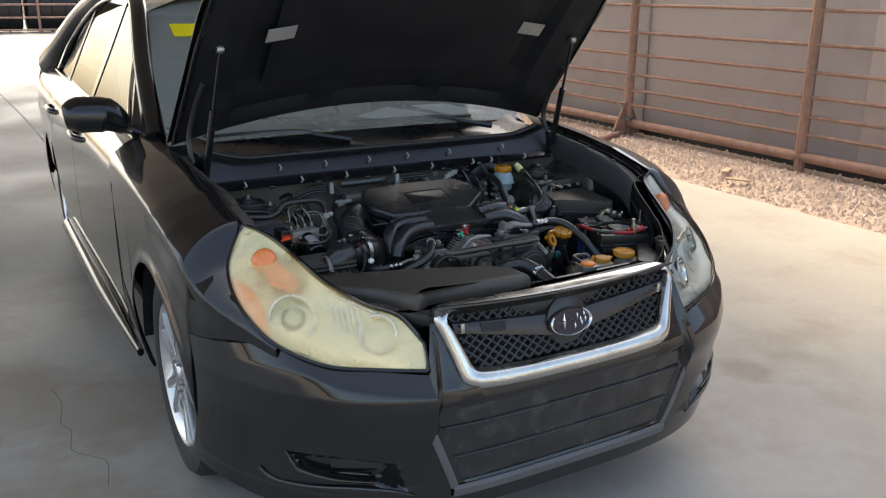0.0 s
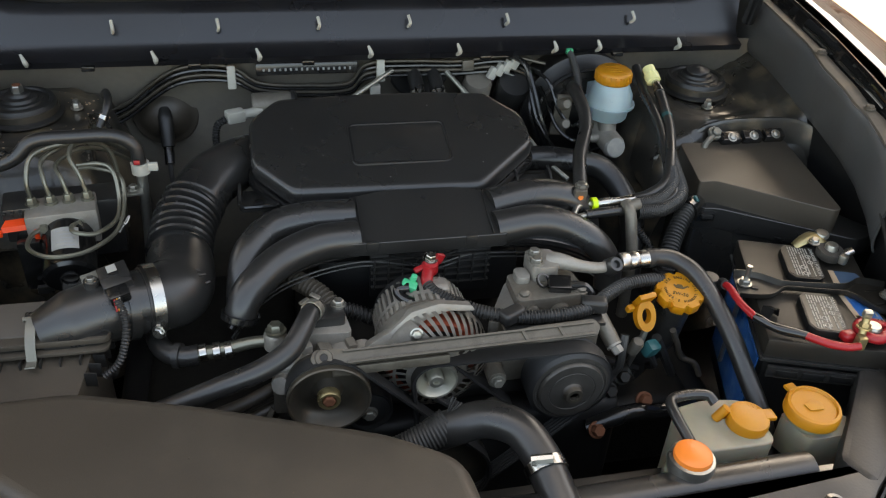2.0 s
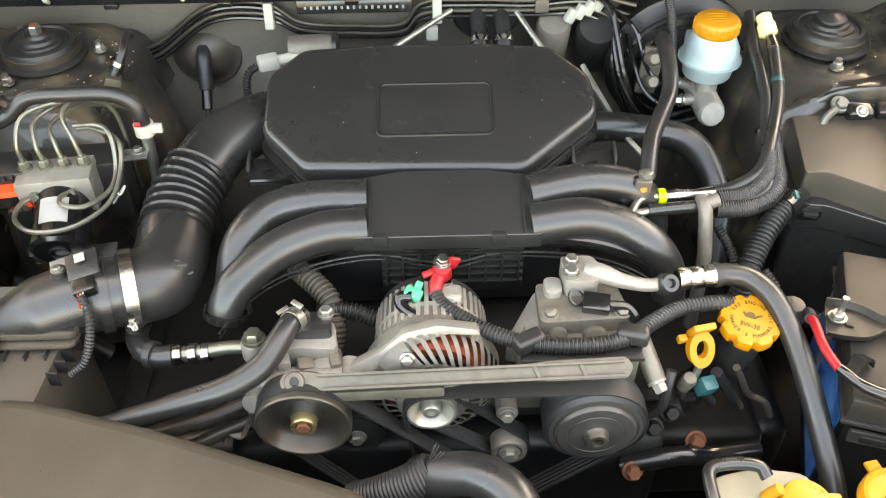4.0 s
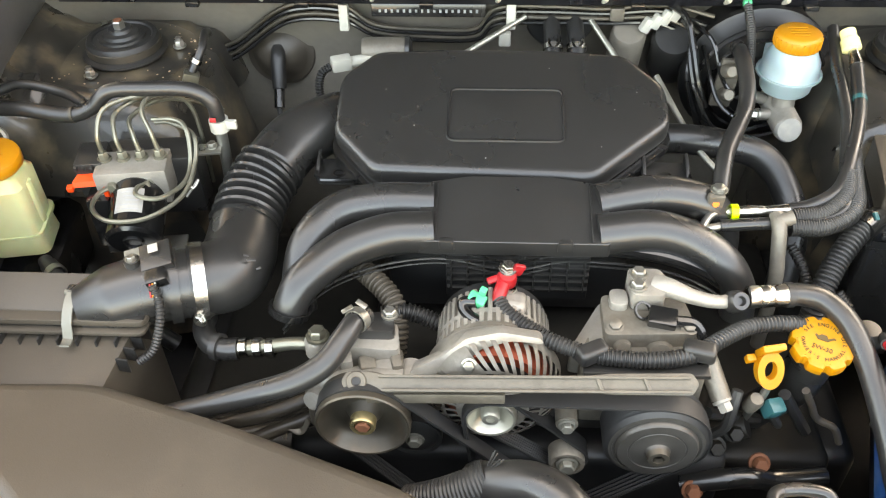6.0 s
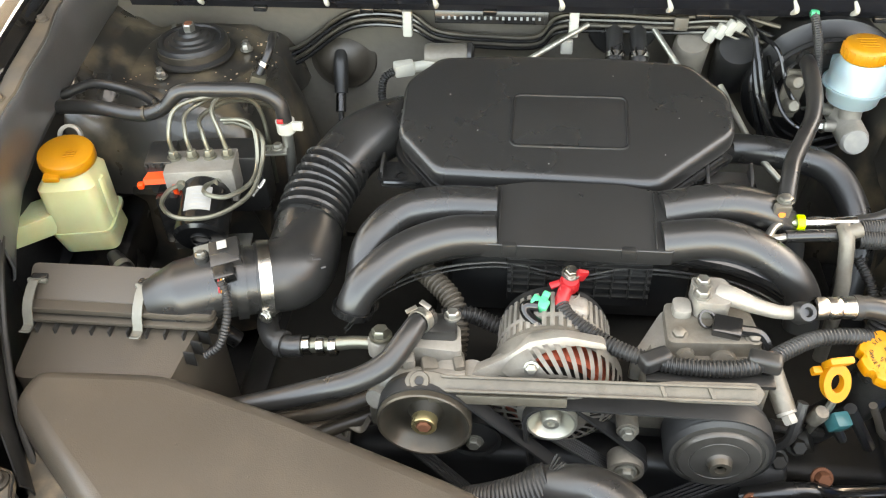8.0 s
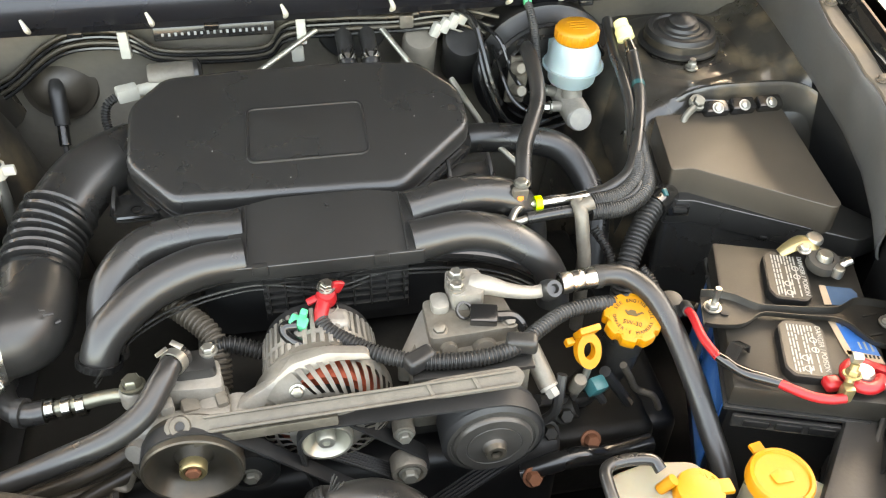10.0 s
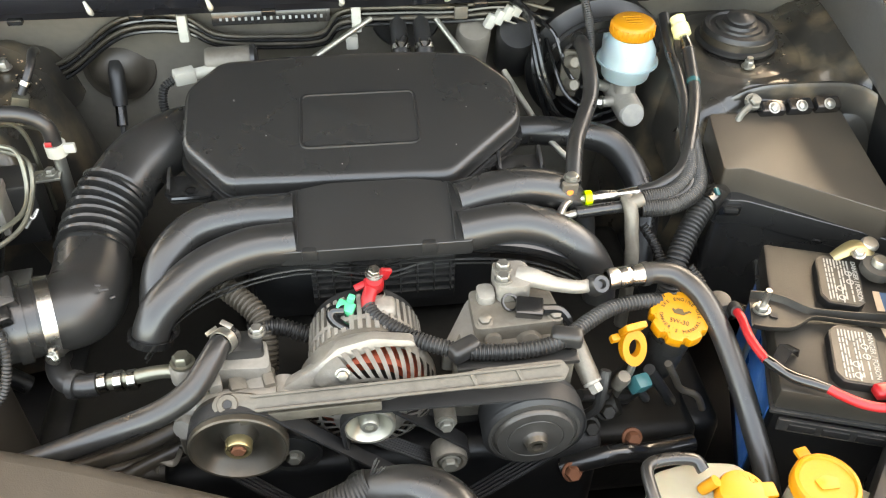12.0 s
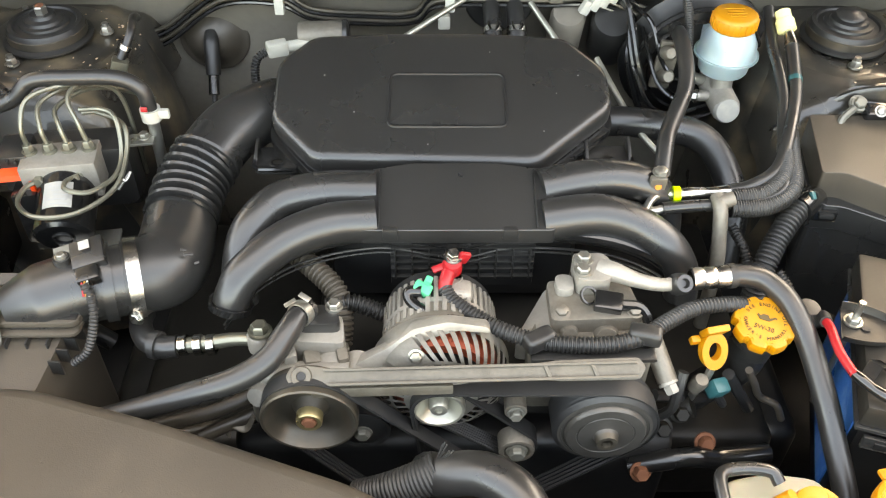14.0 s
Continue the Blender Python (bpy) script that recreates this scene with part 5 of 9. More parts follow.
def brake_cylinder():
    t = holder("brake_cylinder", (0.38, 0.0, 0.72), "cast aluminium brake master cylinder below its fluid tank", "brake cylinder")
    part("body", lathe([(0, 0), (0.018, 0), (0.02, 0.004), (0.02, 0.1), (0.024, 0.105), (0.024, 0.13)], (0.384, -0.015, 0.742), (-0.05, 1, 0.02), 22), alloy, t)
    part("end_plug", lathe([(0, 0.006), (0.016, 0.006), (0.0185, 0.002), (0.0185, -0.01)], (0.384, -0.015, 0.742), (0.05, -0.95, 0.3), 26), label_white, t)
    part("neck", rod((0.382, 0.02, 0.745), (0.382, 0.025, 0.775), 0.015, 16), alloy, t)
    part("port", rod((0.384, 0.02, 0.742), (0.345, 0.012, 0.748), 0.008, 12), alloy, t)
    part("port", rod((0.384, 0.05, 0.742), (0.345, 0.045, 0.758), 0.008, 12), alloy, t)
    part("fitting", hexnut((0.348, 0.012, 0.747), (-1, -0.1, 0.15), 0.007, 0.012), steel, t)
    part("fitting", hexnut((0.348, 0.045, 0.757), (-1, -0.1, 0.15), 0.007, 0.012), steel, t)
    part("flange", box((0.075, 0.012, 0.05), (0.37, 0.09, 0.752), (0, 15, 0), 0.006), alloy_dirty, t)
    for x, z in ((0.302, 0.802), (0.305, 0.765)):
        part("valve", lathe([(0, 0.012), (0.007, 0.012), (0.01, 0.008), (0.01, -0.014)], (x, 0.035, z), (0.1, -1, 0.5), 14), alloy_dirty, t)
    part("side_bracket", box((0.03, 0.008, 0.075), (0.305, 0.05, 0.775), (0, 5, 0), 0.004), alloy_dirty, t)
    for p in ([(0.336, 0.01, 0.748), (0.31, 0.0, 0.752), (0.29, 0.02, 0.765), (0.28, 0.05, 0.79), (0.275, 0.09, 0.81)], [(0.336, 0.043, 0.76), (0.315, 0.03, 0.765), (0.295, 0.04, 0.79), (0.28, 0.07, 0.83), (0.25, 0.12, 0.84)], [(0.345, 0.0, 0.735), (0.31, -0.015, 0.735), (0.28, 0.0, 0.74), (0.262, 0.05, 0.77)]):
        part("line", tube(p, 0.0032, 8, 8), gloss_plastic, t, "thin black brake line")
    return t


def brake_booster():
    t = holder("brake_booster", (0.37, 0.13, 0.62), "round black brake booster on the firewall", "brake booster")
    part("drum", lathe([(0, -0.05), (0.045, -0.05), (0.05, -0.04), (0.092, -0.03), (0.103, -0.012), (0.108, -0.01), (0.108, 0.0), (0.1, 0.004), (0.1, 0.09)], (0.36, 0.115, 0.755), (0, 1, 0.03), 44), battery_case, t)
    for r in (0.07, 0.088):
        part("ring", lathe([(r, -0.038), (r + 0.003, -0.041), (r + 0.006, -0.036)], (0.36, 0.115, 0.755), (0, 1, 0.03), 44), bay_paint, t)
    return t


for build in (engine_cover, intake_manifold, intake_hose, airflow_sensor, air_box, air_duct, abs_unit, abs_hose, steering_tank, battery, battery_cable, fuse_box, brake_tank, brake_cylinder, brake_booster):
    build()
strut_mount(-1)
strut_mount(1)


# ---- the car body ----
car = holder("car", (0, 1.3, 0), "black four-door saloon car with its bonnet open, parked on the concrete", "car")


def plan_depth(x):
    """How far the nose falls back from its foremost line at a distance x from the middle."""
    u = min(abs(x) / 0.89, 1.0)
    return 0.52 * (1 - (1 - u ** 3.8) ** 0.75)


def half_width(y):
    """The body's half width at a distance y behind the front axle."""
    if y >= -0.365:
        return 0.885 if y < 2.9 else 0.885 - 0.09 * ((y - 2.9) / 1.0) ** 2
    low, high = 0.0, 0.885
    for _ in range(30):
        mid = (low + high) / 2
        low, high = (mid, high) if plan_depth(mid) < y + 0.885 else (low, mid)
    return low


def lean(z):
    """The nose leans back above and below its foremost height."""
    return 0.38 * max(0, z - 0.53) + 0.5 * max(0, 0.36 - z) ** 1.6 - 0.01 * math.exp(-((z - 0.47) / 0.06) ** 2)


def nose(x, z):
    return (x, -0.885 + plan_depth(x) + lean(z), z)


def line_at(table, v):
    for (a, p), (b, q) in zip(table, table[1:]):
        if v <= b:
            return p + (q - p) * (v - a) / (b - a)
    return table[-1][1]


BUMPER_TOP = [(0, 0.528), (0.285, 0.528), (0.352, 0.685), (0.4, 0.69), (0.424, 0.573), (0.52, 0.588), (0.636, 0.604), (0.69, 0.63), (0.73, 0.635), (0.79, 0.63), (0.885, 0.6)]


FOG = [(0.74, 0.368), (0.643, 0.367), (0.512, 0.347), (0.485, 0.262), (0.555, 0.293), (0.645, 0.302), (0.715, 0.316)]


def inside(x, z, outline):
    """How far a place lies inside an outline; below 0 outside it."""
    near, within = 9.0, False
    for (ax, az), (bx, bz) in zip(outline, outline[1:] + outline[:1]):
        f = max(0.0, min(1.0, ((x - ax) * (bx - ax) + (z - az) * (bz - az)) / ((bx - ax) ** 2 + (bz - az) ** 2)))
        near = min(near, math.hypot(x - ax - f * (bx - ax), z - az - f * (bz - az)))
        if (az > z) != (bz > z) and x < ax + (bx - ax) * (z - az) / (bz - az):
            within = not within
    return near if within else -near


def bumper():
    xs = [0.885 * math.sin(math.pi / 2 * k / 110) for k in range(111)]
    xs = sorted(set(xs + [0.285, 0.352, 0.4, 0.424]))
    xs = [-x for x in xs[:0:-1]] + xs
    n = 72
    rows = []
    for i in range(n + 1):
        row = []
        for x in xs:
            bottom = 0.165 + 0.06 * min(1, abs(x) / 0.885) ** 4
            z = bottom + (line_at(BUMPER_TOP, abs(x)) - bottom) * i / n
            p = nose(x, z)
            hollow = max(0.0, min(1.0, (0.335 + 0.4 * (z - 0.25) - abs(x)) / 0.012)) * max(0.0, min(1.0, (z - 0.245) / 0.015)) * max(0.0, min(1.0, (0.495 - z) / 0.02))
            d = line_at(BUMPER_TOP, abs(x)) - z
            shelf = (d / 0.042 if d < 0.042 else math.exp(-((d - 0.042) / 0.1) ** 2)) * max(0.0, min(1.0, (abs(x) - 0.39) / 0.03)) * max(0.0, min(1.0, (0.83 - abs(x)) / 0.12))
            pocket = max(0.0, min(1.0, (inside(abs(x), z, FOG) + 0.004) / 0.016))
            crease = math.exp(-((z - 0.262 - 0.05 * max(0.0, abs(x) - 0.6)) / 0.012) ** 2) * max(0.0, min(1.0, (abs(x) - 0.42) / 0.05))
            row.append((p[0], p[1] + 0.012 * hollow - 0.026 * shelf + 0.03 * pocket * pocket * (3 - 2 * pocket) - 0.007 * crease, p[2]))
        rows.append(row)
    ob = part("bumper", sheet(rows, 0.004), paint, car, "scuffed glossy black front bumper")
    return ob


bumper_part = bumper()


def on_nose(pts, off=0.0):
    return [(x, nose(x, z)[1] - off, z) for x, z in pts]


# lower grille: bars in the hollow and a satin strip below
part("lower_grille_panel", sheet([on_nose([(w * k / 12, z) for k in range(-12, 13)], -0.008) for z, w in ((0.258, 0.335), (0.32, 0.358), (0.4, 0.388), (0.485, 0.42))], 0.002), scuffed, bumper_part, "scuffed black lower grille panel")
for z in (0.34, 0.43):
    w = 0.32 + 0.4 * (z - 0.25)
    part("lower_grille_bar", tube(on_nose([(-w + 2 * w * k / 14, z) for k in range(15)], -0.008), 0.006, 2, 8, flat=0.5), plastic, bumper_part)
part("lower_lip", sheet([on_nose([(-0.36 + 0.72 * k / 24, z) for k in range(25)], o) for z, o in ((0.252, 0.002), (0.243, 0.012), (0.222, 0.012), (0.214, 0.002))], 0.003), satin_grey, bumper_part, "dull grey plastic lip")
for s in (-1, 1):
    part("side_lip", sheet([on_nose([(s * (0.345 + 0.4 * (z - 0.25) + d), z) for d in (0.0, 0.022)], 0.004) for z in (0.245, 0.3, 0.36, 0.42)], 0.004), satin_grey, bumper_part)
    # fog lamp blank in its pocket, with a curved lip
    part("fog_blank", sheet([on_nose([(s * x, z) for x in (0.53, 0.56, 0.59, 0.62, 0.645)], -0.026) for z in (0.325, 0.335, 0.352)], 0.003), plastic, bumper_part, "matt black fog lamp blank")
    part("fog_trim", tube(on_nose([(s * x, z) for x, z in ((0.74, 0.369), (0.728, 0.34), (0.712, 0.32), (0.645, 0.304), (0.555, 0.296))], 0.001), [0.003, 0.005, 0.006, 0.005, 0.003], 6, 8), gloss_plastic, bumper_part)
    # outer bead is added, standing in for the highlight along the bumper's paint edge
    part("fog_trim", tube(on_nose([(s * x, z) for x, z in ((0.79, 0.302), (0.765, 0.28), (0.7, 0.278), (0.6, 0.282), (0.52, 0.27), (0.465, 0.248))], 0.006), [0.003, 0.0055, 0.0055, 0.005, 0.005, 0.003], 6, 8), gloss_plastic, bumper_part)

# ---- radiator grille ----
# half outlines of the surround from the bottom centre round to the top centre
RING_OUT = [(0, 0.513), (0.13, 0.514), (0.25, 0.519), (0.31, 0.527), (0.345, 0.549), (0.362, 0.6), (0.379, 0.655), (0.389, 0.69), (0.383, 0.712), (0.362, 0.728), (0.3, 0.732), (0.15, 0.73), (0, 0.728)]
RING_IN = [(0, 0.561), (0.12, 0.562), (0.23, 0.566), (0.29, 0.572), (0.308, 0.585), (0.325, 0.625), (0.343, 0.665), (0.357, 0.693), (0.357, 0.706), (0.345, 0.715), (0.29, 0.714), (0.15, 0.709), (0, 0.706)]


def grille_at(x, z, off=0.0):
    return (x, -0.877 + plan_depth(x) * 0.8 + 1.35 * max(0, z - 0.55) * 0.27 - off, z)


# near-black backing sheet stands in for the shade behind the mesh
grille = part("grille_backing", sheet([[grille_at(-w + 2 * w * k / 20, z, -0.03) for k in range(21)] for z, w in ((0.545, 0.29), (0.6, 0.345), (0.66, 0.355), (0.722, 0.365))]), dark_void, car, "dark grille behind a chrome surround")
half_out, half_in = (spline([(x, 0, z) for x, z in ring], 4) for ring in (RING_OUT, RING_IN))
rings = []
for f, low, side, top in ((0.0, 0.004, -0.004, -0.012), (0.08, 0.016, 0.006, -0.004), (0.3, 0.022, 0.014, 0.006), (0.55, 0.023, 0.018, 0.013), (0.8, 0.018, 0.016, 0.016), (0.93, 0.012, 0.01, 0.011), (1.0, -0.02, -0.02, -0.02)):
    row = []
    for k, (a, b) in enumerate(zip(half_out, half_in)):
        p = a.lerp(b, f)
        off = line_at([(0, low), (11, low), (17, side), (31, side), (37, top), (99, top)], k)
        row.append((p.x, p.z, off))
    loop = row + [(-x, z, off) for x, z, off in row[-2:0:-1]]
    rings.append([grille_at(x, z, off) for x, z, off in loop])
part("grille_surround", sheet(rings, closed_rows=True), worn_chrome, car, "chrome surround, dulled along its top")
# mesh of crossed bars above and below the wing bars
for i in range(38):
    x = -0.555 + i * 0.03
    for d in (-1, 1):
        for z0, z1 in ((0.566, 0.652), (0.668, 0.712)):
            run = [(x + d * (z - z0) * 1.3, z) for z in [z0 + (z1 - z0) * k / 12 for k in range(13)]]
            run = [(u, z) for u, z in run if abs(u) < 0.3 + (z - 0.566) * 0.42]
            if len(run) > 3:
                part("mesh_bar", rod(grille_at(*run[0], -0.012), grille_at(*run[-1], -0.012), 0.0048, 6), clutch_black, grille)
for s in (-1, 1):
    part("wing_bar", sheet([[grille_at(s * (0.055 + 0.29 * k / 8), 0.636 + 0.036 * k / 8 + dz * (1 - 0.56 * k / 8), o) for k in range(9)] for dz, o in ((-0.031, -0.012), (-0.026, 0.0), (0.0, 0.005), (0.026, 0.0), (0.031, -0.012))], 0.004), plastic, car, "matt black grille wing")
    part("side_slit", box((0.011, 0.004, 0.026), grille_at(s * 0.322, 0.671, 0.006), (0, 5 * s, 0), 0.001), bright_steel, grille)
part("wing_slot", sheet([[grille_at(x, z + 0.1 * (-0.2 - x), 0.0055) for x in (-0.27, -0.23, -0.2)] for z in (0.648, 0.67)], 0.003), dark_void, grille)
part("badge_boss", lathe([(0, 0.01), (0.05, 0.009), (0.066, 0.002), (0.07, -0.012)], grille_at(-0.006, 0.642, 0.0), (0, -1, 0.18), 36), plastic, car)


def badge():
    c = Vector(grille_at(-0.006, 0.641, 0.014))
    m = Matrix.Translation(c) @ pose(0, 0, 0, 80, 0, 0)

    def oval(k, h):
        return [m @ Vector((0.068 * k * math.cos(a), 0.038 * k * math.sin(a), h)) for a in [2 * math.pi * i / 40 for i in range(40)]]

    ring = part("badge", sheet([oval(1.0, 0), oval(1.0, 0.008), oval(0.95, 0.011), oval(0.88, 0.007), oval(0.87, 0.004)], closed_rows=True), chrome, car, "oval chrome badge with plain star shapes")
    face = bmesh.new()
    face.faces.new([face.verts.new(v) for v in oval(0.88, 0.0045)])
    part("field", face, material("badge_blue", (0.01, 0.014, 0.035), 0.2, 0.3, 0.1), ring)

    def cross(x, y, r):
        b = bmesh.new()
        pts = [(r, 0), (r * 0.14, r * 0.1), (0, r * 0.75), (-r * 0.14, r * 0.1), (-r, 0), (-r * 0.14, -r * 0.1), (0, -r * 0.75), (r * 0.14, -r * 0.1)]
        mid = b.verts.new(m @ Vector((x, y, 0.009)))
        edge = [b.verts.new(m @ Vector((x + px, y + py, 0.0055))) for px, py in pts]
        for i in range(8):
            b.faces.new((mid, edge[i], edge[(i + 1) % 8]))
        part("star", b, chrome, ring)

    cross(-0.022, 0.003, 0.03)
    for x, y in ((0.02, 0.012), (0.042, 0.014), (0.012, -0.014), (0.034, -0.008), (0.03, 0.002), (0.046, 0.0)):
        cross(x, y, 0.012)


badge()

# ---- headlamps ----
LAMP_LOW = [(0.405, -0.842, 0.583), (0.52, -0.80, 0.594), (0.63, -0.742, 0.606), (0.715, -0.655, 0.64), (0.757, -0.57, 0.685), (0.772, -0.48, 0.735), (0.758, -0.405, 0.79), (0.706, -0.36, 0.87)]
LAMP_HIGH = [(0.395, -0.805, 0.64), (0.43, -0.735, 0.694), (0.5, -0.69, 0.722), (0.566, -0.612, 0.764), (0.597, -0.53, 0.798), (0.629, -0.432, 0.835), (0.66, -0.372, 0.855), (0.7, -0.348, 0.873)]


lens_edge = material("yellowed_lens_edge", (0.34, 0.23, 0.06), 0.3, 0, 0.15, 80, 12, 0.03, 0.4, alpha=0.85)
lamp_ring = material("lamp_silver", (0.7, 0.7, 0.66), 0.3, 0.6, 0.1)


def headlamp(s, hazy):
    over = 0.0 if s < 0 else 0.03
    low = spline([(s * x + over, y, z) for x, y, z in LAMP_LOW], 6)
    high = spline([(s * x + over, y, z) for x, y, z in LAMP_HIGH], 6)
    out = Vector((s * 0.55, -0.75, 0.35)).normalized()

    def skin(depth, swell, shrink=0.0):
        rows = []
        n = len(low)
        for i in range(11):
            t = shrink + (1 - 2 * shrink) * i / 10
            row = []
            for k in range(n):
                u = k / (n - 1)
                p = low[k].lerp(high[k], t)
                bulge = swell * 4 * t * (1 - t) * (math.sin(math.pi * min(max(u, 0.02), 0.98))) ** 0.6
                row.append(p + out * bulge - out * depth * math.sin(math.pi * u) ** 0.7 * (4 * t * (1 - t)) ** 0.75)
            rows.append(row)
        return rows

    lamp = part("headlamp", sheet(skin(0.055, 0.02)), material("lamp_bowl", (0.86, 0.77, 0.5) if hazy else (0.6, 0.58, 0.52), 0.3, 0.5, 0.15), car, "headlamp with a lens gone milky yellow" if hazy else "headlamp with a cleaner clear lens")
    lens = part("lens", sheet(skin(0.0, 0.035)), lens_mat if hazy else clear_lens, lamp)
    lens.visible_shadow = False
    if hazy:
        n = len(high)
        band = [[low[k].lerp(high[k], 1 - d) + out * (0.035 * 4 * (1 - d) * d * math.sin(math.pi * k / (n - 1)) ** 0.6 + 0.0012) for k in range(2, n - 1)] for d in (0.004, 0.018, 0.035)]
        part("lens_rim", sheet(band, 0.001), lens_edge, lamp, "thick yellowed edge of the lens")
    edge = [low[k] for k in range(len(low))] + [high[k] for k in range(len(high) - 1, -1, -1)]
    part("gasket", tube([tuple(p) for p in edge] + [tuple(edge[0])], 0.006, 1, 6, curve=False), gloss_plastic, lamp)

    def spot(x, y, z):
        return Vector((s * x + over, y, z))

    def bowl(at, r, mat, depth=0.05, bulb=True):
        part("reflector", lathe([(r, 0), (r * 0.9, -depth * 0.3), (r * 0.6, -depth * 0.7), (0.012, -depth)], at, out, 26), mat, lamp)
        part("bowl_ring", lathe([(r, -0.003), (r * 1.08, 0), (r * 1.08, 0.004), (r, 0.003)], at, out, 26), lamp_ring, lamp)

    main = spot(0.664, -0.608, 0.688)
    bowl(main, 0.056, chrome)
    part("projector", lathe([(0, 0.02), (0.018, 0.016), (0.03, 0.0), (0.031, -0.02)], main - out * 0.005, out, 24), glass, lamp)
    bowl(spot(0.493, -0.746, 0.664), 0.044, chrome)
    # upright flutes between the two bowls
    for k in range(6):
        top, low_end = spot(0.585 - 0.011 * k, -0.655 - 0.008 * k, 0.722), spot(0.58 - 0.011 * k, -0.685 - 0.009 * k, 0.655)
        part("flute", rod(low_end - out * 0.012, top - out * 0.012, 0.0034, 8), lamp_ring, lamp)
    part("brow", tube([tuple(spot(*p) - out * 0.006) for p in ((0.555, -0.645, 0.738), (0.49, -0.705, 0.708), (0.44, -0.75, 0.668))], 0.005, 5, 8), lamp_ring, lamp)
    part("amber_bulb", lathe([(0, 0.016), (0.02, 0.013), (0.031, 0.004), (0.034, -0.006), (0.031, -0.02)], spot(0.687, -0.476, 0.805) + out * (0.0 if hazy else -0.022), out, 26), lamp_orange, lamp, "round amber indicator bulb")
    if not hazy:
        return lamp
    part("amber_glow_panel", sheet([[spot(0.69, -0.49, 0.79), spot(0.655, -0.505, 0.805), spot(0.622, -0.56, 0.76)], [spot(0.69, -0.525, 0.755), spot(0.665, -0.535, 0.745), spot(0.64, -0.565, 0.735)]], 0.003), lamp_orange, lamp)
    # orange panel along the outer edge, just inside the lens
    shell = []
    for i in range(5):
        row = []
        for k in range(20, 34):
            t = 0.03 + i / 4 * line_at([(20, 0.02), (23, 0.2), (26, 0.27), (29, 0.22), (33, 0.02)], k)
            u = k / (len(low) - 1)
            row.append(low[k].lerp(high[k], t) + out * (0.035 * 4 * t * (1 - t) * math.sin(math.pi * u) ** 0.6 - 0.0045))
        shell.append(row)
    part("amber_reflector", sheet(shell), lamp_orange, lamp, "orange side reflector")
    return lamp


headlamp(-1, True)
headlamp(1, False)



def shift_x(names, dx):
    """Set parts of the car, with their own parts, over to one side."""
    for ob in list(car.children):
        if ob.name.split(".")[0] in names:
            for each in [ob] + list(ob.children):
                each.data.transform(Matrix.Translation((dx, 0, 0)))


shift_x(("bumper",), 0.02)
shift_x(("grille_backing", "grille_surround", "wing_bar", "badge_boss", "badge"), 0.02)

# ---- front wings, doors and sides ----
SECTION = [(0.0, 0.845), (0.14, 0.872), (0.3, 0.884), (0.5, 0.888), (0.7, 0.887), (0.85, 0.882), (0.9, 0.874), (0.93, 0.86), (0.96, 0.83), (1.0, 0.72)]


def wing_top(y):
    return line_at([(-0.62, 0.655), (-0.57, 0.678), (-0.48, 0.728), (-0.405, 0.782), (-0.372, 0.84), (-0.345, 0.885), (-0.15, 0.93), (0.04, 0.95), (0.3, 0.972), (0.6, 0.99)], y)


def arch_low(y, centre, low=0.2, r=0.365):
    d = abs(y - centre)
    return max(low, 0.32 + math.sqrt(max(0, r * r - d * d))) if d < r else low


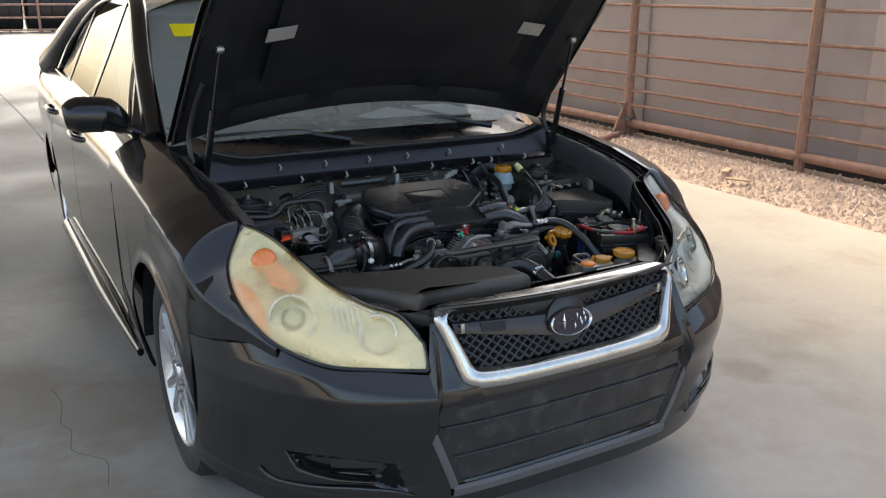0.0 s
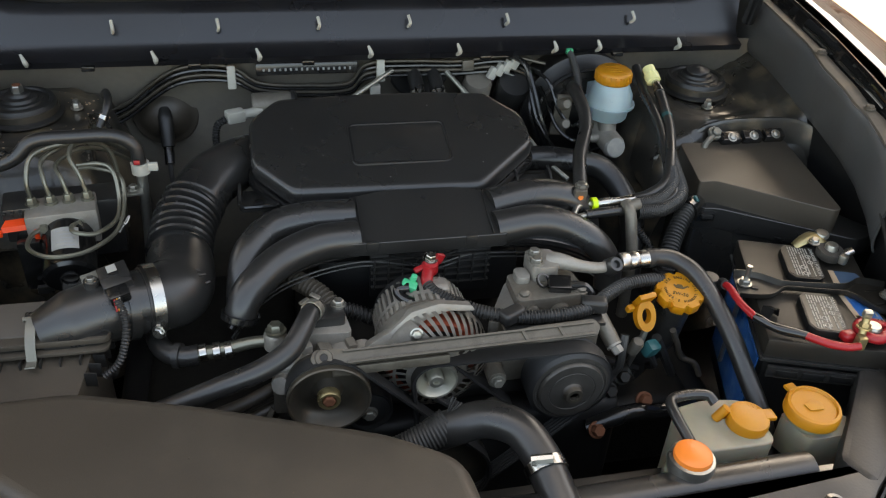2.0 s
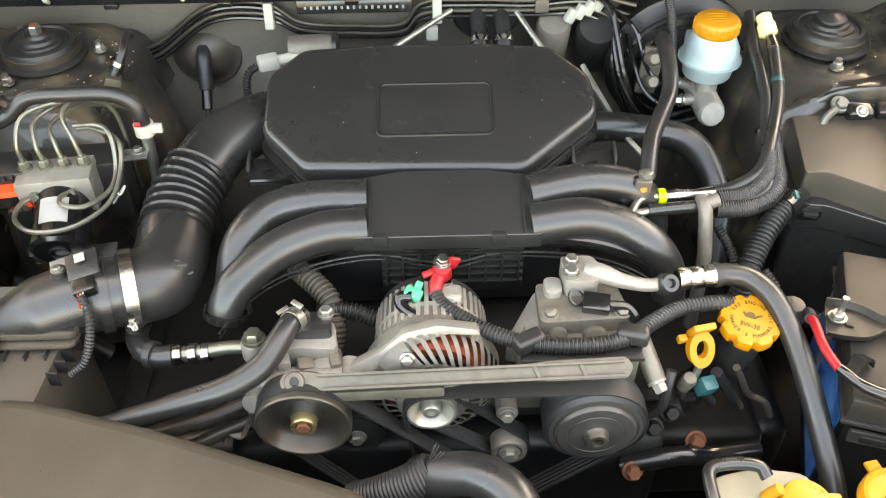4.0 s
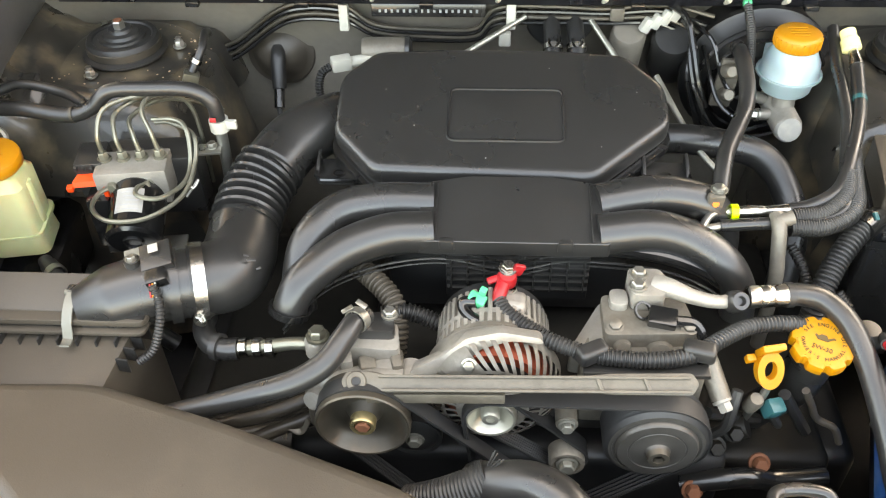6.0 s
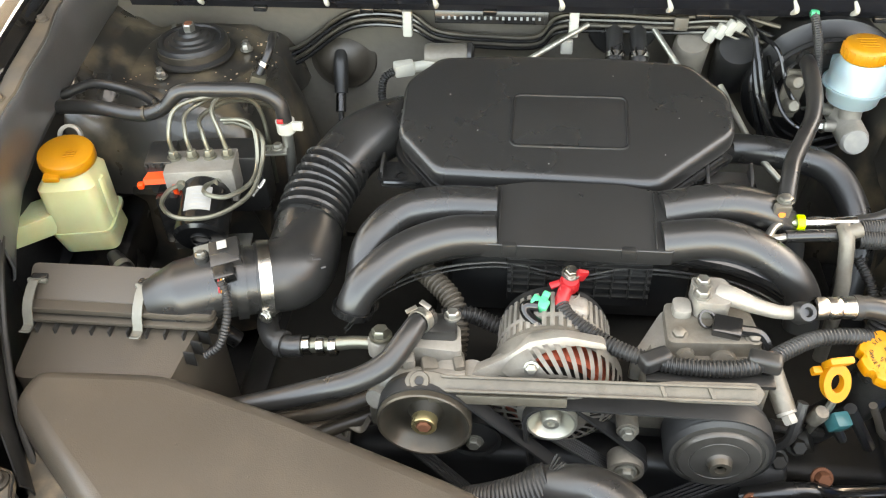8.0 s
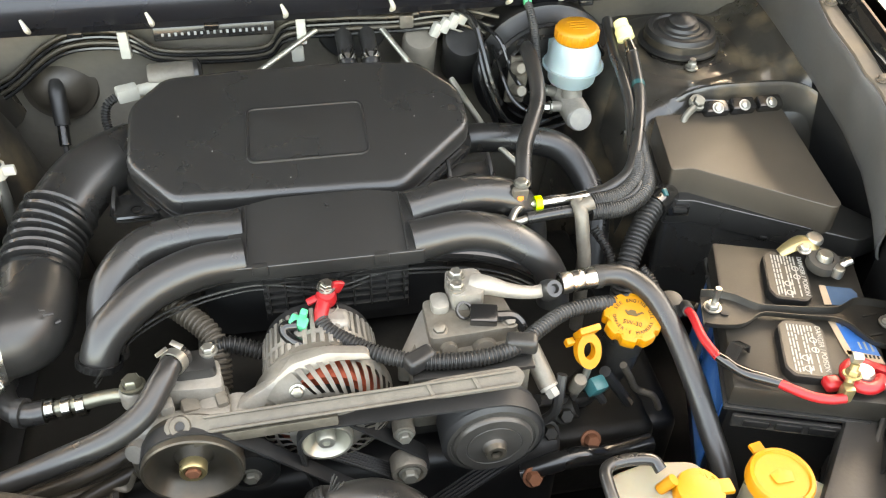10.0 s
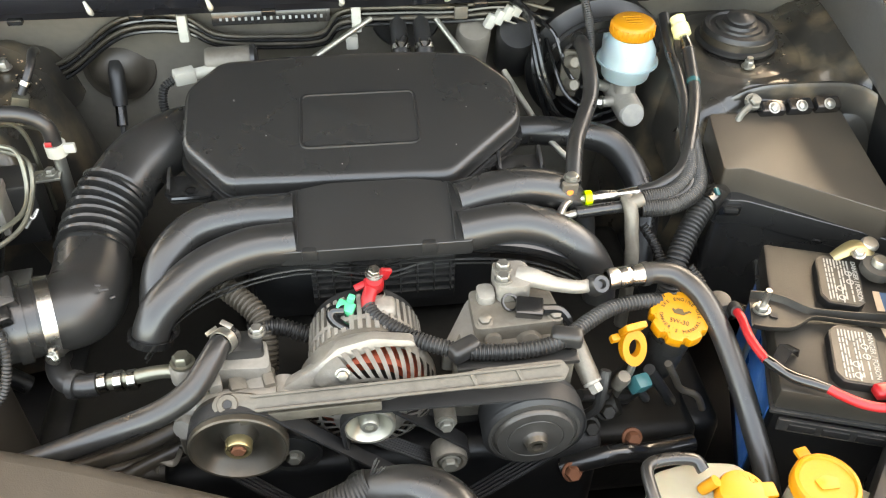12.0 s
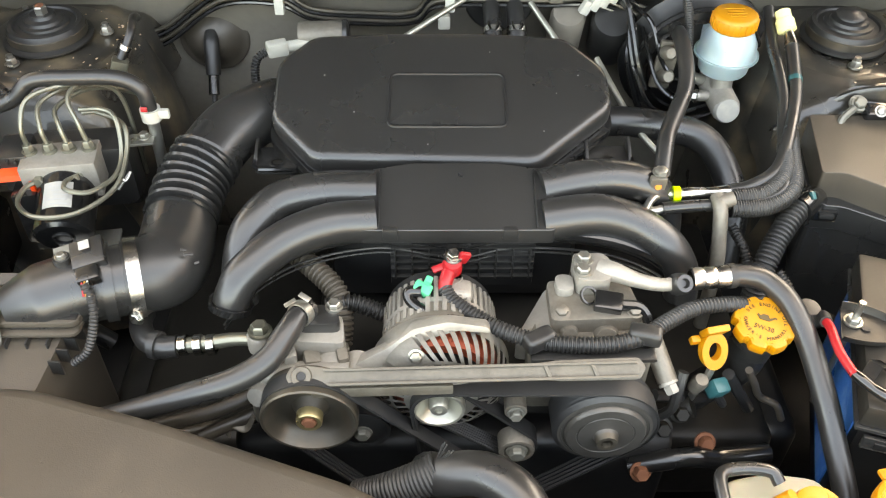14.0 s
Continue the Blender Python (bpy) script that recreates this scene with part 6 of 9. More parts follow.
def wing(s):
    """The front wing: its side up to a shoulder crease, and the top from there to the bonnet gap or the lamp."""
    over = 0.0 if s < 0 else 0.02
    ys = sorted(set([-0.655 + 1.235 * k / 110 for k in range(111)] + [-0.368, -0.3645, 0.3645, 0.368]))
    corner = [(y, x, z) for x, y, z in LAMP_LOW[3:7]]
    side_n, top_n = 20, 18
    columns = []
    for y in ys:
        wide = line_at([(-0.66, 0.722), (-0.57, 0.772), (-0.5, 0.812), (-0.44, 0.842), (-0.36, 0.87), (-0.25, 0.882), (-0.1, 0.887), (0.6, 0.886)], y)
        shoulder = line_at([(-0.66, 0.632), (-0.57, 0.664), (-0.48, 0.7), (-0.4, 0.74), (-0.34, 0.79), (-0.24, 0.838), (-0.1, 0.866), (0.1, 0.884), (0.35, 0.895), (0.6, 0.9)], y)
        if y < -0.352:
            inner = line_at([(-0.66, 0.714)] + [(a, b) for a, b, c in corner] + [(-0.352, 0.712)], y)
            top = line_at([(-0.66, 0.642)] + [(a, c) for a, b, c in corner] + [(-0.352, 0.872)], y)
        else:
            inner = line_at([(-0.352, 0.712), (-0.265, 0.713), (-0.17, 0.711), (-0.05, 0.719), (0.04, 0.724), (0.3, 0.734), (0.6, 0.737)], y)
            top = wing_top(y)
        shoulder = min(shoulder, top - 0.006)
        low = max(arch_low(y, 0.0, 0.2), 0.2) if y > -0.3646 else line_at([(-0.66, 0.6), (-0.56, 0.61), (-0.44, 0.595), (-0.365, 0.57)], y)
        low = min(low, shoulder - 0.012)
        column = []
        for k in range(side_n + 1):
            f = k / side_n
            z = low + (shoulder - low) * f
            tuck = 0.05 * max(0.0, (0.5 - z) / 0.3) ** 1.6 + 0.008 * (1 - f) ** 2
            lip = 0.016 * math.exp(-((math.hypot(y, z - 0.32) - 0.372) / 0.022) ** 2) if y > -0.3646 else 0.0
            scoop = 0.012 * math.exp(-((z - shoulder + 0.06) / 0.035) ** 2) * max(0.0, min(1.0, (0.25 - abs(y + 0.25)) / 0.15))
            column.append((s * (wide - tuck + lip - scoop) + over, y, z))
        for k in range(1, top_n + 1):
            g = k / top_n
            column.append((s * (wide + (inner - wide) * g ** 1.2) + over, y, shoulder + (top - shoulder) * (1 - (1 - g) ** 1.7)))
        columns.append(column)
    part("front_wing", sheet([[c[k] for c in columns] for k in range(side_n + top_n + 1)], 0.003), paint, car, "dusty glossy black front wing with a shoulder crease")
    liner = [[(s * (0.86 - 0.22 * k / 3), 0.37 * math.cos(a), 0.32 + 0.37 * math.sin(a)) for a in [math.pi * j / 20 for j in range(21)]] for k in range(4)]
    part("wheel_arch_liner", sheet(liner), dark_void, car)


wing(-1)
wing(1)


def body_side(s):
    def belt(y):
        return line_at([(0.58, 0.965), (2.0, 0.985), (3.2, 1.02), (4.0, 1.03)], y)

    def strip(name, y0, y1, mat, label=""):
        n = max(8, int((y1 - y0) / 0.04))
        ys = [y0 + (y1 - y0) * k / n for k in range(n + 1)]
        rows = []
        for i in range(15):
            v = i / 14
            row = []
            for y in ys:
                low = arch_low(y, 2.75, 0.27, 0.365)
                z = low + (belt(y) - low) * v
                g = (z - 0.2) / (belt(y) - 0.2)
                x = half_width(y) * line_at(SECTION[:-1] + [(1.0, 0.78)], g) / 0.885
                crease = 0.008 * math.exp(-((z - 0.80) / 0.02) ** 2)
                row.append((s * (x + crease), y, z))
            rows.append(row)
        return part(name, sheet(rows, 0.003), mat, car, label)

    doors = [strip("front_door", 0.585, 1.62, paint, "glossy black front door with chrome trim"), strip("rear_door", 1.628, 2.52, paint, "glossy black rear door")]
    strip("rear_quarter", 2.528, 3.95, paint)
    part("sill", tube([(s * 0.868, 0.44, 0.235), (s * 0.878, 1.2, 0.24), (s * 0.878, 2.3, 0.25)], [0.012, 0.034, 0.034], 6, 12, flat=1.3), paint, car, "shiny black side sill")
    for y0, y1, d in ((0.62, 1.6, 0), (1.64, 2.9, 1)):
        part("belt_trim", tube([(s * 0.787, y0 + (y1 - y0) * k / 8, belt(y0 + (y1 - y0) * k / 8) + 0.008) for k in range(9)], 0.009, 3, 8), chrome, doors[d], "bright chrome window trim")
    for d, y in ((0, 1.45), (1, 2.38)):
        h = part("door_handle", tube([(s * 0.872, y - 0.1, 0.855), (s * 0.9, y - 0.07, 0.862), (s * 0.905, y, 0.864), (s * 0.9, y + 0.07, 0.866), (s * 0.872, y + 0.1, 0.866)], 0.014, 6, 10), paint, doors[d])
    # window glass leaning in to the roof
    def glasspane(name, corners):
        (a, b, c, d) = corners
        rows = [[mix3(mix3(a, b, u / 6), mix3(d, c, u / 6), v / 4) for u in range(7)] for v in range(5)]
        g = part(name, sheet(rows), glass, car, "reflecting side window glass")
        g.visible_shadow = False

    def green(y, z):
        return s * (0.79 - 0.43 * (z - 0.98))

    glasspane("front_window", [(green(0, 0.975), 0.66, 0.975), (green(0, 0.985), 1.58, 0.985), (green(0, 1.4), 1.52, 1.4), (green(0, 1.36), 1.12, 1.36)])
    glasspane("rear_window", [(green(0, 0.985), 1.66, 0.985), (green(0, 1.01), 2.75, 1.01), (green(0, 1.3), 2.5, 1.3), (green(0, 1.4), 1.6, 1.4)])
    part("b_pillar", sheet([[(green(0, z) + s * 0.004, y - 0.035, z), (green(0, z) + s * 0.004, y + 0.035, z)] for y, z in ((1.62, 0.98), (1.58, 1.2), (1.555, 1.41))], 0.01), gloss_plastic, car)
    part("quarter_post", sheet([[(green(0, z) + s * 0.004, y - 0.02, z), (green(0, z) + s * 0.004, y + 0.02, z)] for y, z in ((2.4, 1.0), (2.36, 1.2), (2.3, 1.36))], 0.01), gloss_plastic, car)
    part("a_pillar", tube([(s * 0.735, 0.52, 0.97), (s * 0.69, 0.85, 1.19), (s * 0.63, 1.18, 1.4), (s * 0.6, 1.5, 1.455)], [0.04, 0.036, 0.034, 0.035], 6, 12), paint, car)
    part("c_pillar", tube([(s * 0.6, 2.2, 1.44), (s * 0.64, 2.65, 1.33), (s * 0.72, 3.05, 1.12), (s * 0.76, 3.3, 1.02)], [0.04, 0.06, 0.09, 0.09], 6, 12), paint, car)
    trim = [(0.64, 0.99), (0.85, 1.12), (1.12, 1.38), (1.35, 1.425), (1.7, 1.43), (2.1, 1.405), (2.45, 1.33), (2.75, 1.18), (2.85, 1.03)]
    part("window_trim", tube([(green(0, z) + s * 0.012, y, z) for y, z in trim], 0.008, 6, 8), chrome, car, "chrome strip round the side windows")
    return doors


body_side(-1)
body_side(1)
part("roof", sheet([[(x, y, 1.475 + 0.015 * math.sin(math.pi * (y - 1.2) / 1.3) - 0.09 * (abs(x) / 0.6) ** 3) for x in [-0.6 + 0.1 * k for k in range(13)]] for y in (1.15, 1.3, 1.6, 1.9, 2.2, 2.45)], 0.004), paint, car)
rear = part("rear_glass", sheet([[(x, y, z - 0.04 * (x / 0.6) ** 2) for x in (-0.6, -0.3, 0, 0.3, 0.6)] for y, z in ((2.42, 1.46), (2.8, 1.3), (3.15, 1.1))]), glass, car)
rear.visible_shadow = False
part("boot_lid", sheet([[(x, y, z) for x in (-0.78, -0.4, 0, 0.4, 0.78)] for y, z in ((3.1, 1.07), (3.5, 1.07), (3.85, 1.04), (3.9, 0.85), (3.92, 0.4), (3.85, 0.25))], 0.004), paint, car)
part("parcel_shelf", box((1.3, 0.7, 0.06), (0, 2.79, 1.07), round_by=0.01), cream, car)
part("underbody", box((1.5, 3.3, 0.06), (0, 2.1, 0.24), round_by=0.02), dark_void, car)
part("cabin_floor", box((1.5, 2.6, 0.05), (0, 1.9, 0.45), round_by=0.02), dark_void, car)
# windscreen and dashboard
wind = part("windscreen", sheet([[((0.72 - 0.1 * v / 6) * u / 8, 0.4 + 0.8 * v / 6 - 0.07 * (1 - (u / 8) ** 2) * (1 - v / 9), 0.985 + 0.445 * v / 6 - 0.02 * (abs(u) / 8) ** 2) for u in range(-8, 9)] for v in range(7)]), dusty_hazed_glass, car, "tinted windscreen with dust and a painted-in bright haze")
wind.visible_shadow = False
part("dashboard", prism([(-0.7, 0.42), (0.7, 0.42), (0.68, 0.95), (-0.68, 0.95)], 0.75, lambda x, y: 0.93 + 0.05 * (y - 0.42), 0.02), plastic, car)
part("bulkhead", box((1.5, 0.02, 0.6), (0, 0.43, 0.6), round_by=0.004), dark_void, car)
for s in (-0.38, 0.38):
    seat = part("seat", box((0.5, 0.16, 0.62), (s, 1.75, 0.85), (-12, 0, 0), 0.06, 4), cream, car, "tan cloth front seat")
    part("headrest", box((0.28, 0.1, 0.18), (s, 1.84, 1.26), (-8, 0, 0), 0.04, 4), cream, seat)
part("steering_wheel", lathe([(0.175 + 0.015 * math.cos(a), 0.015 * math.sin(a)) for a in [2 * math.pi * k / 8 for k in range(9)]], (0.36, 1.15, 1.0), (0, -0.9, 0.45), 28), rubber, car)
for s in (-1, 1):
    m = part("mirror", tube([(s * 0.8, 0.68, 1.0), (s * 0.86, 0.7, 1.04), (s * 0.95, 0.72, 1.045), (s * 0.99, 0.73, 1.04)], [0.035, 0.068, 0.07, 0.05], 8, 16, flat=0.92), gloss_plastic, car, "glossy black door mirror")
    part("mirror_glass", box((0.15, 0.006, 0.1), (s * 0.9, 0.785, 1.04), (0, 0, 0), 0.02), chrome, m)
    part("mirror_foot", tube([(s * 0.73, 0.66, 0.975), (s * 0.77, 0.68, 0.985), (s * 0.82, 0.7, 1.0)], [0.04, 0.03, 0.03], 6, 12, flat=0.7), gloss_plastic, m)
# loose sheets on the dashboard and a sticker at the top of the screen
for pts in ([(0.11, 0.72), (0.2, 0.6), (0.44, 0.66), (0.32, 0.86)], [(0.43, 0.86), (0.5, 0.62), (0.68, 0.62), (0.6, 0.86)]):
    tagged(link("paper_sheet", prism(pts, lambda x, y: 0.957 + 0.05 * (y - 0.42), lambda x, y: 0.959 + 0.05 * (y - 0.42)), paper), "white paper sheet lying on the dashboard", "paper", "papers on the dashboard")
m = Matrix.Translation((-0.49, 0.99, 1.312)) @ pose(0, 0, 0, 29, 0, 0)
tagged(link("windscreen_sticker", prism(rounded([(-0.055, -0.04), (0.055, -0.04), (0.055, 0.05), (-0.055, 0.05)], 0.006), -0.001, 0.001, m=m), yellow_paper), "bright yellow sticker inside the windscreen", "sticker")


def wheel(s, y, turn=0.0):
    c = Vector((s * 0.84, y, 0.325))
    axis = (s, 0, 0)
    w = part("wheel", lathe([(0.2, -0.2), (0.215, -0.19), (0.208, -0.1), (0.2, -0.03)], c, axis, 40), wheel_mat, car)
    part("tyre", lathe([(0.222, -0.2), (0.26, -0.215), (0.3, -0.212), (0.32, -0.2), (0.327, -0.17), (0.328, -0.06), (0.322, -0.02), (0.305, 0.0), (0.265, 0.006), (0.235, -0.002), (0.224, -0.012)], c, axis, 56), tyre_mat, w, "dusty black tyre")
    part("rim", lathe([(0.2, -0.03), (0.216, -0.008), (0.226, -0.002), (0.23, -0.006), (0.226, -0.014)], c, axis, 56), wheel_mat, w)
    part("hub", lathe([(0, 0.0), (0.03, -0.002), (0.036, -0.008), (0.06, -0.02), (0.062, -0.06)], c, axis, 24), wheel_mat, w)
    part("brake_disc", lathe([(0, -0.1), (0.15, -0.1), (0.15, -0.11)], c, axis, 32), alloy_dirty, w)
    base = Matrix.Translation(c) @ Matrix.Rotation(radians(90 * s), 4, "Y")
    for k in range(10):
        a = radians(36 * k + turn + (6 if k % 2 else -6))
        b = prism([(0.03, -0.02), (0.03, 0.02), (0.2, 0.013), (0.218, 0.015), (0.218, -0.015), (0.2, -0.013)], -0.035, lambda x, yy: -0.012 + 0.006 * (x / 0.2), 0.006, 2)
        bmesh.ops.transform(b, matrix=base @ Matrix.Rotation(a, 4, "Z"), verts=b.verts[:])
        part("spoke", b, wheel_mat, w)
    for k in range(5):
        a = radians(72 * k + turn + 36)
        p = base @ Vector((0.05 * math.cos(a), 0.05 * math.sin(a), -0.012))
        part("lug_nut", hexnut(p, axis, 0.009, 0.012), steel, w)


for s in (-1, 1):
    wheel(s, 0.0, 8)
    wheel(s, 2.75, 25)

# ---- open bonnet ----
HINGE, SLOPE = Vector((0, 0.34, 0.985)), radians(46)


def bonnet_at(x, d, h=0.0):
    """A place on the open bonnet: d along it from its rear edge, h out of its inner side."""
    edge = 0.1 * (1 - (x / 0.72) ** 2) * (1 - 0.45 * d)
    along = d
    z = HINGE.z + edge + along * math.sin(SLOPE) - h * math.cos(SLOPE)
    y = HINGE.y - along * math.cos(SLOPE) - h * math.sin(SLOPE)
    return (x, y, z)


def bonnet_half(d):
    return line_at([(0.0, 0.735), (0.6, 0.7), (0.9, 0.64), (1.08, 0.45), (1.13, 0.38)], d)


rows = []
for k in range(15):
    d = 1.13 * k / 14
    w = bonnet_half(d)
    rows.append([bonnet_at(w * i / 10, d, -0.01 - 0.02 * (1 - (i / 10) ** 2)) for i in range(-10, 11)])
bonnet = part("bonnet", sheet(rows, 0.003), paint, car, "raised black bonnet with dark inner side")
rows = []
for k in range(33):
    d = 0.02 + 1.09 * k / 32
    w = bonnet_half(d) - 0.004
    row = []
    for i in range(-24, 25):
        x = w * i / 24
        r = abs(x) / w
        h = 0.022 if r > 0.93 or d < 0.07 or d > 1.04 else 0.0
        if 0.07 <= d <= 1.04 and r <= 0.93:
            h = 0.03 * (0.78 < r <= 0.93) + 0.012 * (abs(r - 0.3) < 0.06) + 0.014 * (0.12 < d < 0.2)
        row.append(bonnet_at(x, d, h))
    rows.append(row)
part("inner_panel", sheet(rows), insulation, bonnet)
for s in (-1, 1):
    rim = [bonnet_at(s * (bonnet_half(d) - 0.012), d, 0.02) for d in (0.03, 0.25, 0.5, 0.75, 0.95)]
    part("edge_bead", tube(rim, 0.008, 6, 8), gloss_plastic, bonnet)
    x = s * 0.45
    lab = part("grey_patch", sheet([[bonnet_at(x - 0.045, d, 0.038), bonnet_at(x + 0.045, d, 0.038)] for d in (0.445, 0.5)], 0.002), label_grey if s < 0 else label_white, bonnet, "pale grey rectangular patch")
part("liner_mat", sheet([[bonnet_at(0.46 * i / 8, d, 0.03 if i not in (-8, 8) else 0.014) for i in range(-8, 9)] for d in (0.22, 0.24, 0.5, 0.8, 0.95, 0.97)], 0.004), insulation, bonnet, "black felt sound liner")
for s in (-1, 1):
    top, foot = Vector((s * 0.635, -0.01, 1.305)), Vector((s * 0.668, 0.13, 0.905))
    g = part("gas_strut", rod(foot, foot.lerp(top, 0.55), 0.011, 14), gloss_plastic, car, "black gas-filled bonnet strut")
    part("piston_rod", rod(foot.lerp(top, 0.55), top, 0.005, 10), gloss_plastic, g)
    part("ball_joint", lathe([(0, 0.014), (0.011, 0.01), (0.014, 0), (0.011, -0.01), (0, -0.014)], top, (1, 0, 0), 14), steel, g)
    part("hinge_arm", tube([(s * 0.69, 0.2, 0.94), (s * 0.69, 0.22, 1.02), (s * 0.68, 0.16, 1.12), (s * 0.67, 0.08, 1.2)], 0.009, 6, 8, flat=0.4), rubber, car)

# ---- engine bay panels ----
# floor coloured near-black so the bay's depth reads as shade
part("bay_floor", prism([(-0.5, -0.7), (0.5, -0.7), (0.64, -0.52), (0.75, 0.25), (-0.75, 0.25), (-0.64, -0.52)], 0.3, 0.34, 0.01), dark_void, car, "grimy floor of the engine bay with deep shade put into its colour")
part("firewall", sheet([[(x, 0.205 + 0.01 * math.sin(9 * x), z) for x in [-0.72 + 0.08 * k for k in range(19)]] for z in (0.35, 0.5, 0.62, 0.7, 0.74)] + [[(x, 0.185, 0.79) for x in [-0.72 + 0.08 * k for k in range(19)]], [(x, 0.165, 0.845) for x in [-0.72 + 0.08 * k for k in range(19)]], [(x, 0.16, 0.862) for x in [-0.72 + 0.08 * k for k in range(19)]]], 0.004), firewall_mat, car, "dusty grey-brown firewall panel")


def rail_top(y):
    return line_at([(-0.62, 0.66), (-0.5, 0.72), (-0.42, 0.79), (-0.36, 0.852), (-0.31, 0.872), (-0.265, 0.884), (-0.215, 0.895), (-0.165, 0.907), (-0.1, 0.915), (-0.04, 0.922), (0.1, 0.935), (0.3, 0.952)], y)


def inner_wing(s):
    """The wing's inner side: the folded wing edge, a dusty flange below it, the upright wall, and the strut tower."""
    ys = [-0.36 + 0.64 * k / 40 for k in range(41)]

    def flange_in(y):
        return line_at([(-0.36, 0.655), (-0.31, 0.661), (-0.262, 0.668), (-0.225, 0.673), (-0.2, 0.668), (-0.1, 0.672), (-0.03, 0.687), (0.3, 0.7)], y)

    def flange_out(y):
        return line_at([(-0.36, 0.684), (-0.31, 0.69), (-0.24, 0.696), (-0.222, 0.694), (-0.205, 0.69), (-0.1, 0.697), (0.0, 0.705), (0.3, 0.716)], y)

    def edge(y):
        return line_at([(-0.36, 0.708), (-0.265, 0.711), (-0.17, 0.708), (-0.05, 0.717), (0.04, 0.722), (0.3, 0.732)], y)

    fold = [[(s * (edge(y) - dx), y, rail_top(y) + dz) for y in ys] for dx, dz in ((-0.004, 0.02), (0.002, 0.022), (0.006, 0.018), (0.007, 0.004), (0.012, -0.004))]
    p = part("wing_fold", sheet(fold, 0.0015), paint, car, "glossy folded inner edge of the wing")
    part("wing_channel", sheet([[(s * (edge(y) - 0.012 + (flange_out(y) - edge(y) + 0.012) * f), y, rail_top(y) + dz) for y in ys] for f, dz in ((0.0, -0.004), (0.5, -0.009), (1.0, -0.003))], 0.0015), bay_paint, p)
    part("wing_flange", sheet([[(s * (flange_out(y) + (flange_in(y) - flange_out(y)) * f), y, rail_top(y) + dz) for y in ys] for f, dz in ((-0.06, -0.006), (0.0, 0.0), (0.5, 0.0015), (0.94, 0.0), (1.0, -0.003))], 0.002), dust_ridge, p, "flange under the wing edge, coated in tan dust")
    for y in (-0.215, -0.06, 0.16):
        bolt = part("wing_bolt", hexnut((s * ((flange_in(y) + flange_out(y)) / 2 + 0.002), y, rail_top(y) + 0.001), (0, 0, 1), 0.0065, 0.006), dust_ridge, p)
    wall = []
    for f, drop, dx in ((0.0, 0.0, 0.0), (0.03, 0.0, 0.002), (0.12, 0.0, 0.004), (0.5, 0.0, 0.0), (0.85, 0.0, -0.002), (1.0, 0.0, -0.008), (1.0, 0.012, -0.02)):
        row = []
        for y in ys:
            low = line_at([(-0.36, 0.745), (-0.316, 0.768), (-0.25, 0.787), (-0.18, 0.803), (-0.09, 0.816), (0.0, 0.823), (0.17, 0.84), (0.3, 0.845)], y)
            foot = line_at([(-0.36, 0.642), (-0.316, 0.655), (-0.25, 0.672), (-0.18, 0.68), (-0.09, 0.687), (0.0, 0.692), (0.17, 0.7), (0.3, 0.705)], y)
            dent = 0.004 * math.sin(14 * y + 1.0) * math.sin(math.pi * f)
            z = rail_top(y) - 0.003 + (low - rail_top(y)) * f - drop
            row.append((s * (flange_in(y) + (foot - flange_in(y)) * f - dx - dent), y, z))
        wall.append(row)
    part("inner_wing", sheet(wall, 0.003), wing_liner, car, "satin blue-black inner wing wall with a film of dust")
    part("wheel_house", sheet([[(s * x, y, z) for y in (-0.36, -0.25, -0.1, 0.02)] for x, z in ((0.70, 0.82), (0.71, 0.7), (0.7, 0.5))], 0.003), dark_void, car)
    # strut tower
    x, y = 0.557 * s, 0.07
    prof = [(0.0, 0.8), (0.085, 0.8015), (0.1, 0.8), (0.112, 0.792), (0.125, 0.775), (0.15, 0.7), (0.17, 0.6), (0.19, 0.4)]
    part("strut_tower", lathe([(r, z) for r, z in prof], (x, y, 0), (0, 0, 1), 40), tower_mat, car, "black strut tower with flaking dust")
    shelf = []
    for k in range(43):
        yy = -0.115 + 0.34 * k / 42
        row = []
        for q in range(35):
            w = 0.425 + 0.29 * q / 34
            r = math.hypot(w - 0.557, yy - 0.07)
            z = 0.8 - 0.03 * max(0.0, min(1.0, (r - 0.1) / 0.07)) ** 1.5
            front = max(0.0, min(1.0, (-0.06 - yy) / 0.055))
            side = max(0.0, min(1.0, (0.455 - w) / 0.03))
            z -= 0.09 * front ** 1.6 + 0.08 * side ** 1.5
            z += 0.004 * math.exp(-((r - 0.122) / 0.006) ** 2) + 0.006 * math.exp(-((w - 0.665 - 0.1 * (yy - 0.05)) / 0.01) ** 2) * (yy > -0.05)
            z += 0.005 * math.exp(-((yy + 0.045 - 0.25 * (w - 0.56)) / 0.009) ** 2) - 0.004 * math.exp(-((w - 0.48) / 0.008) ** 2) * (yy > 0.02)
            rise = max(0.0, min(1.0, (w - 0.63) / 0.075))
            z += 0.062 * rise * rise * (1 - front)
            row.append((s * w, yy, z))
        shelf.append(row)
    part("tower_shelf", sheet(shelf, 0.002), tower_mat, car, "pressed black strut tower panel with patches of dust")
    front = [(-0.62, 0.52, 0.735), (-0.55, 0.575, 0.765), (-0.47, 0.62, 0.795), (-0.41, 0.642, 0.83), (-0.36, 0.66, 0.848)]
    part("wing_apron", sheet([[(s * (w - dx), y + dy, z - dz) for y, w, z in front] for dx, dy, dz in ((0.0, 0.0, 0.01), (0.004, 0.004, 0.02), (0.005, 0.006, 0.06), (0.002, 0.008, 0.12), (0.0, 0.01, 0.3))], 0.002), battery_case, car, "black sheet-metal apron behind the headlamp")
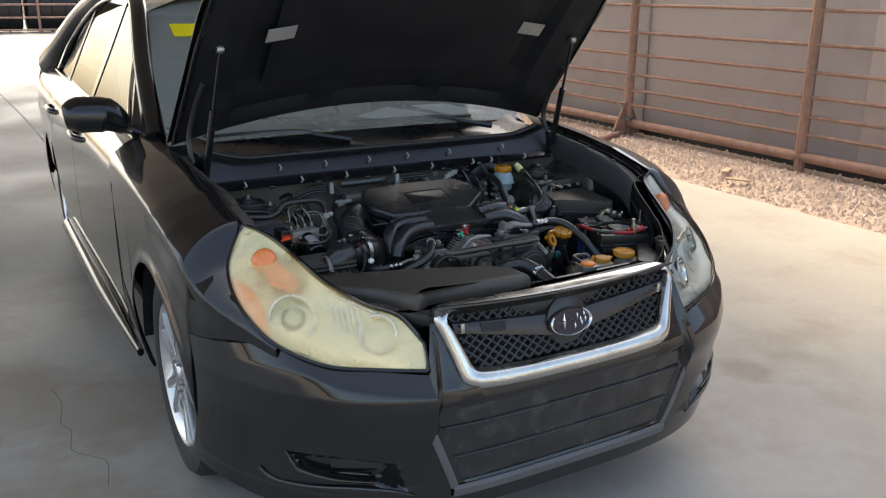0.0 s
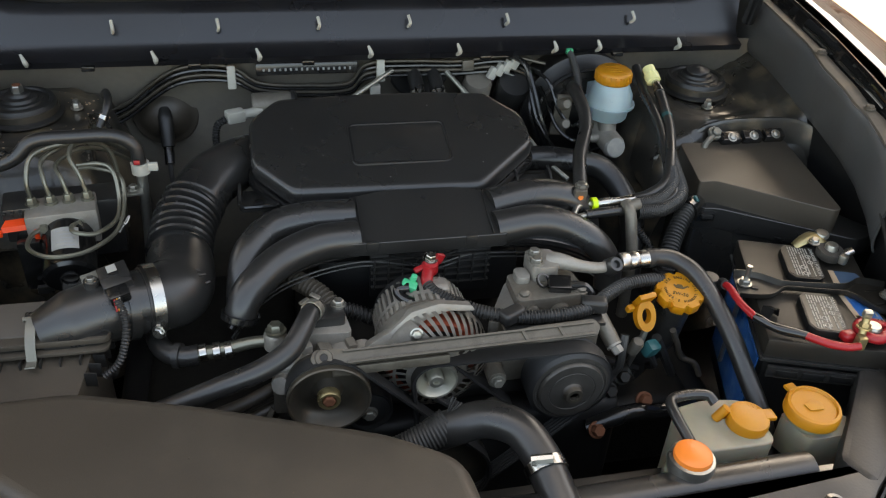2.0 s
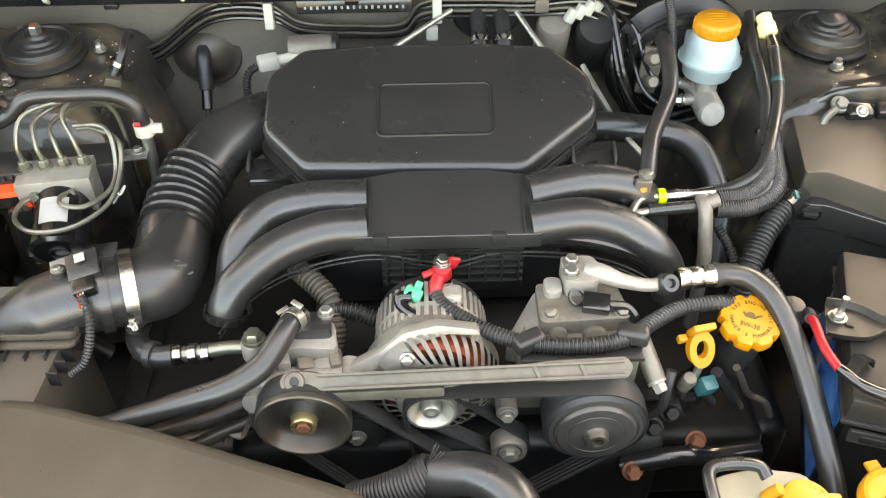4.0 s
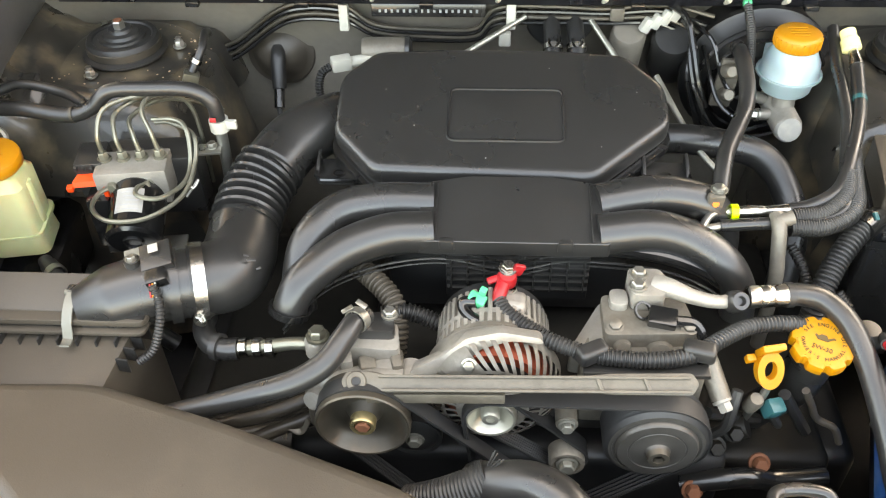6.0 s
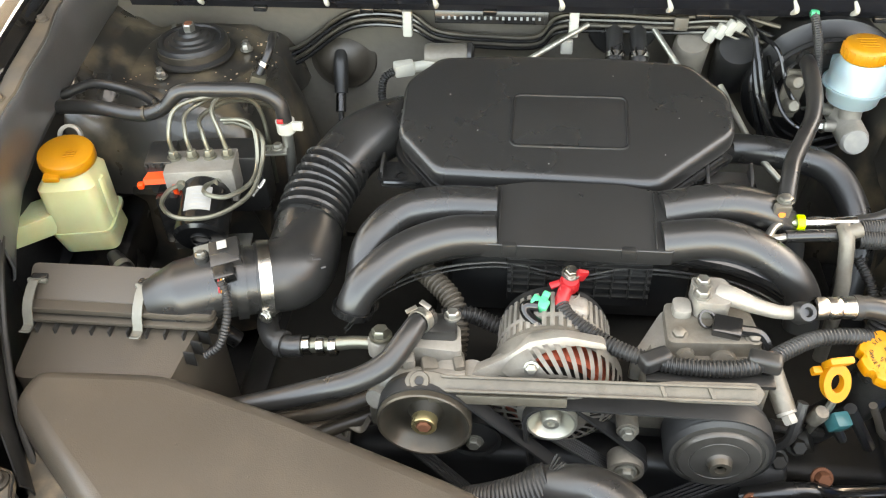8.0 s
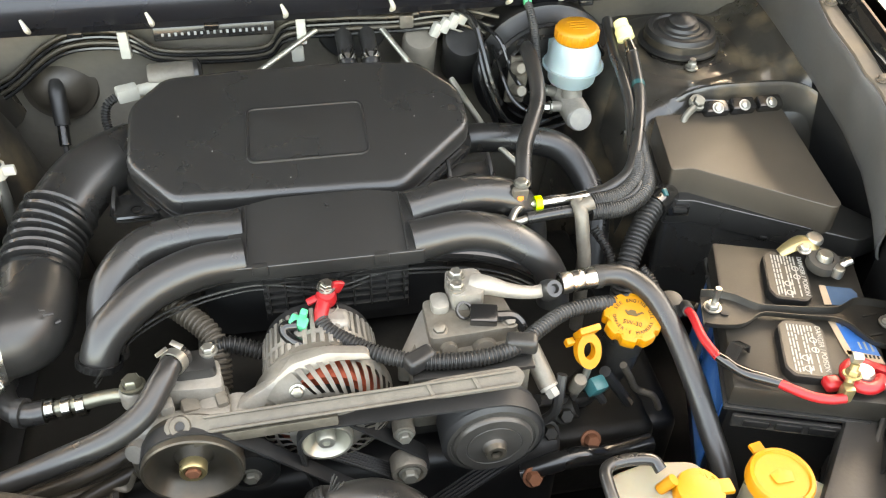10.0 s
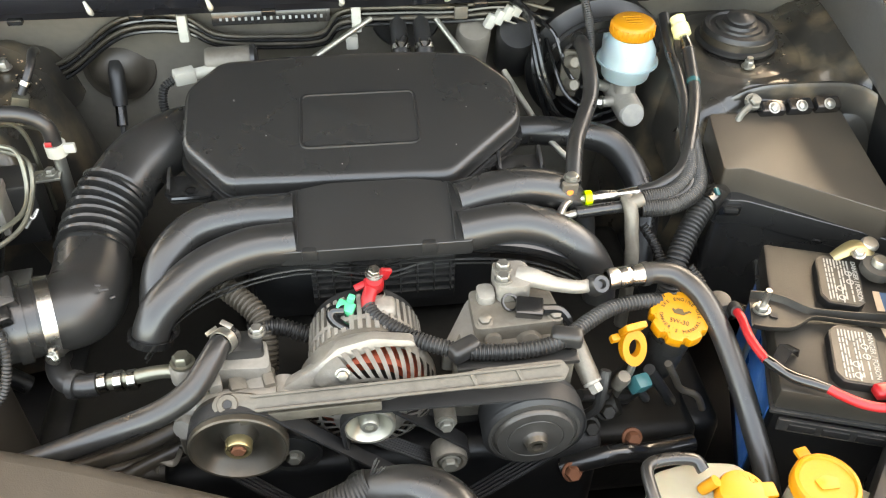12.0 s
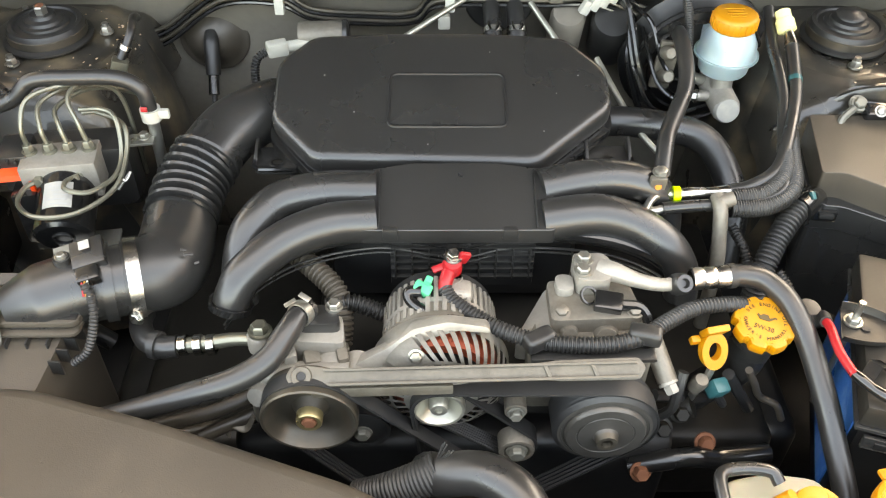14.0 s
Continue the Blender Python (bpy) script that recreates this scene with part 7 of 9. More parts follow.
    part("apron_seal", tube([(s * (w - 0.012), y + 0.01, z - 0.05) for y, w, z in front], 0.004, 6, 8), rubber, car)
    part("side_rail", prism([(s * 0.62, -0.06), (s * 0.7, -0.06), (s * 0.66, -0.4), (s * 0.55, -0.62), (s * 0.49, -0.62), (s * 0.58, -0.4)], 0.56, 0.64, 0.01), bay_paint, car)


inner_wing(-1)
inner_wing(1)
for k, (x, y, z) in enumerate(((0.552, -0.082, 0.79), (0.59, -0.083, 0.792), (0.63, -0.082, 0.792))):
    plate = part("bolt_plate", box((0.035, 0.02, 0.016), (x, y - 0.003, z - 0.004), (20, 0, 0), 0.004), bay_paint, car)
    part("bolt", hexnut((x, y - 0.01, z + 0.002), (0, -0.6, 0.8), 0.006, 0.004), steel, plate)
ridge = spline([(0.435, -0.062, 0.745), (0.47, -0.062, 0.77), (0.53, -0.06, 0.803), (0.6, -0.064, 0.81), (0.67, -0.074, 0.811), (0.705, -0.095, 0.797), (0.725, -0.14, 0.765), (0.73, -0.2, 0.72)], 6)
part("tower_flange", sheet([[p + Vector((0, 0.012, -0.012)) for p in ridge], [p + Vector((0, 0.006, -0.001)) for p in ridge], [p + Vector((0, 0, 0)) for p in ridge], [p + Vector((0, -0.003, -0.006)) for p in ridge], [Vector((p.x, p.y - 0.006, min(p.z - 0.03, 0.7))) for p in ridge]], 0.002), tower_mat, car, "folded black flange of the strut tower")

# slam panel over the radiator
part("slam_panel", prism(rounded([(-0.52, -0.62), (-0.4, -0.735), (-0.2, -0.742), (0.1, -0.72), (0.3, -0.695), (0.45, -0.69), (0.52, -0.62), (0.53, -0.645), (0.42, -0.725), (0.36, -0.785), (0.0, -0.835), (-0.36, -0.785), (-0.42, -0.725), (-0.53, -0.645)], 0.01, 2), 0.668, 0.7, 0.008), rubber, car, "black plastic slam panel behind the grille")
part("grille_cap", sheet([[(x, -0.79 - 0.045 * (1 - (x / 0.4) ** 2), 0.705), (x, -0.815 - 0.05 * (1 - (x / 0.4) ** 2), 0.738), (x, -0.835 - 0.05 * (1 - (x / 0.4) ** 2), 0.742)] for x in [-0.38 + 0.038 * k for k in range(21)]], 0.004), plastic, car)
for x, y in ((-0.03, -0.775), (-0.25, -0.775), (0.2, -0.765), (0.33, -0.75), (0.36, -0.735)):
    part("push_clip", lathe([(0.012, 0), (0.012, 0.003), (0.007, 0.004), (0.006, 0.001), (0, 0.001)], (x, y, 0.7), (0, 0, 1), 16), gloss_plastic, car)
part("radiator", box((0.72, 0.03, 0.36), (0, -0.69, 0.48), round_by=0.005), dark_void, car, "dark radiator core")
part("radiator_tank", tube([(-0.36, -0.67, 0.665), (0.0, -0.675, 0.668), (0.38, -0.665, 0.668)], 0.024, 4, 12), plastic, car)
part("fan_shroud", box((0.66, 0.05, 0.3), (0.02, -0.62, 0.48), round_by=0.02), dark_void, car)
for s in (-1, 1):
    # left support shows its dust; the right one's shade is put into darker rubber
    part("lamp_support", prism(rounded([(s * 0.47, -0.6), (s * 0.53, -0.53), (s * 0.56, -0.55), (s * 0.5, -0.66), (s * 0.42, -0.72), (s * 0.4, -0.68)], 0.01, 2), 0.66, 0.702, 0.008), dusty_bracket if s < 0 else rubber, car, "black lamp support with shade put into its colour with brown dust" if s < 0 else "black lamp support with shade put into its colour")
    top = spline([(s * (x - 0.006), y + 0.004, z - 0.006) for x, y, z in LAMP_HIGH], 4)
    part("lamp_back", sheet([top, [p + Vector((-s * 0.002, 0.002, -0.012)) for p in top], [p + Vector((s * 0.006, -0.004, -0.05)) for p in top], [Vector((p.x + s * 0.01, p.y - 0.006, 0.5)) for p in top]], 0.003), battery_case, car, "black back of the headlamp housing")
    plan = rounded([(s * 0.55, -0.608), (s * 0.526, -0.612), (s * 0.52, -0.63), (s * 0.508, -0.656), (s * 0.526, -0.66), (s * 0.55, -0.632)], 0.008, 3)
    br = part("lamp_bracket", prism(plan, 0.722, 0.735, 0.003), dusty_bracket, car, "lamp bracket caked in brown dust")
    part("bracket_rim", tube([(x, y, 0.735) for x, y in plan + plan[:1]], 0.0022, 1, 6, curve=False), bay_paint, br)
    part("bracket_slot", prism(rounded([(s * 0.529, -0.638), (s * 0.534, -0.636), (s * 0.525, -0.655), (s * 0.519, -0.655)], 0.002, 2), 0.7348, 0.7356, 0), dark_void, br)
    part("bracket_bolt", lathe([(0.0115, 0), (0.0115, 0.003), (0.008, 0.004), (0.0075, 0.008), (0.0045, 0.0085), (0.0035, 0.005), (0, 0.005)], (s * 0.536, -0.624, 0.735), (0, 0, 1), 20), clamp_bar, br)
    part("bracket_stem", box((0.02, 0.02, 0.03), (s * 0.534, -0.63, 0.71), (0, 0, s * 25), 0.003), bay_paint, br)

# ---- cowl, wipers ----
def cowl_row(dy, z_of):
    return [(0.66 * k / 14, 0.0 + dy - 0.0 * k, z_of(abs(k) / 14)) for k in range(-14, 15)]


rows = [cowl_row(0.155, lambda u: 0.852), cowl_row(0.122, lambda u: 0.855), cowl_row(0.118, lambda u: 0.866),
        cowl_row(0.14, lambda u: 0.873), cowl_row(0.15, lambda u: 0.885), cowl_row(0.165, lambda u: 0.922 + 0.03 * max(0, u - 0.85) / 0.15), cowl_row(0.18, lambda u: 0.936 + 0.03 * max(0, u - 0.85) / 0.15),
        cowl_row(0.2, lambda u: 0.94 + 0.03 * max(0, u - 0.85) / 0.15), cowl_row(0.21, lambda u: 0.926 + 0.03 * max(0, u - 0.85) / 0.15), cowl_row(0.26, lambda u: 0.93 + 0.03 * max(0, u - 0.85) / 0.15), cowl_row(0.36, lambda u: 0.965), cowl_row(0.41, lambda u: 0.985)]
cowl = part("cowl", sheet(rows, 0.003), seal_mat, car, "black plastic cowl below the windscreen")
part("cowl_seal", tube([(0.63 * k / 10, 0.19, 0.944 + 0.028 * max(0, abs(k) / 10 - 0.85) / 0.15) for k in range(-10, 11)], 0.009, 3, 10), rubber, cowl, "rubber seal on the cowl edge")
for i, x in enumerate([-0.55, -0.36, -0.2, -0.02, 0.13, 0.3, 0.38, 0.53]):
    c = part("cowl_clip", tube([(x, 0.128, 0.857), (x + 0.003, 0.11, 0.87), (x - 0.002, 0.112, 0.884)], [0.003, 0.0042, 0.002], 5, 8), white_plastic, cowl, "small white plastic clip")
for x in (-0.42, -0.26, -0.1, 0.05, 0.22, 0.45):
    part("cowl_clip", tube([(x, 0.15, 0.9), (x + 0.002, 0.141, 0.91), (x, 0.15, 0.92)], 0.0028, 5, 6), white_plastic, cowl)
for x in (-0.46, -0.3, -0.12, 0.18, 0.42):
    part("seal_clip", box((0.02, 0.012, 0.008), (x, 0.118, 0.856), round_by=0.002), gloss_plastic, cowl)
for a, b, c in (((0.5, 0.3, 0.965), (0.3, 0.38, 1.0), (-0.05, 0.43, 1.0)), ((-0.1, 0.3, 0.955), (-0.3, 0.37, 0.99), (-0.6, 0.4, 0.99))):
    w = part("wiper", tube([a, mix3(a, b, 0.5), b, c], [0.012, 0.01, 0.008, 0.005], 5, 8), gloss_plastic, car, "black windscreen wiper")
    part("blade", tube([mix3(b, c, -0.4), b, mix3(b, c, 0.5), c], 0.006, 4, 6), rubber, w)


# ---- engine front: alternator, pumps, pulleys, belts ----
def cast_block(name, plan, low, high, parent, mat=None, r=0.006):
    return part(name, prism(rounded(plan, 0.008, 3), low, high, r, 2), mat or alloy, parent)


def alternator():
    t = holder("alternator", (-0.02, -0.42, 0.62), "cast aluminium alternator with slotted cooling vents and copper windings", "alternator")
    c = Vector((-0.017, -0.452, 0.694))
    ax = (0, -1, 0.02)
    part("core", lathe([(0, 0.0), (0.058, 0.0), (0.06, -0.1), (0, -0.105)], c + Vector((0, 0.012, 0)), ax, 36), dark_void, t)
    part("winding", lathe([(0.048, 0.004), (0.056, 0.002), (0.0605, -0.006), (0.062, -0.02), (0.05, -0.022)], c + Vector((0, 0.008, 0)), ax, 40), copper, t, "orange-red copper windings")
    part("stator_ring", lathe([(0.05, -0.001), (0.062, -0.001), (0.062, -0.03), (0.05, -0.03)], c + Vector((0, 0.034, 0)), ax, 40), alloy_dirty, t)
    prof = [(0.026, 0.02), (0.032, 0.019), (0.038, 0.017), (0.044, 0.015), (0.05, 0.0135), (0.0535, 0.012), (0.0575, 0.0095), (0.0625, 0.0055), (0.067, 0.0), (0.0705, -0.008), (0.073, -0.015), (0.0735, -0.032)]
    turn = Matrix.Translation(c) @ frame_of(ax)
    steps, shell = 228, bmesh.new()
    grid = []
    for j, (r, h) in enumerate(prof):
        twist = 0.06 * max(0, j - 5)
        grid.append([shell.verts.new(turn @ Vector((r * math.cos(2 * math.pi * k / steps + twist), r * math.sin(2 * math.pi * k / steps + twist), h))) for k in range(steps)])
    solid_from = [(turn @ Vector((math.cos(2 * math.pi * k / steps), math.sin(2 * math.pi * k / steps), 0)) - c) for k in range(steps)]
    for j in range(len(prof) - 1):
        for k in range(steps):
            way = solid_from[k]
            bearing = math.degrees(math.atan2(way.z, way.x))
            slot = (k % 6 in (1, 2, 3) and 5 <= j <= 9 and not 98 < bearing < 130) or (k % 8 in (1, 2, 3, 4, 5) and j in (2, 3))
            if not slot:
                shell.faces.new((grid[j][k], grid[j][(k + 1) % steps], grid[j + 1][(k + 1) % steps], grid[j + 1][k]))
    bmesh.ops.solidify(shell, geom=shell.faces[:], thickness=0.0035)
    part("front_housing", shell, alloy, t, "cast housing with curved vent slots")
    part("rear_rim", lathe([(0.055, -0.062), (0.064, -0.062), (0.064, -0.068), (0.055, -0.068)], c, ax, 44), alloy, t)
    part("rear_shell", lathe([(0.05, -0.03), (0.0545, -0.034), (0.0545, -0.098), (0.046, -0.108), (0, -0.11)], c, ax, 44), alloy_dirty, t)
    for i in range(22):
        a = math.pi * (0.02 + 0.96 * i / 21)
        p = Vector((math.cos(a) * 0.056, 0, math.sin(a) * 0.056))
        part("rear_fin", box((0.005, 0.05, 0.014), c + Vector((0, 0.075, 0)) + p, (0, 90 - math.degrees(a), 0), 0.001), alloy, t)
    # mounting ears and arch
    part("arch", prism(rounded([(-0.115, -0.013), (-0.102, 0.012), (-0.07, 0.03), (-0.045, 0.052), (-0.01, 0.06), (0.03, 0.054), (0.034, 0.047), (0.0, 0.05), (-0.03, 0.04), (-0.06, 0.008), (-0.09, -0.016)], 0.005, 3), -0.008, 0.008, 0.003, m=Matrix.Translation((0, -0.446, 0.715)) @ pose(0, 0, 0, 72, 0, 0)), alloy, t)
    ear = part("ear", rod((-0.104, -0.462, 0.712), (-0.104, -0.43, 0.712), 0.014, 20), alloy, t)
    part("ear_bolt", hexnut((-0.104, -0.462, 0.712), (0, -1, 0), 0.008, 0.008), pipe_zinc, ear)
    ear = part("ear", rod((0.062, -0.47, 0.672), (0.062, -0.43, 0.672), 0.012, 18), alloy_dirty, t)
    part("ear_bolt", hexnut((0.062, -0.471, 0.672), (0, -1, 0.1), 0.007, 0.008), clip_steel, ear)
    part("screw", hexnut((-0.042, -0.458, 0.75), (0, -0.9, 0.4), 0.006, 0.006), steel, t)
    # rear top lug with the charging post
    part("post_lug", box((0.032, 0.03, 0.05), (0.0, -0.365, 0.73), (0, 10, 0), 0.01, 3), alloy, t)
    part("post_boss", lathe([(0.011, 0), (0.017, -0.03)], (-0.004, -0.352, 0.757), (0, -0.1, 1), 16), alloy, t)
    part("green_plug", box((0.02, 0.014, 0.012), (-0.036, -0.372, 0.756), (10, 15, -20), 0.003), green, t, "green plastic plug")
    part("green_plug_lock", box((0.008, 0.008, 0.016), (-0.03, -0.367, 0.762), (10, 15, -20), 0.002), green, t)
    boot = part("red_boot", lathe([(0, 0.01), (0.009, 0.009), (0.011, 0.003), (0.012, -0.005), (0.009, -0.01)], (-0.004, -0.345, 0.764), (0.1, -0.3, 1), 16), red, t, "torn red rubber terminal boot")
    part("boot_flap", box((0.014, 0.006, 0.016), (0.008, -0.34, 0.772), (10, 25, 20), 0.003), red, boot)
    part("boot_flap", box((0.018, 0.008, 0.005), (-0.017, -0.347, 0.764), (20, -10, 20), 0.003), red, boot)
    part("boot_neck", tube([(-0.006, -0.347, 0.763), (-0.011, -0.362, 0.758), (-0.013, -0.372, 0.753)], [0.008, 0.008, 0.007], 5, 10), red, boot)
    part("post_nut", hexnut((-0.003, -0.341, 0.773), (0.05, -0.2, 1), 0.0075, 0.01), bright_steel, t)
    # pulley
    p = part("pulley", lathe([(0.0, -0.006), (0.008, -0.006), (0.012, -0.004), (0.017, 0.0), (0.0215, 0.008), (0.024, 0.013), (0.0265, 0.0135), (0.0275, 0.011), (0.0275, -0.022), (0.022, -0.022)], (-0.019, -0.468, 0.69), (0, -1, 0), 40), pale_zinc, t, "bright zinc-plated pulley")
    part("pulley_nut", lathe([(0, 0.006), (0.004, 0.007), (0.0045, 0.011), (0.0085, 0.011), (0.01, 0.008), (0.0105, -0.006)], (-0.019, -0.47, 0.69), (0, -1, 0), 24), pale_zinc, p)
    return t


def compressor():
    t = holder("air_con_compressor", (0.14, -0.42, 0.6), "cast aluminium air-conditioning compressor with a grooved pulley", "compressor")
    cast_block("body", [(0.075, -0.41), (0.105, -0.35), (0.19, -0.35), (0.205, -0.39), (0.205, -0.44), (0.075, -0.44)], 0.64, 0.722, t, alloy_dirty, 0.012)
    cast_block("head", [(0.1, -0.345), (0.19, -0.345), (0.2, -0.4), (0.1, -0.405)], 0.72, 0.742, t, alloy_dirty, 0.008)
    cast_block("side_wing", [(0.062, -0.405), (0.1, -0.345), (0.112, -0.35), (0.1, -0.41)], 0.68, lambda x, y: 0.71 + 0.5 * (x - 0.062), t, alloy, 0.004)
    cast_block("lug", [(0.108, -0.345), (0.128, -0.345), (0.128, -0.37), (0.108, -0.37)], 0.74, 0.752, t, alloy, 0.005)
    part("pipe_flange", prism(rounded([(0.128, -0.325), (0.165, -0.325), (0.172, -0.345), (0.165, -0.368), (0.13, -0.368)], 0.008, 3), 0.742, 0.765, 0.004), alloy, t)
    for x, y in ((0.14, -0.336), (0.137, -0.355)):
        part("flange_bolt", hexnut((x, y, 0.765), (0, 0, 1), 0.0075, 0.008), steel, t)
    for x, y in ((0.112, -0.392), (0.19, -0.392), (0.118, -0.36)):
        part("bolt", hexnut((x, y, 0.742), (0, -0.2, 1), 0.007, 0.006), alloy_dirty, t)
    for x, z, w in ((0.12, 0.735, 0.02), (0.16, 0.728, 0.03), (0.185, 0.715, 0.02)):
        part("boss", lathe([(0, 0.01), (w * 0.4, 0.01), (w * 0.5, 0.0)], (x, -0.405, z - 0.01), (0, -1, 0.5), 16), alloy_dirty, t)
    part("plug", box((0.03, 0.022, 0.016), (0.162, -0.385, 0.748), (15, 0, -12), 0.003), gloss_plastic, t, "black wire plug")
    part("plug_clip", lathe([(0.008, -0.002), (0.01, -0.002), (0.01, 0.002), (0.008, 0.002)], (0.142, -0.376, 0.75), (0.3, -0.5, 0.8), 16), gloss_plastic, t)
    part("plug_wire", tube([(0.176, -0.388, 0.748), (0.196, -0.39, 0.745), (0.206, -0.402, 0.73), (0.204, -0.415, 0.715)], 0.006, 6, 8), gloss_plastic, t)
    part("bolt_arm", rod((0.21, -0.41, 0.716), (0.224, -0.445, 0.69), 0.011, 14), alloy_dirty, t)
    part("arm_end", hexnut((0.224, -0.445, 0.69), (0.4, -0.8, -0.5), 0.008, 0.014), alloy, t)
    # pipe block and line
    part("pipe", tube([(0.16, -0.345, 0.757), (0.172, -0.353, 0.762), (0.195, -0.362, 0.759), (0.222, -0.366, 0.756), (0.245, -0.361, 0.756)], [0.014, 0.011, 0.0085, 0.0075, 0.0075], 6, 12), alloy, t, "bare aluminium refrigerant pipe")
    part("pipe_bolt", lathe([(0, 0.006), (0.004, 0.006), (0.0055, 0.011), (0.0095, 0.011), (0.0115, 0.008), (0.0125, -0.008)], (0.241, -0.366, 0.757), (0.2, -0.6, 0.7), 14), plastic, t)
    part("ferrule", lathe([(0.0095, 0), (0.0125, 0.001), (0.0125, 0.012), (0.0115, 0.014), (0.0125, 0.016), (0.0125, 0.026), (0.0115, 0.028), (0.0125, 0.03), (0.0125, 0.042), (0.01, 0.043)], (0.254, -0.357, 0.7555), (1, 0.1, 0), 20), bright_steel, t)
    # clutch pulley
    c = Vector((0.155, -0.485, 0.661))
    prof = [(0.05, 0.002)]
    for i in range(6):
        prof += [(0.0555, -0.002 - 0.005 * i), (0.052, -0.0045 - 0.005 * i)]
    prof += [(0.0555, -0.034), (0.045, -0.036)]
    p = part("pulley", lathe(prof, c, (0, -1, 0), 48), belt_mat, t, "grooved black clutch pulley")
    part("clutch_plate", lathe([(0, 0.012), (0.012, 0.012), (0.0135, 0.0085), (0.017, 0.0075), (0.029, 0.0075), (0.0295, 0.0068), (0.0305, 0.0068), (0.031, 0.0075), (0.041, 0.0072), (0.0425, 0.0055), (0.0432, 0.0015), (0.046, 0.0015), (0.0465, 0.0025), (0.05, 0.002)], c, (0, -1, 0), 44), clutch_face, p, "flat scuffed grey clutch face")
    part("clutch_nut", lathe([(0.0, 0.0), (0.006, 0.0), (0.0065, 0.006), (0.011, 0.006), (0.0125, 0.0)], c + Vector((0, -0.012, 0)), (0, -1, 0), 12), pulley_mat, p)
    return t


def steering_pump():
    t = holder("steering_pump", (-0.16, -0.43, 0.62), "cast aluminium power steering pump with a dished black pulley", "pump")
    cast_block("body", [(-0.215, -0.47), (-0.195, -0.405), (-0.115, -0.405), (-0.108, -0.47)], 0.655, 0.712, t, alloy_dirty, 0.012)
    cast_block("reservoir_neck", [(-0.185, -0.43), (-0.17, -0.395), (-0.12, -0.395), (-0.115, -0.435)], 0.71, 0.742, t, alloy, 0.008)
    cast_block("cover", [(-0.165, -0.42), (-0.155, -0.392), (-0.125, -0.392), (-0.12, -0.42)], 0.74, 0.755, t, plastic, 0.004)
    part("cover_bolt", hexnut((-0.128, -0.396, 0.755), (0, 0, 1), 0.007, 0.008), steel, t)
    for i, (x, z, w) in enumerate(((-0.195, 0.722, 0.02), (-0.172, 0.728, 0.014), (-0.15, 0.722, 0.018), (-0.13, 0.718, 0.02), (-0.118, 0.726, 0.012))):
        part("casting_lump", box((w, 0.018, 0.016 + 0.003 * (i % 2)), (x, -0.44, z), (0, 10 * (i % 3) - 8, 15), 0.004), alloy if i % 2 else alloy_dirty, t)
    part("relief_plug", lathe([(0, 0.014), (0.011, 0.014), (0.013, 0.008), (0.013, -0.01)], (-0.2, -0.462, 0.7), (-0.3, -0.9, 0.3), 16), alloy, t)
    part("barrel", rod((-0.21, -0.45, 0.712), (-0.11, -0.452, 0.716), 0.013, 18), alloy, t)
    # pressure union
    union = part("union", tube([(-0.3, -0.406, 0.705), (-0.265, -0.404, 0.708), (-0.235, -0.406, 0.716), (-0.205, -0.412, 0.722)], [0.009, 0.0085, 0.0075, 0.007], 6, 12), pipe_zinc, t, "plated steel pressure union")
    for x in (-0.292, -0.276, -0.262):
        part("crimp", lathe([(0.009, -0.005), (0.0115, -0.004), (0.0115, 0.004), (0.009, 0.005)], (x, -0.4055, 0.7065), (1, 0.05, 0.1), 16), bright_steel, union)
    part("banjo", lathe([(0, 0.012), (0.012, 0.012), (0.014, 0.008), (0.014, -0.01), (0, -0.01)], (-0.206, -0.414, 0.724), (0, 0.1, 1), 18), alloy, union)
    part("banjo_bolt", hexnut((-0.205, -0.414, 0.736), (0, 0.1, 1), 0.0095, 0.012), pipe_zinc, union)
    part("pressure_hose", tube([(-0.352, -0.345, 0.69), (-0.348, -0.37, 0.7), (-0.335, -0.395, 0.703), (-0.315, -0.406, 0.704), (-0.298, -0.406, 0.705)], 0.0125, 8, 14), hose_rubber, t)
    part("hose_sleeve", lathe([(0.0125, -0.004), (0.0155, -0.004), (0.0155, 0.004), (0.0125, 0.004)], (-0.322, -0.4035, 0.704), (1, -0.3, 0.05), 18), rubber, t)
    # suction hose with a spring clamp
    h = part("suction_hose", tube([(-0.152, -0.4, 0.757), (-0.162, -0.413, 0.762), (-0.172, -0.433, 0.758), (-0.19, -0.459, 0.746), (-0.222, -0.474, 0.733), (-0.272, -0.481, 0.718), (-0.335, -0.487, 0.698), (-0.39, -0.49, 0.68)], [0.011, 0.0115, 0.0125, 0.013, 0.013, 0.0125, 0.012, 0.012], 8, 16), hose_rubber, t, "black rubber suction hose")
    part("spring_clamp", lathe([(0.0118, -0.005), (0.0135, -0.005), (0.0135, 0.005), (0.0118, 0.005)], (-0.16, -0.411, 0.762), (-0.4, -0.8, 0.2), 20), steel, h)
    for d in (-1, 1):
        part("clamp_ear", box((0.013, 0.006, 0.0016), (-0.163 + 0.007 * d, -0.405 + 0.004 * d, 0.7755), (10 * d, 14 * d, -30 * d), 0.0005), steel, h)
    # dished pulley
    c = Vector((-0.15, -0.489, 0.694))
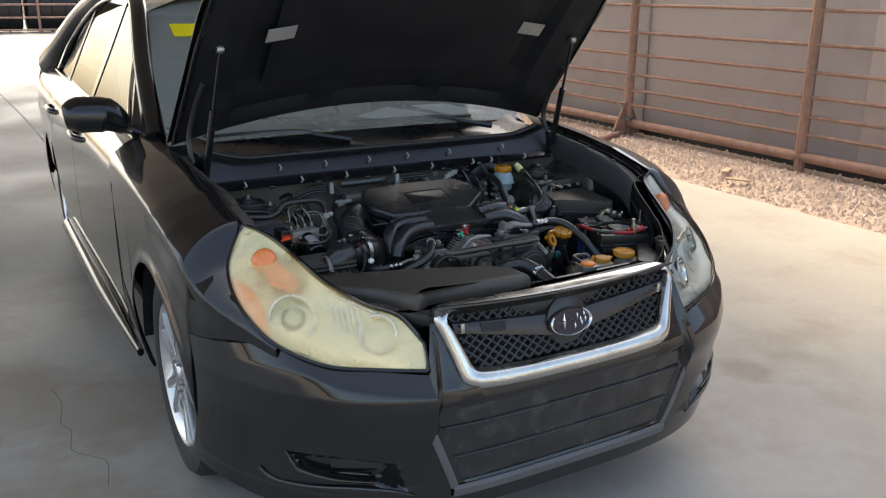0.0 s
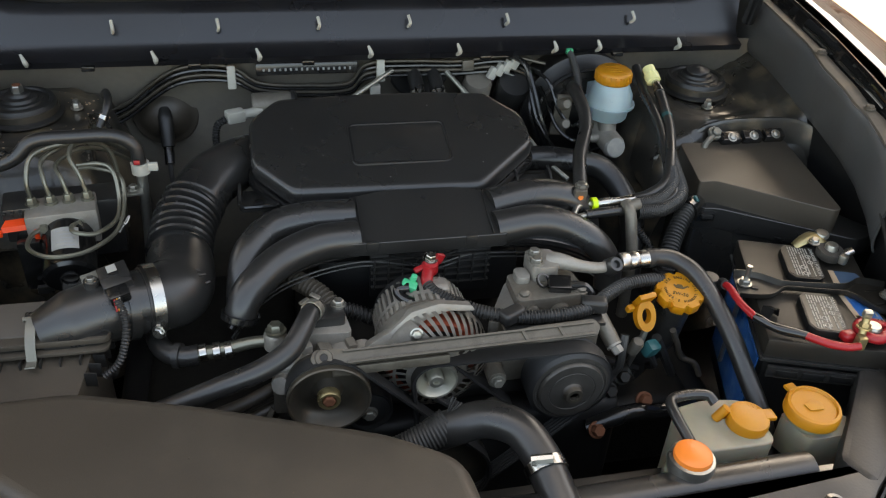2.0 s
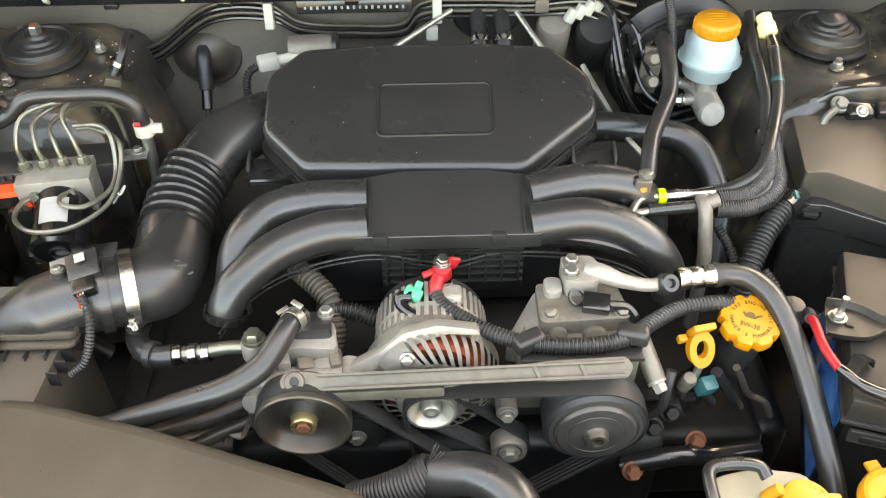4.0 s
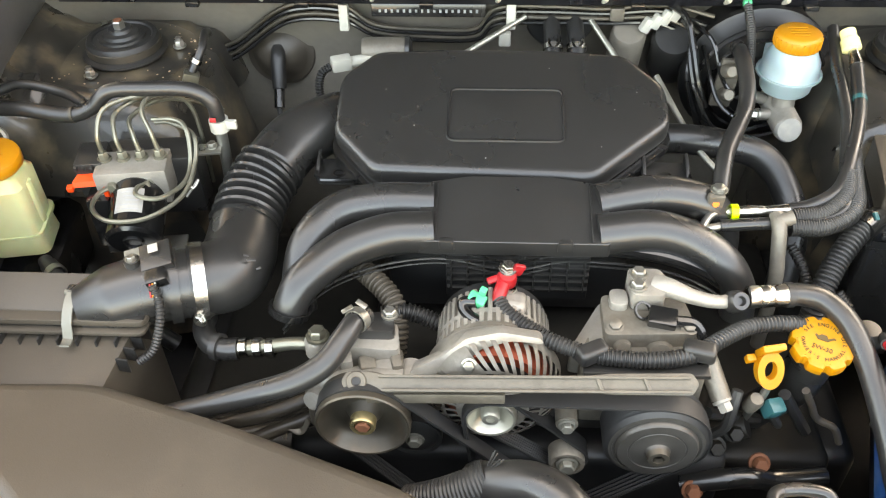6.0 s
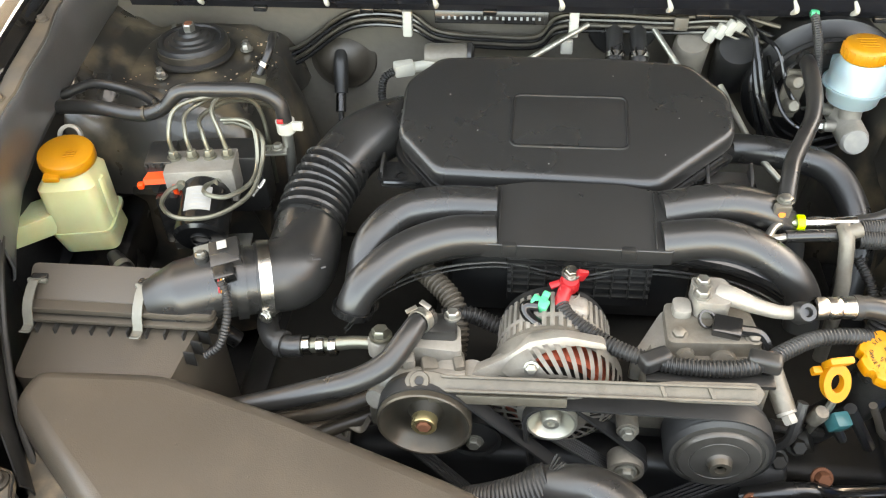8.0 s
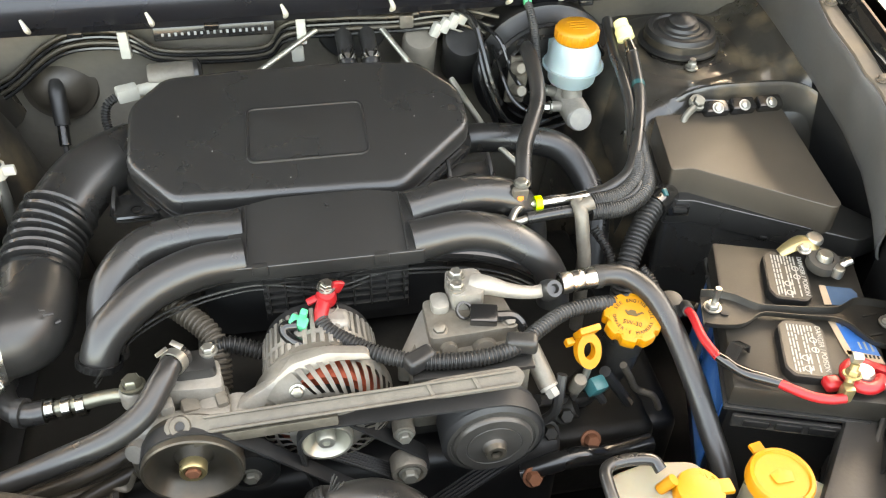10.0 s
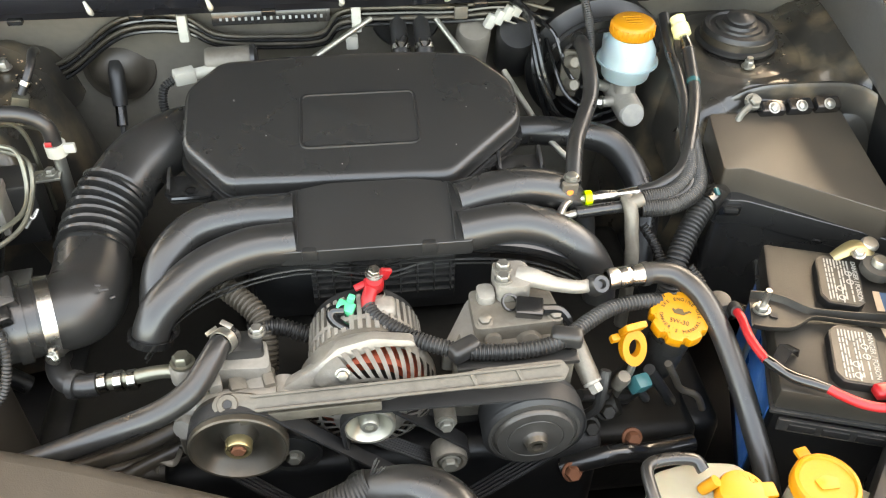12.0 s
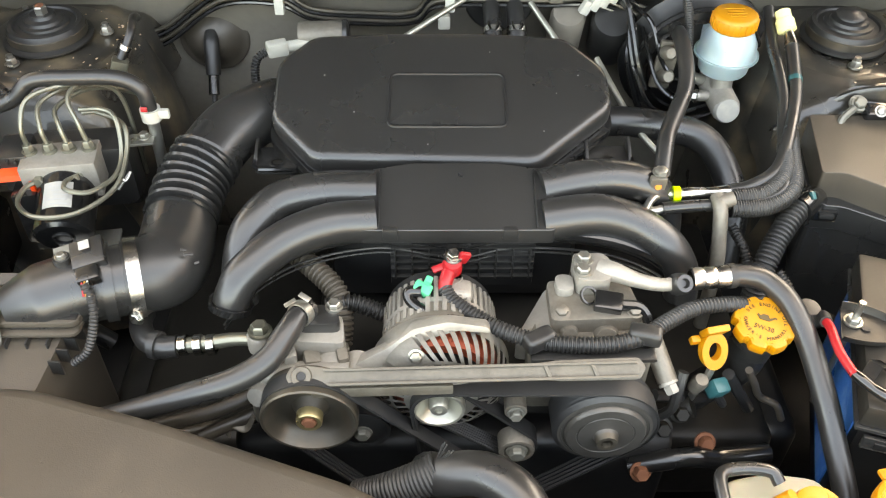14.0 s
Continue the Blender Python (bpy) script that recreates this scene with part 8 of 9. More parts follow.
    p = part("pulley", lathe([(0.0, 0.0), (0.013, 0.0), (0.0155, -0.006), (0.019, -0.011), (0.028, -0.013), (0.035, -0.011), (0.041, -0.004), (0.0445, 0.004), (0.0465, 0.0078), (0.0485, 0.0085), (0.0498, 0.007), (0.0498, -0.004), (0.0485, -0.005), (0.0485, -0.026), (0.046, -0.026)], c, (0, -1, 0), 56), pulley_mat, t, "dished black steel pulley")
    part("hub", lathe([(0.0, 0.006), (0.0085, 0.006), (0.009, 0.009), (0.0125, 0.0095), (0.0135, 0.008), (0.014, -0.008)], c, (0, -1, 0), 24), brass, p)
    part("hub_bolt", hexnut(c + Vector((0, -0.004, 0)), (0, -1, 0), 0.0078, 0.007, flange=False), rust_spot, p)
    return t


def hull_loop(circles, steps=40):
    """The outline of a belt drawn tight round circles (x, z, r)."""
    pts = [(x + r * math.cos(2 * math.pi * k / steps), z + r * math.sin(2 * math.pi * k / steps)) for x, z, r in circles for k in range(steps)]
    pts = sorted(set(pts))

    def half(seq):
        out = []
        for q in seq:
            while len(out) > 1 and (out[-1][0] - out[-2][0]) * (q[1] - out[-2][1]) - (out[-1][1] - out[-2][1]) * (q[0] - out[-2][0]) <= 0:
                out.pop()
            out.append(q)
        return out[:-1]

    return half(pts) + half(pts[::-1])


def belt(name, circles, y, width, ribs, label):
    t = holder(name, (circles[0][0], y, circles[0][1]), label, "belt", "drive belts")
    loop = hull_loop(circles)
    inner = hull_loop([(x, z, r - 0.0042) for x, z, r in circles])
    part("band", sheet([[(x, y - width / 2, z) for x, z in loop], [(x, y + width / 2, z) for x, z in loop]], 0.0022, True), belt_mat, t)
    for i in range(ribs):
        yy = y - width / 2 + width * (i + 0.5) / ribs
        loop2 = hull_loop([(x, z, r - 0.003) for x, z, r in circles], 28)
        part("rib", tube([(x, yy, z) for x, z in loop2] + [(loop2[0][0], yy, loop2[0][1])], width / ribs * 0.36, 1, 5, curve=False), belt_mat, t)
    return t


def accessory_bracket():
    t = holder("accessory_bracket", (0.0, -0.463, 0.72), "long dirty aluminium bracket bar over the pulleys", "bracket")
    m = Matrix.Translation((0, -0.476, 0.746)) @ pose(0, 0, 0, 35, 0, 1.6)
    part("bar", prism(rounded([(-0.164, -0.01), (-0.145, -0.011), (-0.13, -0.0105), (0.08, -0.0095), (0.1, -0.011), (0.18, -0.0115), (0.187, 0.0), (0.18, 0.0105), (0.1, 0.0095), (0.08, 0.0075), (-0.125, 0.007), (-0.145, 0.0105), (-0.164, 0.0105), (-0.17, 0.0)], 0.004, 3), -0.004, 0.0015, 0.0015, m=m), bar_metal, t)
    for y, a, b in ((0.0055, -0.132, 0.178), (-0.0085, -0.128, 0.178)):
        lip = box((b - a, 0.003, 0.008), ((a + b) / 2, y, 0.001), (0, 0, 0), 0.0012)
        bmesh.ops.transform(lip, matrix=m, verts=lip.verts[:])
        part("lip", lip, bar_metal, t)
    for x in (0.088, 0.135):
        web = box((0.004, 0.014, 0.006), (x, -0.0015, 0.001), (0, 0, 20), 0.001)
        bmesh.ops.transform(web, matrix=m, verts=web.verts[:])
        part("web", web, bar_metal, t)
    part("eye", lathe([(0.0045, 0.001), (0.005, 0.002), (0.0095, 0.002), (0.0105, 0)], m @ Vector((-0.154, 0, 0.0015)), (0, -0.57, 0.82), 20), bar_metal, t)
    part("eye_hole", lathe([(0, 0.0008), (0.0045, 0.0008), (0.0045, 0)], m @ Vector((-0.154, 0, 0.0015)), (0, -0.57, 0.82), 16), dark_void, t)
    part("ledge", box((0.14, 0.006, 0.012), (-0.075, -0.484, 0.729), (-10, 0, 1.6), 0.002), bar_metal, t)
    part("strut", box((0.07, 0.03, 0.02), (0.145, -0.438, 0.716), (20, 0, 0), 0.006), bar_metal, t)
    part("foot", box((0.02, 0.03, 0.03), (-0.1, -0.45, 0.705), round_by=0.006), bar_metal, t)
    return t


def tensioner():
    t = holder("belt_tensioner", (0.064, -0.5, 0.6), "small steel belt idler with a hex nut", "belt idler")
    part("roller", lathe([(0.0, 0.002), (0.012, 0.002), (0.015, 0.006), (0.019, 0.006), (0.02, 0.003), (0.02, -0.015), (0, -0.015)], (0.066, -0.475, 0.614), (0, -1, 0), 30), alloy_dirty, t)
    part("nut", hexnut((0.066, -0.478, 0.614), (0, -1, 0), 0.009, 0.01), clip_steel, t)
    t = holder("belt_idler", (-0.1, -0.49, 0.63), "dark grooved idler half hidden behind the pump pulley", "belt idler")
    part("roller", lathe([(0, 0.006), (0.02, 0.005), (0.026, 0.002), (0.03, 0.004), (0.031, -0.02), (0, -0.02)], (-0.1, -0.47, 0.645), (0, -1, 0), 30), clutch_black, t)
    part("nut", hexnut((-0.1, -0.475, 0.645), (0, -1, 0), 0.008, 0.008), clip_steel, t)
    t = holder("crank_pulley", (0.0, -0.48, 0.45), "dark crankshaft pulley low in the engine bay", "pulley")
    part("roller", lathe([(0, 0.01), (0.03, 0.01), (0.05, 0.004), (0.062, 0.006), (0.064, -0.03), (0, -0.03)], (0.0, -0.47, 0.52), (0, -1, 0), 36), pulley_mat, t)


for build in (alternator, compressor, steering_pump, accessory_bracket, tensioner):
    build()
belt("drive_belt", [(-0.019, 0.69, 0.03), (0.155, 0.661, 0.0575), (0.02, 0.525, 0.05)], -0.472, 0.024, 5, "ribbed black drive belt over alternator and compressor")
belt("idler_belt", [(-0.019, 0.69, 0.029), (0.066, 0.614, 0.0235)], -0.464, 0.02, 6, "ribbed black belt run down to the idler")
belt("pump_belt", [(-0.149, 0.695, 0.0515), (0.0, 0.52, 0.064)], -0.481, 0.018, 4, "smooth black belt driving the steering pump")

# grimy engine block; near-black covers put the shade of the depths into colour
block = holder("engine_block", (0, -0.25, 0.35), "grimy dark flat-four engine block deep in the bay", "engine")
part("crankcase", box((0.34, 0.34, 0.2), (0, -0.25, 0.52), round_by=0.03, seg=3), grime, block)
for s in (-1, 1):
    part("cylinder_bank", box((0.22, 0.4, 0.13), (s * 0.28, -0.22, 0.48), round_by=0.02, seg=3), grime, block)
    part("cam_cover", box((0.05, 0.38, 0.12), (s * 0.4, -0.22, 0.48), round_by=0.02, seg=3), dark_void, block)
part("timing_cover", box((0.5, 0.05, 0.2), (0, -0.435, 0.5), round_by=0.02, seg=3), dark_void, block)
part("front_cover_edge", tube([(0.2, -0.465, 0.56), (0.26, -0.47, 0.585), (0.3, -0.465, 0.575), (0.36, -0.455, 0.57)], 0.012, 6, 10), gloss_plastic, block)
for x, y, z in ((0.21, -0.475, 0.565), (0.255, -0.43, 0.615), (0.235, -0.44, 0.6), (0.285, -0.45, 0.585)):
    part("bolt", hexnut((x, y, z), (0, -0.8, 0.6), 0.009, 0.014), rust_spot if z < 0.59 else grime, block)
part("sensor_boss", rod((0.235, -0.42, 0.6), (0.27, -0.425, 0.62), 0.014, 14), grime, block)
for a, b in (((0.215, -0.44, 0.66), (0.29, -0.4, 0.6)), ((0.3, -0.42, 0.67), (0.35, -0.4, 0.58))):
    part("conduit", tube([a, mix3(a, b, 0.5), b], 0.007, 5, 8), rubber, block)


# ---- caps, dipstick, tanks ----
UP_TURN = -22


def oil_cap():
    t = holder("oil_filler_cap", (0.33, -0.41, 0.69), "yellow lobed oil filler cap with printed lettering", "oil cap")
    c = Vector((0.329, -0.398, 0.722))
    ax = Vector((0.0, -0.22, 1)).normalized()
    ring = []
    for k in range(96):
        a = 2 * math.pi * k / 96
        notch = max(0.0, (math.cos(8 * a + 0.4) - 0.45) / 0.55)
        ring.append((a, 0.0328 - 0.0042 * min(1.0, 1.5 * notch)))
    m = Matrix.Translation(c) @ frame_of(ax)

    def level(k, h):
        return [m @ Vector((r * k * math.cos(a), r * k * math.sin(a), h)) for a, r in ring]

    b = sheet([level(0.96, -0.002), level(1.0, 0.0), level(1.0, 0.01), level(0.97, 0.0125), level(0.86, 0.013), [m @ Vector((0.026 * math.cos(a), 0.026 * math.sin(a), 0.0135)) for a, r in ring]], closed_rows=True)
    b.faces.new([v for v in sorted((v for v in b.verts if abs((m.inverted() @ v.co).z - 0.0135) < 1e-5), key=lambda v: math.atan2((m.inverted() @ v.co).y, (m.inverted() @ v.co).x))])
    cap = part("cap", b, yellow, t)
    face = m @ Matrix.Translation((0, 0, 0.0138)) @ pose(0, 0, 0, 0, 0, UP_TURN)
    part("lettering", text_ring("SEE ENGINE OIL", 0.0056, 0.021, 160, 11.6, face), faded_print, cap)
    low = bmesh.new()
    for i, ch in enumerate("OWNER'S MANUAL"):
        if ch != " ":
            a = 190 + i * 12.4
            low = merge(low, text_mesh(ch, 0.0056, face @ Matrix.Translation((0.021 * math.cos(radians(a)), 0.021 * math.sin(radians(a)), 0)) @ pose(0, 0, 0, 0, 0, a + 90)))
    part("lettering", low, faded_print, cap)
    part("lettering", text_mesh("5W-30", 0.0075, face @ Matrix.Translation((0, -0.0085, 0))), faded_print, cap)
    can = prism([(-0.007, -0.002), (0.004, -0.002), (0.011, 0.004), (0.012, 0.003), (0.013, 0.005), (0.01, 0.006), (0.004, 0.002), (0.002, 0.006), (-0.004, 0.006), (-0.007, 0.003), (-0.01, 0.005), (-0.011, 0.003)], 0, 0.0004, m=face @ Matrix.Translation((0, 0.003, 0)) @ Matrix.Scale(0.9, 4))
    part("oil_can_symbol", can, faded_print, cap)
    part("neck", lathe([(0.024, -0.05), (0.024, -0.012), (0.028, -0.008), (0.028, -0.002)], c, ax, 24), plastic, t)
    part("filler_pipe", tube([tuple(c - ax * 0.03), (0.325, -0.39, 0.65), (0.3, -0.36, 0.56)], 0.021, 6, 14), plastic, t)
    return t


def dipstick():
    t = holder("oil_dipstick", (0.275, -0.42, 0.6), "yellow plastic ring handle of the oil dipstick", "dipstick")
    m = Matrix.Translation((0.273, -0.421, 0.713)) @ pose(0, 0, 0, 62, 0, 12)
    ring = [(0.0098, -0.005), (0.0205, -0.005), (0.0205, 0.005), (0.0098, 0.005), (0.0098, -0.005)]
    b = lathe(ring, (0, 0, 0), (0, 0, 1), 26)
    bmesh.ops.scale(b, vec=(0.72, 1.05, 1), verts=b.verts[:])
    bmesh.ops.transform(b, matrix=m, verts=b.verts[:])
    h = part("ring", b, yellow, t)
    part("tab", box((0.026, 0.008, 0.024), (0.272, -0.413, 0.734), (30, 0, 12), 0.003), yellow, t)
    part("thumb_lug", box((0.01, 0.008, 0.01), (0.253, -0.415, 0.722), (20, 0, 12), 0.002), yellow, t)
    part("shaft", tube([(0.275, -0.428, 0.697), (0.272, -0.43, 0.68), (0.268, -0.425, 0.65), (0.27, -0.4, 0.58)], 0.0045, 6, 8), steel, t)
    part("teal_plug", box((0.02, 0.018, 0.022), (0.284, -0.437, 0.668), (20, 10, 20), 0.005), teal, t, "teal plastic sensor plug")
    part("pale_plug", lathe([(0.008, 0), (0.009, 0.02), (0.007, 0.024), (0, 0.024)], (0.262, -0.43, 0.66), (0.1, -0.3, 1), 14), alloy_dirty, t)
    part("wire", tube([(0.284, -0.437, 0.66), (0.3, -0.43, 0.63), (0.31, -0.4, 0.6)], 0.005, 6, 8), rubber, t)
    part("wire", tube([(0.24, -0.44, 0.7), (0.236, -0.45, 0.68), (0.232, -0.455, 0.655), (0.215, -0.45, 0.63)], 0.006, 6, 8), rubber, t)
    return t


def front_tanks():
    t = holder("coolant_tank", (0.29, -0.6, 0.6), "milky white coolant tank with a yellow cap", "coolant tank")
    part("tank", prism(rounded([(0.252, -0.562), (0.3, -0.552), (0.352, -0.56), (0.358, -0.632), (0.25, -0.632)], 0.016, 4), 0.56, 0.684, 0.01, 3), tank_white, t)
    cap = part("cap", lathe([(0, 0.014), (0.018, 0.014), (0.0235, 0.012), (0.025, 0.008), (0.025, -0.004)], (0.334, -0.598, 0.685), (0.05, -0.05, 1), 26), yellow, t, "yellow plastic cap with raised letters")
    for i, ch in enumerate("COOLANT"):
        a = 160 - i * 22
        part("raised_letter", text_mesh(ch, 0.0075, Matrix.Translation((0.334 + 0.016 * math.cos(radians(a)), -0.598 + 0.016 * math.sin(radians(a)), 0.6992)) @ pose(0, 0, 0, 0, 0, a - 90)), yellow, cap)
    part("cap_tab", box((0.02, 0.016, 0.006), (0.358, -0.598, 0.694), (0, 5, 0), 0.002), yellow, cap)
    part("nipple", rod((0.3, -0.585, 0.684), (0.31, -0.587, 0.702), 0.006, 10), yellow, t)
    part("overflow_hose", tube([(0.25, -0.62, 0.69), (0.246, -0.585, 0.698), (0.25, -0.563, 0.7), (0.272, -0.557, 0.7), (0.298, -0.56, 0.699), (0.305, -0.57, 0.694)], 0.0065, 8, 12), hose_rubber, t)
    rad = holder("radiator_filler", (0.232, -0.652, 0.68), "round orange radiator cap in a pale metal collar", "radiator filler")
    part("cap", lathe([(0, 0.012), (0.016, 0.012), (0.021, 0.009), (0.022, 0.002)], (0.234, -0.652, 0.7), (0, 0, 1), 26), orange, rad)
    part("collar", lathe([(0.022, 0.004), (0.0255, 0.003), (0.027, -0.004), (0.024, -0.02), (0.028, -0.03)], (0.234, -0.652, 0.7), (0, 0, 1), 26), steel, rad)
    part("neck", lathe([(0.024, 0.0), (0.028, -0.03)], (0.234, -0.652, 0.69), (0, 0, 1), 22), tank_white, rad)
    w = holder("washer_tank", (0.43, -0.6, 0.6), "white washer fluid tank neck with a wide yellow cap", "washer tank")
    part("neck", prism(rounded([(0.385, -0.585), (0.445, -0.58), (0.47, -0.61), (0.51, -0.602), (0.52, -0.585), (0.53, -0.6), (0.48, -0.632), (0.4, -0.632)], 0.01, 3), 0.63, lambda x, y: 0.68 + 0.1 * max(0, x - 0.45), 0.006), tank_white, w)
    part("spout", rod((0.414, -0.605, 0.64), (0.414, -0.603, 0.695), 0.022, 18), tank_white, w)
    cap = part("cap", lathe([(0, 0.008), (0.026, 0.008), (0.0275, 0.011), (0.031, 0.01), (0.033, 0.006), (0.033, -0.004), (0.03, -0.006)], (0.414, -0.603, 0.698), (0, -0.05, 1), 34), yellow, w, "wide yellow flip cap")
    part("cap_tab", box((0.014, 0.016, 0.005), (0.408, -0.567, 0.7), (0, 0, 10), 0.002), yellow, cap)
    part("washer_symbol", prism(rounded([(-0.012, 0.004), (-0.009, -0.007), (0.009, -0.007), (0.012, 0.004), (0.0, 0.009)], 0.002), 0, 0.0012, 0.0004, m=Matrix.Translation((0.414, -0.604, 0.7064))), yellow, cap)


oil_cap()
dipstick()
front_tanks()


# ---- hoses, looms, pipes ----
def hose(name, label, points, r, mat, category="hose", **shape):
    t = holder(name, points[len(points) // 2], label, category)
    return t, part("tube", tube(points, r, 8, 14, **shape), mat, t)


t, _ = hose("refrigerant_hose", "thick black rubber hose curving down past the oil cap", [(0.29, -0.353, 0.755), (0.315, -0.35, 0.754), (0.338, -0.356, 0.751), (0.358, -0.382, 0.744), (0.371, -0.424, 0.725), (0.379, -0.472, 0.7), (0.386, -0.513, 0.67), (0.392, -0.554, 0.64), (0.395, -0.59, 0.6)], 0.0125, hose_rubber)
part("end_collar", lathe([(0.0125, -0.004), (0.0138, -0.004), (0.0138, 0.004), (0.0125, 0.004)], (0.3, -0.3515, 0.7547), (1, 0.1, 0), 18), rubber, t)
t, _ = hose("wiring_loom", "black corrugated wiring loom across the alternator", [(-0.012, -0.37, 0.753), (-0.004, -0.384, 0.75), (0.019, -0.402, 0.747), (0.048, -0.42, 0.744), (0.089, -0.434, 0.742), (0.147, -0.438, 0.742), (0.188, -0.43, 0.743), (0.223, -0.407, 0.744), (0.257, -0.387, 0.742), (0.3, -0.378, 0.738), (0.33, -0.37, 0.725)], 0.0084, rubber, "wiring loom", ridge=0.0008, pitch=0.0042)
for x, y, z, a in ((0.084, -0.433, 0.745, 28), (0.194, -0.428, 0.746, -14)):
    part("tape_wrap", box((0.034, 0.0195, 0.019), (x, y, z), (0, 0, a), 0.006, 3), rubber, t, "black tape wrap")
part("holder_tray", box((0.13, 0.02, 0.006), (0.14, -0.44, 0.73), round_by=0.002), plastic, t)
hose("plug_wire", "smooth black cable from the green plug", [(-0.036, -0.376, 0.757), (-0.05, -0.374, 0.754), (-0.047, -0.384, 0.749), (-0.03, -0.398, 0.748), (0.0, -0.411, 0.749), (0.031, -0.412, 0.747), (0.045, -0.416, 0.745)], 0.0065, gloss_plastic, "cable")
hose("engine_breather", "brownish corrugated hose behind the steering pump", [(-0.2, -0.26, 0.715), (-0.169, -0.293, 0.718), (-0.138, -0.324, 0.71), (-0.128, -0.345, 0.695), (-0.13, -0.37, 0.66)], 0.0122, loom_brown, ridge=0.0016, pitch=0.006)
hose("engine_loom", "ribbed hose running behind the alternator", [(-0.145, -0.345, 0.7), (-0.118, -0.341, 0.703), (-0.09, -0.345, 0.695), (-0.06, -0.352, 0.685)], 0.0095, rubber, ridge=0.0012, pitch=0.005)
t, _ = hose("heater_pipe", "dull grey metal pipe beside the manifold", [(0.308, -0.24, 0.775), (0.309, -0.258, 0.768), (0.311, -0.27, 0.74), (0.314, -0.28, 0.7), (0.315, -0.285, 0.6)], 0.0085, alloy_dirty, "pipe")
part("joint", rod((0.306, -0.25, 0.772), (0.325, -0.246, 0.776), 0.009, 12), alloy_dirty, t)
t, _ = hose("fuel_line", "black fuel hose with a bright union and a lime ring", [(0.327, -0.226, 0.77), (0.354, -0.222, 0.775), (0.388, -0.202, 0.785), (0.412, -0.154, 0.8), (0.436, -0.09, 0.813), (0.446, -0.045, 0.823), (0.451, -0.005, 0.837)], 0.0085, hose_rubber)
part("union", tube([(0.262, -0.231, 0.77), (0.28, -0.229, 0.77), (0.3, -0.228, 0.77), (0.33, -0.226, 0.77)], [0.006, 0.0075, 0.006, 0.0085], 6, 12), bright_steel, t)
part("lime_ring", lathe([(0.006, -0.004), (0.0098, -0.004), (0.0098, 0.004), (0.006, 0.004)], (0.262, -0.231, 0.77), (1, 0.05, 0), 18), lime, t, "lime green plastic ring")
part("steel_elbow", tube([(0.262, -0.231, 0.77), (0.245, -0.234, 0.772), (0.232, -0.242, 0.772), (0.222, -0.256, 0.767)], 0.005, 6, 10), steel, t)
part("end_union", tube([(0.45, -0.008, 0.836), (0.451, 0.005, 0.84), (0.451, 0.022, 0.846)], [0.0095, 0.0075, 0.006], 5, 12), bright_steel, t)
part("cream_cap", lathe([(0.005, 0), (0.0125, 0.004), (0.0125, 0.018), (0.0105, 0.02), (0.0105, 0.032), (0, 0.033)], (0.451, 0.018, 0.842), (-0.1, 0.85, 0.5), 18), material("cream_plastic", (0.72, 0.68, 0.32), 0.4, 0, 0.1, 150, 30), t, "cream yellow plastic coupling")
part("teal_mark", lathe([(0.0087, -0.004), (0.009, -0.004), (0.009, 0.004), (0.0087, 0.004)], (0.443, -0.062, 0.819), (0.2, 0.95, 0.2), 16), teal, t)
t, _ = hose("return_line", "grey braided return hose beside the fuel line", [(0.243, -0.251, 0.765), (0.285, -0.246, 0.765), (0.324, -0.243, 0.765), (0.365, -0.24, 0.768), (0.39, -0.226, 0.778), (0.401, -0.175, 0.79), (0.415, -0.12, 0.802), (0.424, -0.083, 0.81), (0.429, -0.03, 0.822), (0.431, 0.009, 0.83), (0.438, 0.07, 0.85)], 0.0075, hose_rubber)
for k, pts in enumerate(([(0.33, -0.236, 0.768), (0.366, -0.232, 0.772), (0.392, -0.213, 0.782), (0.403, -0.18, 0.79)], [(0.325, -0.247, 0.762), (0.368, -0.246, 0.764), (0.4, -0.228, 0.775), (0.41, -0.18, 0.787), (0.417, -0.14, 0.796)])):
    part("braided_sleeve", tube(pts, 0.011, 8, 12, ridge=0.0005, pitch=0.003), rubber, t, "braided black sleeve")
part("steel_elbow", tube([(0.245, -0.251, 0.765), (0.232, -0.254, 0.764), (0.222, -0.25, 0.762), (0.215, -0.24, 0.76)], 0.005, 6, 10), steel, t)
part("pipe_saddle", box((0.02, 0.01, 0.035), (0.237, -0.232, 0.782), (10, 0, 0), 0.004), alloy_dirty, t)
part("saddle_bolt", hexnut((0.24, -0.228, 0.8), (0, 0, 1), 0.0075, 0.006), steel, t)
part("red_dot", lathe([(0, 0.001), (0.004, 0.001), (0.004, 0)], (0.237, -0.238, 0.787), (0, -1, 0.2), 10), orange, t)
hose("vacuum_pipe", "bent black rubber vacuum pipe before the brake tank", [(0.31, 0.05, 0.83), (0.307, 0.01, 0.838), (0.303, -0.048, 0.83), (0.297, -0.08, 0.818), (0.284, -0.108, 0.81), (0.264, -0.15, 0.803), (0.256, -0.175, 0.797), (0.248, -0.21, 0.78)], 0.0105, hose_rubber)
hose("coolant_hose", "thick black coolant hose behind the engine cover", [(0.17, -0.06, 0.745), (0.218, -0.06, 0.755), (0.291, -0.064, 0.748), (0.34, -0.075, 0.735), (0.368, -0.106, 0.705), (0.375, -0.15, 0.67), (0.36, -0.2, 0.6)], 0.02, hose_rubber)
t, _ = hose("fuse_box_loom", "corrugated cable loom entering the fuse box", [(0.44, -0.2, 0.735), (0.425, -0.222, 0.748), (0.405, -0.242, 0.745), (0.38, -0.27, 0.726), (0.362, -0.298, 0.7), (0.355, -0.31, 0.64)], 0.013, rubber, "wiring loom", ridge=0.0014, pitch=0.0055)
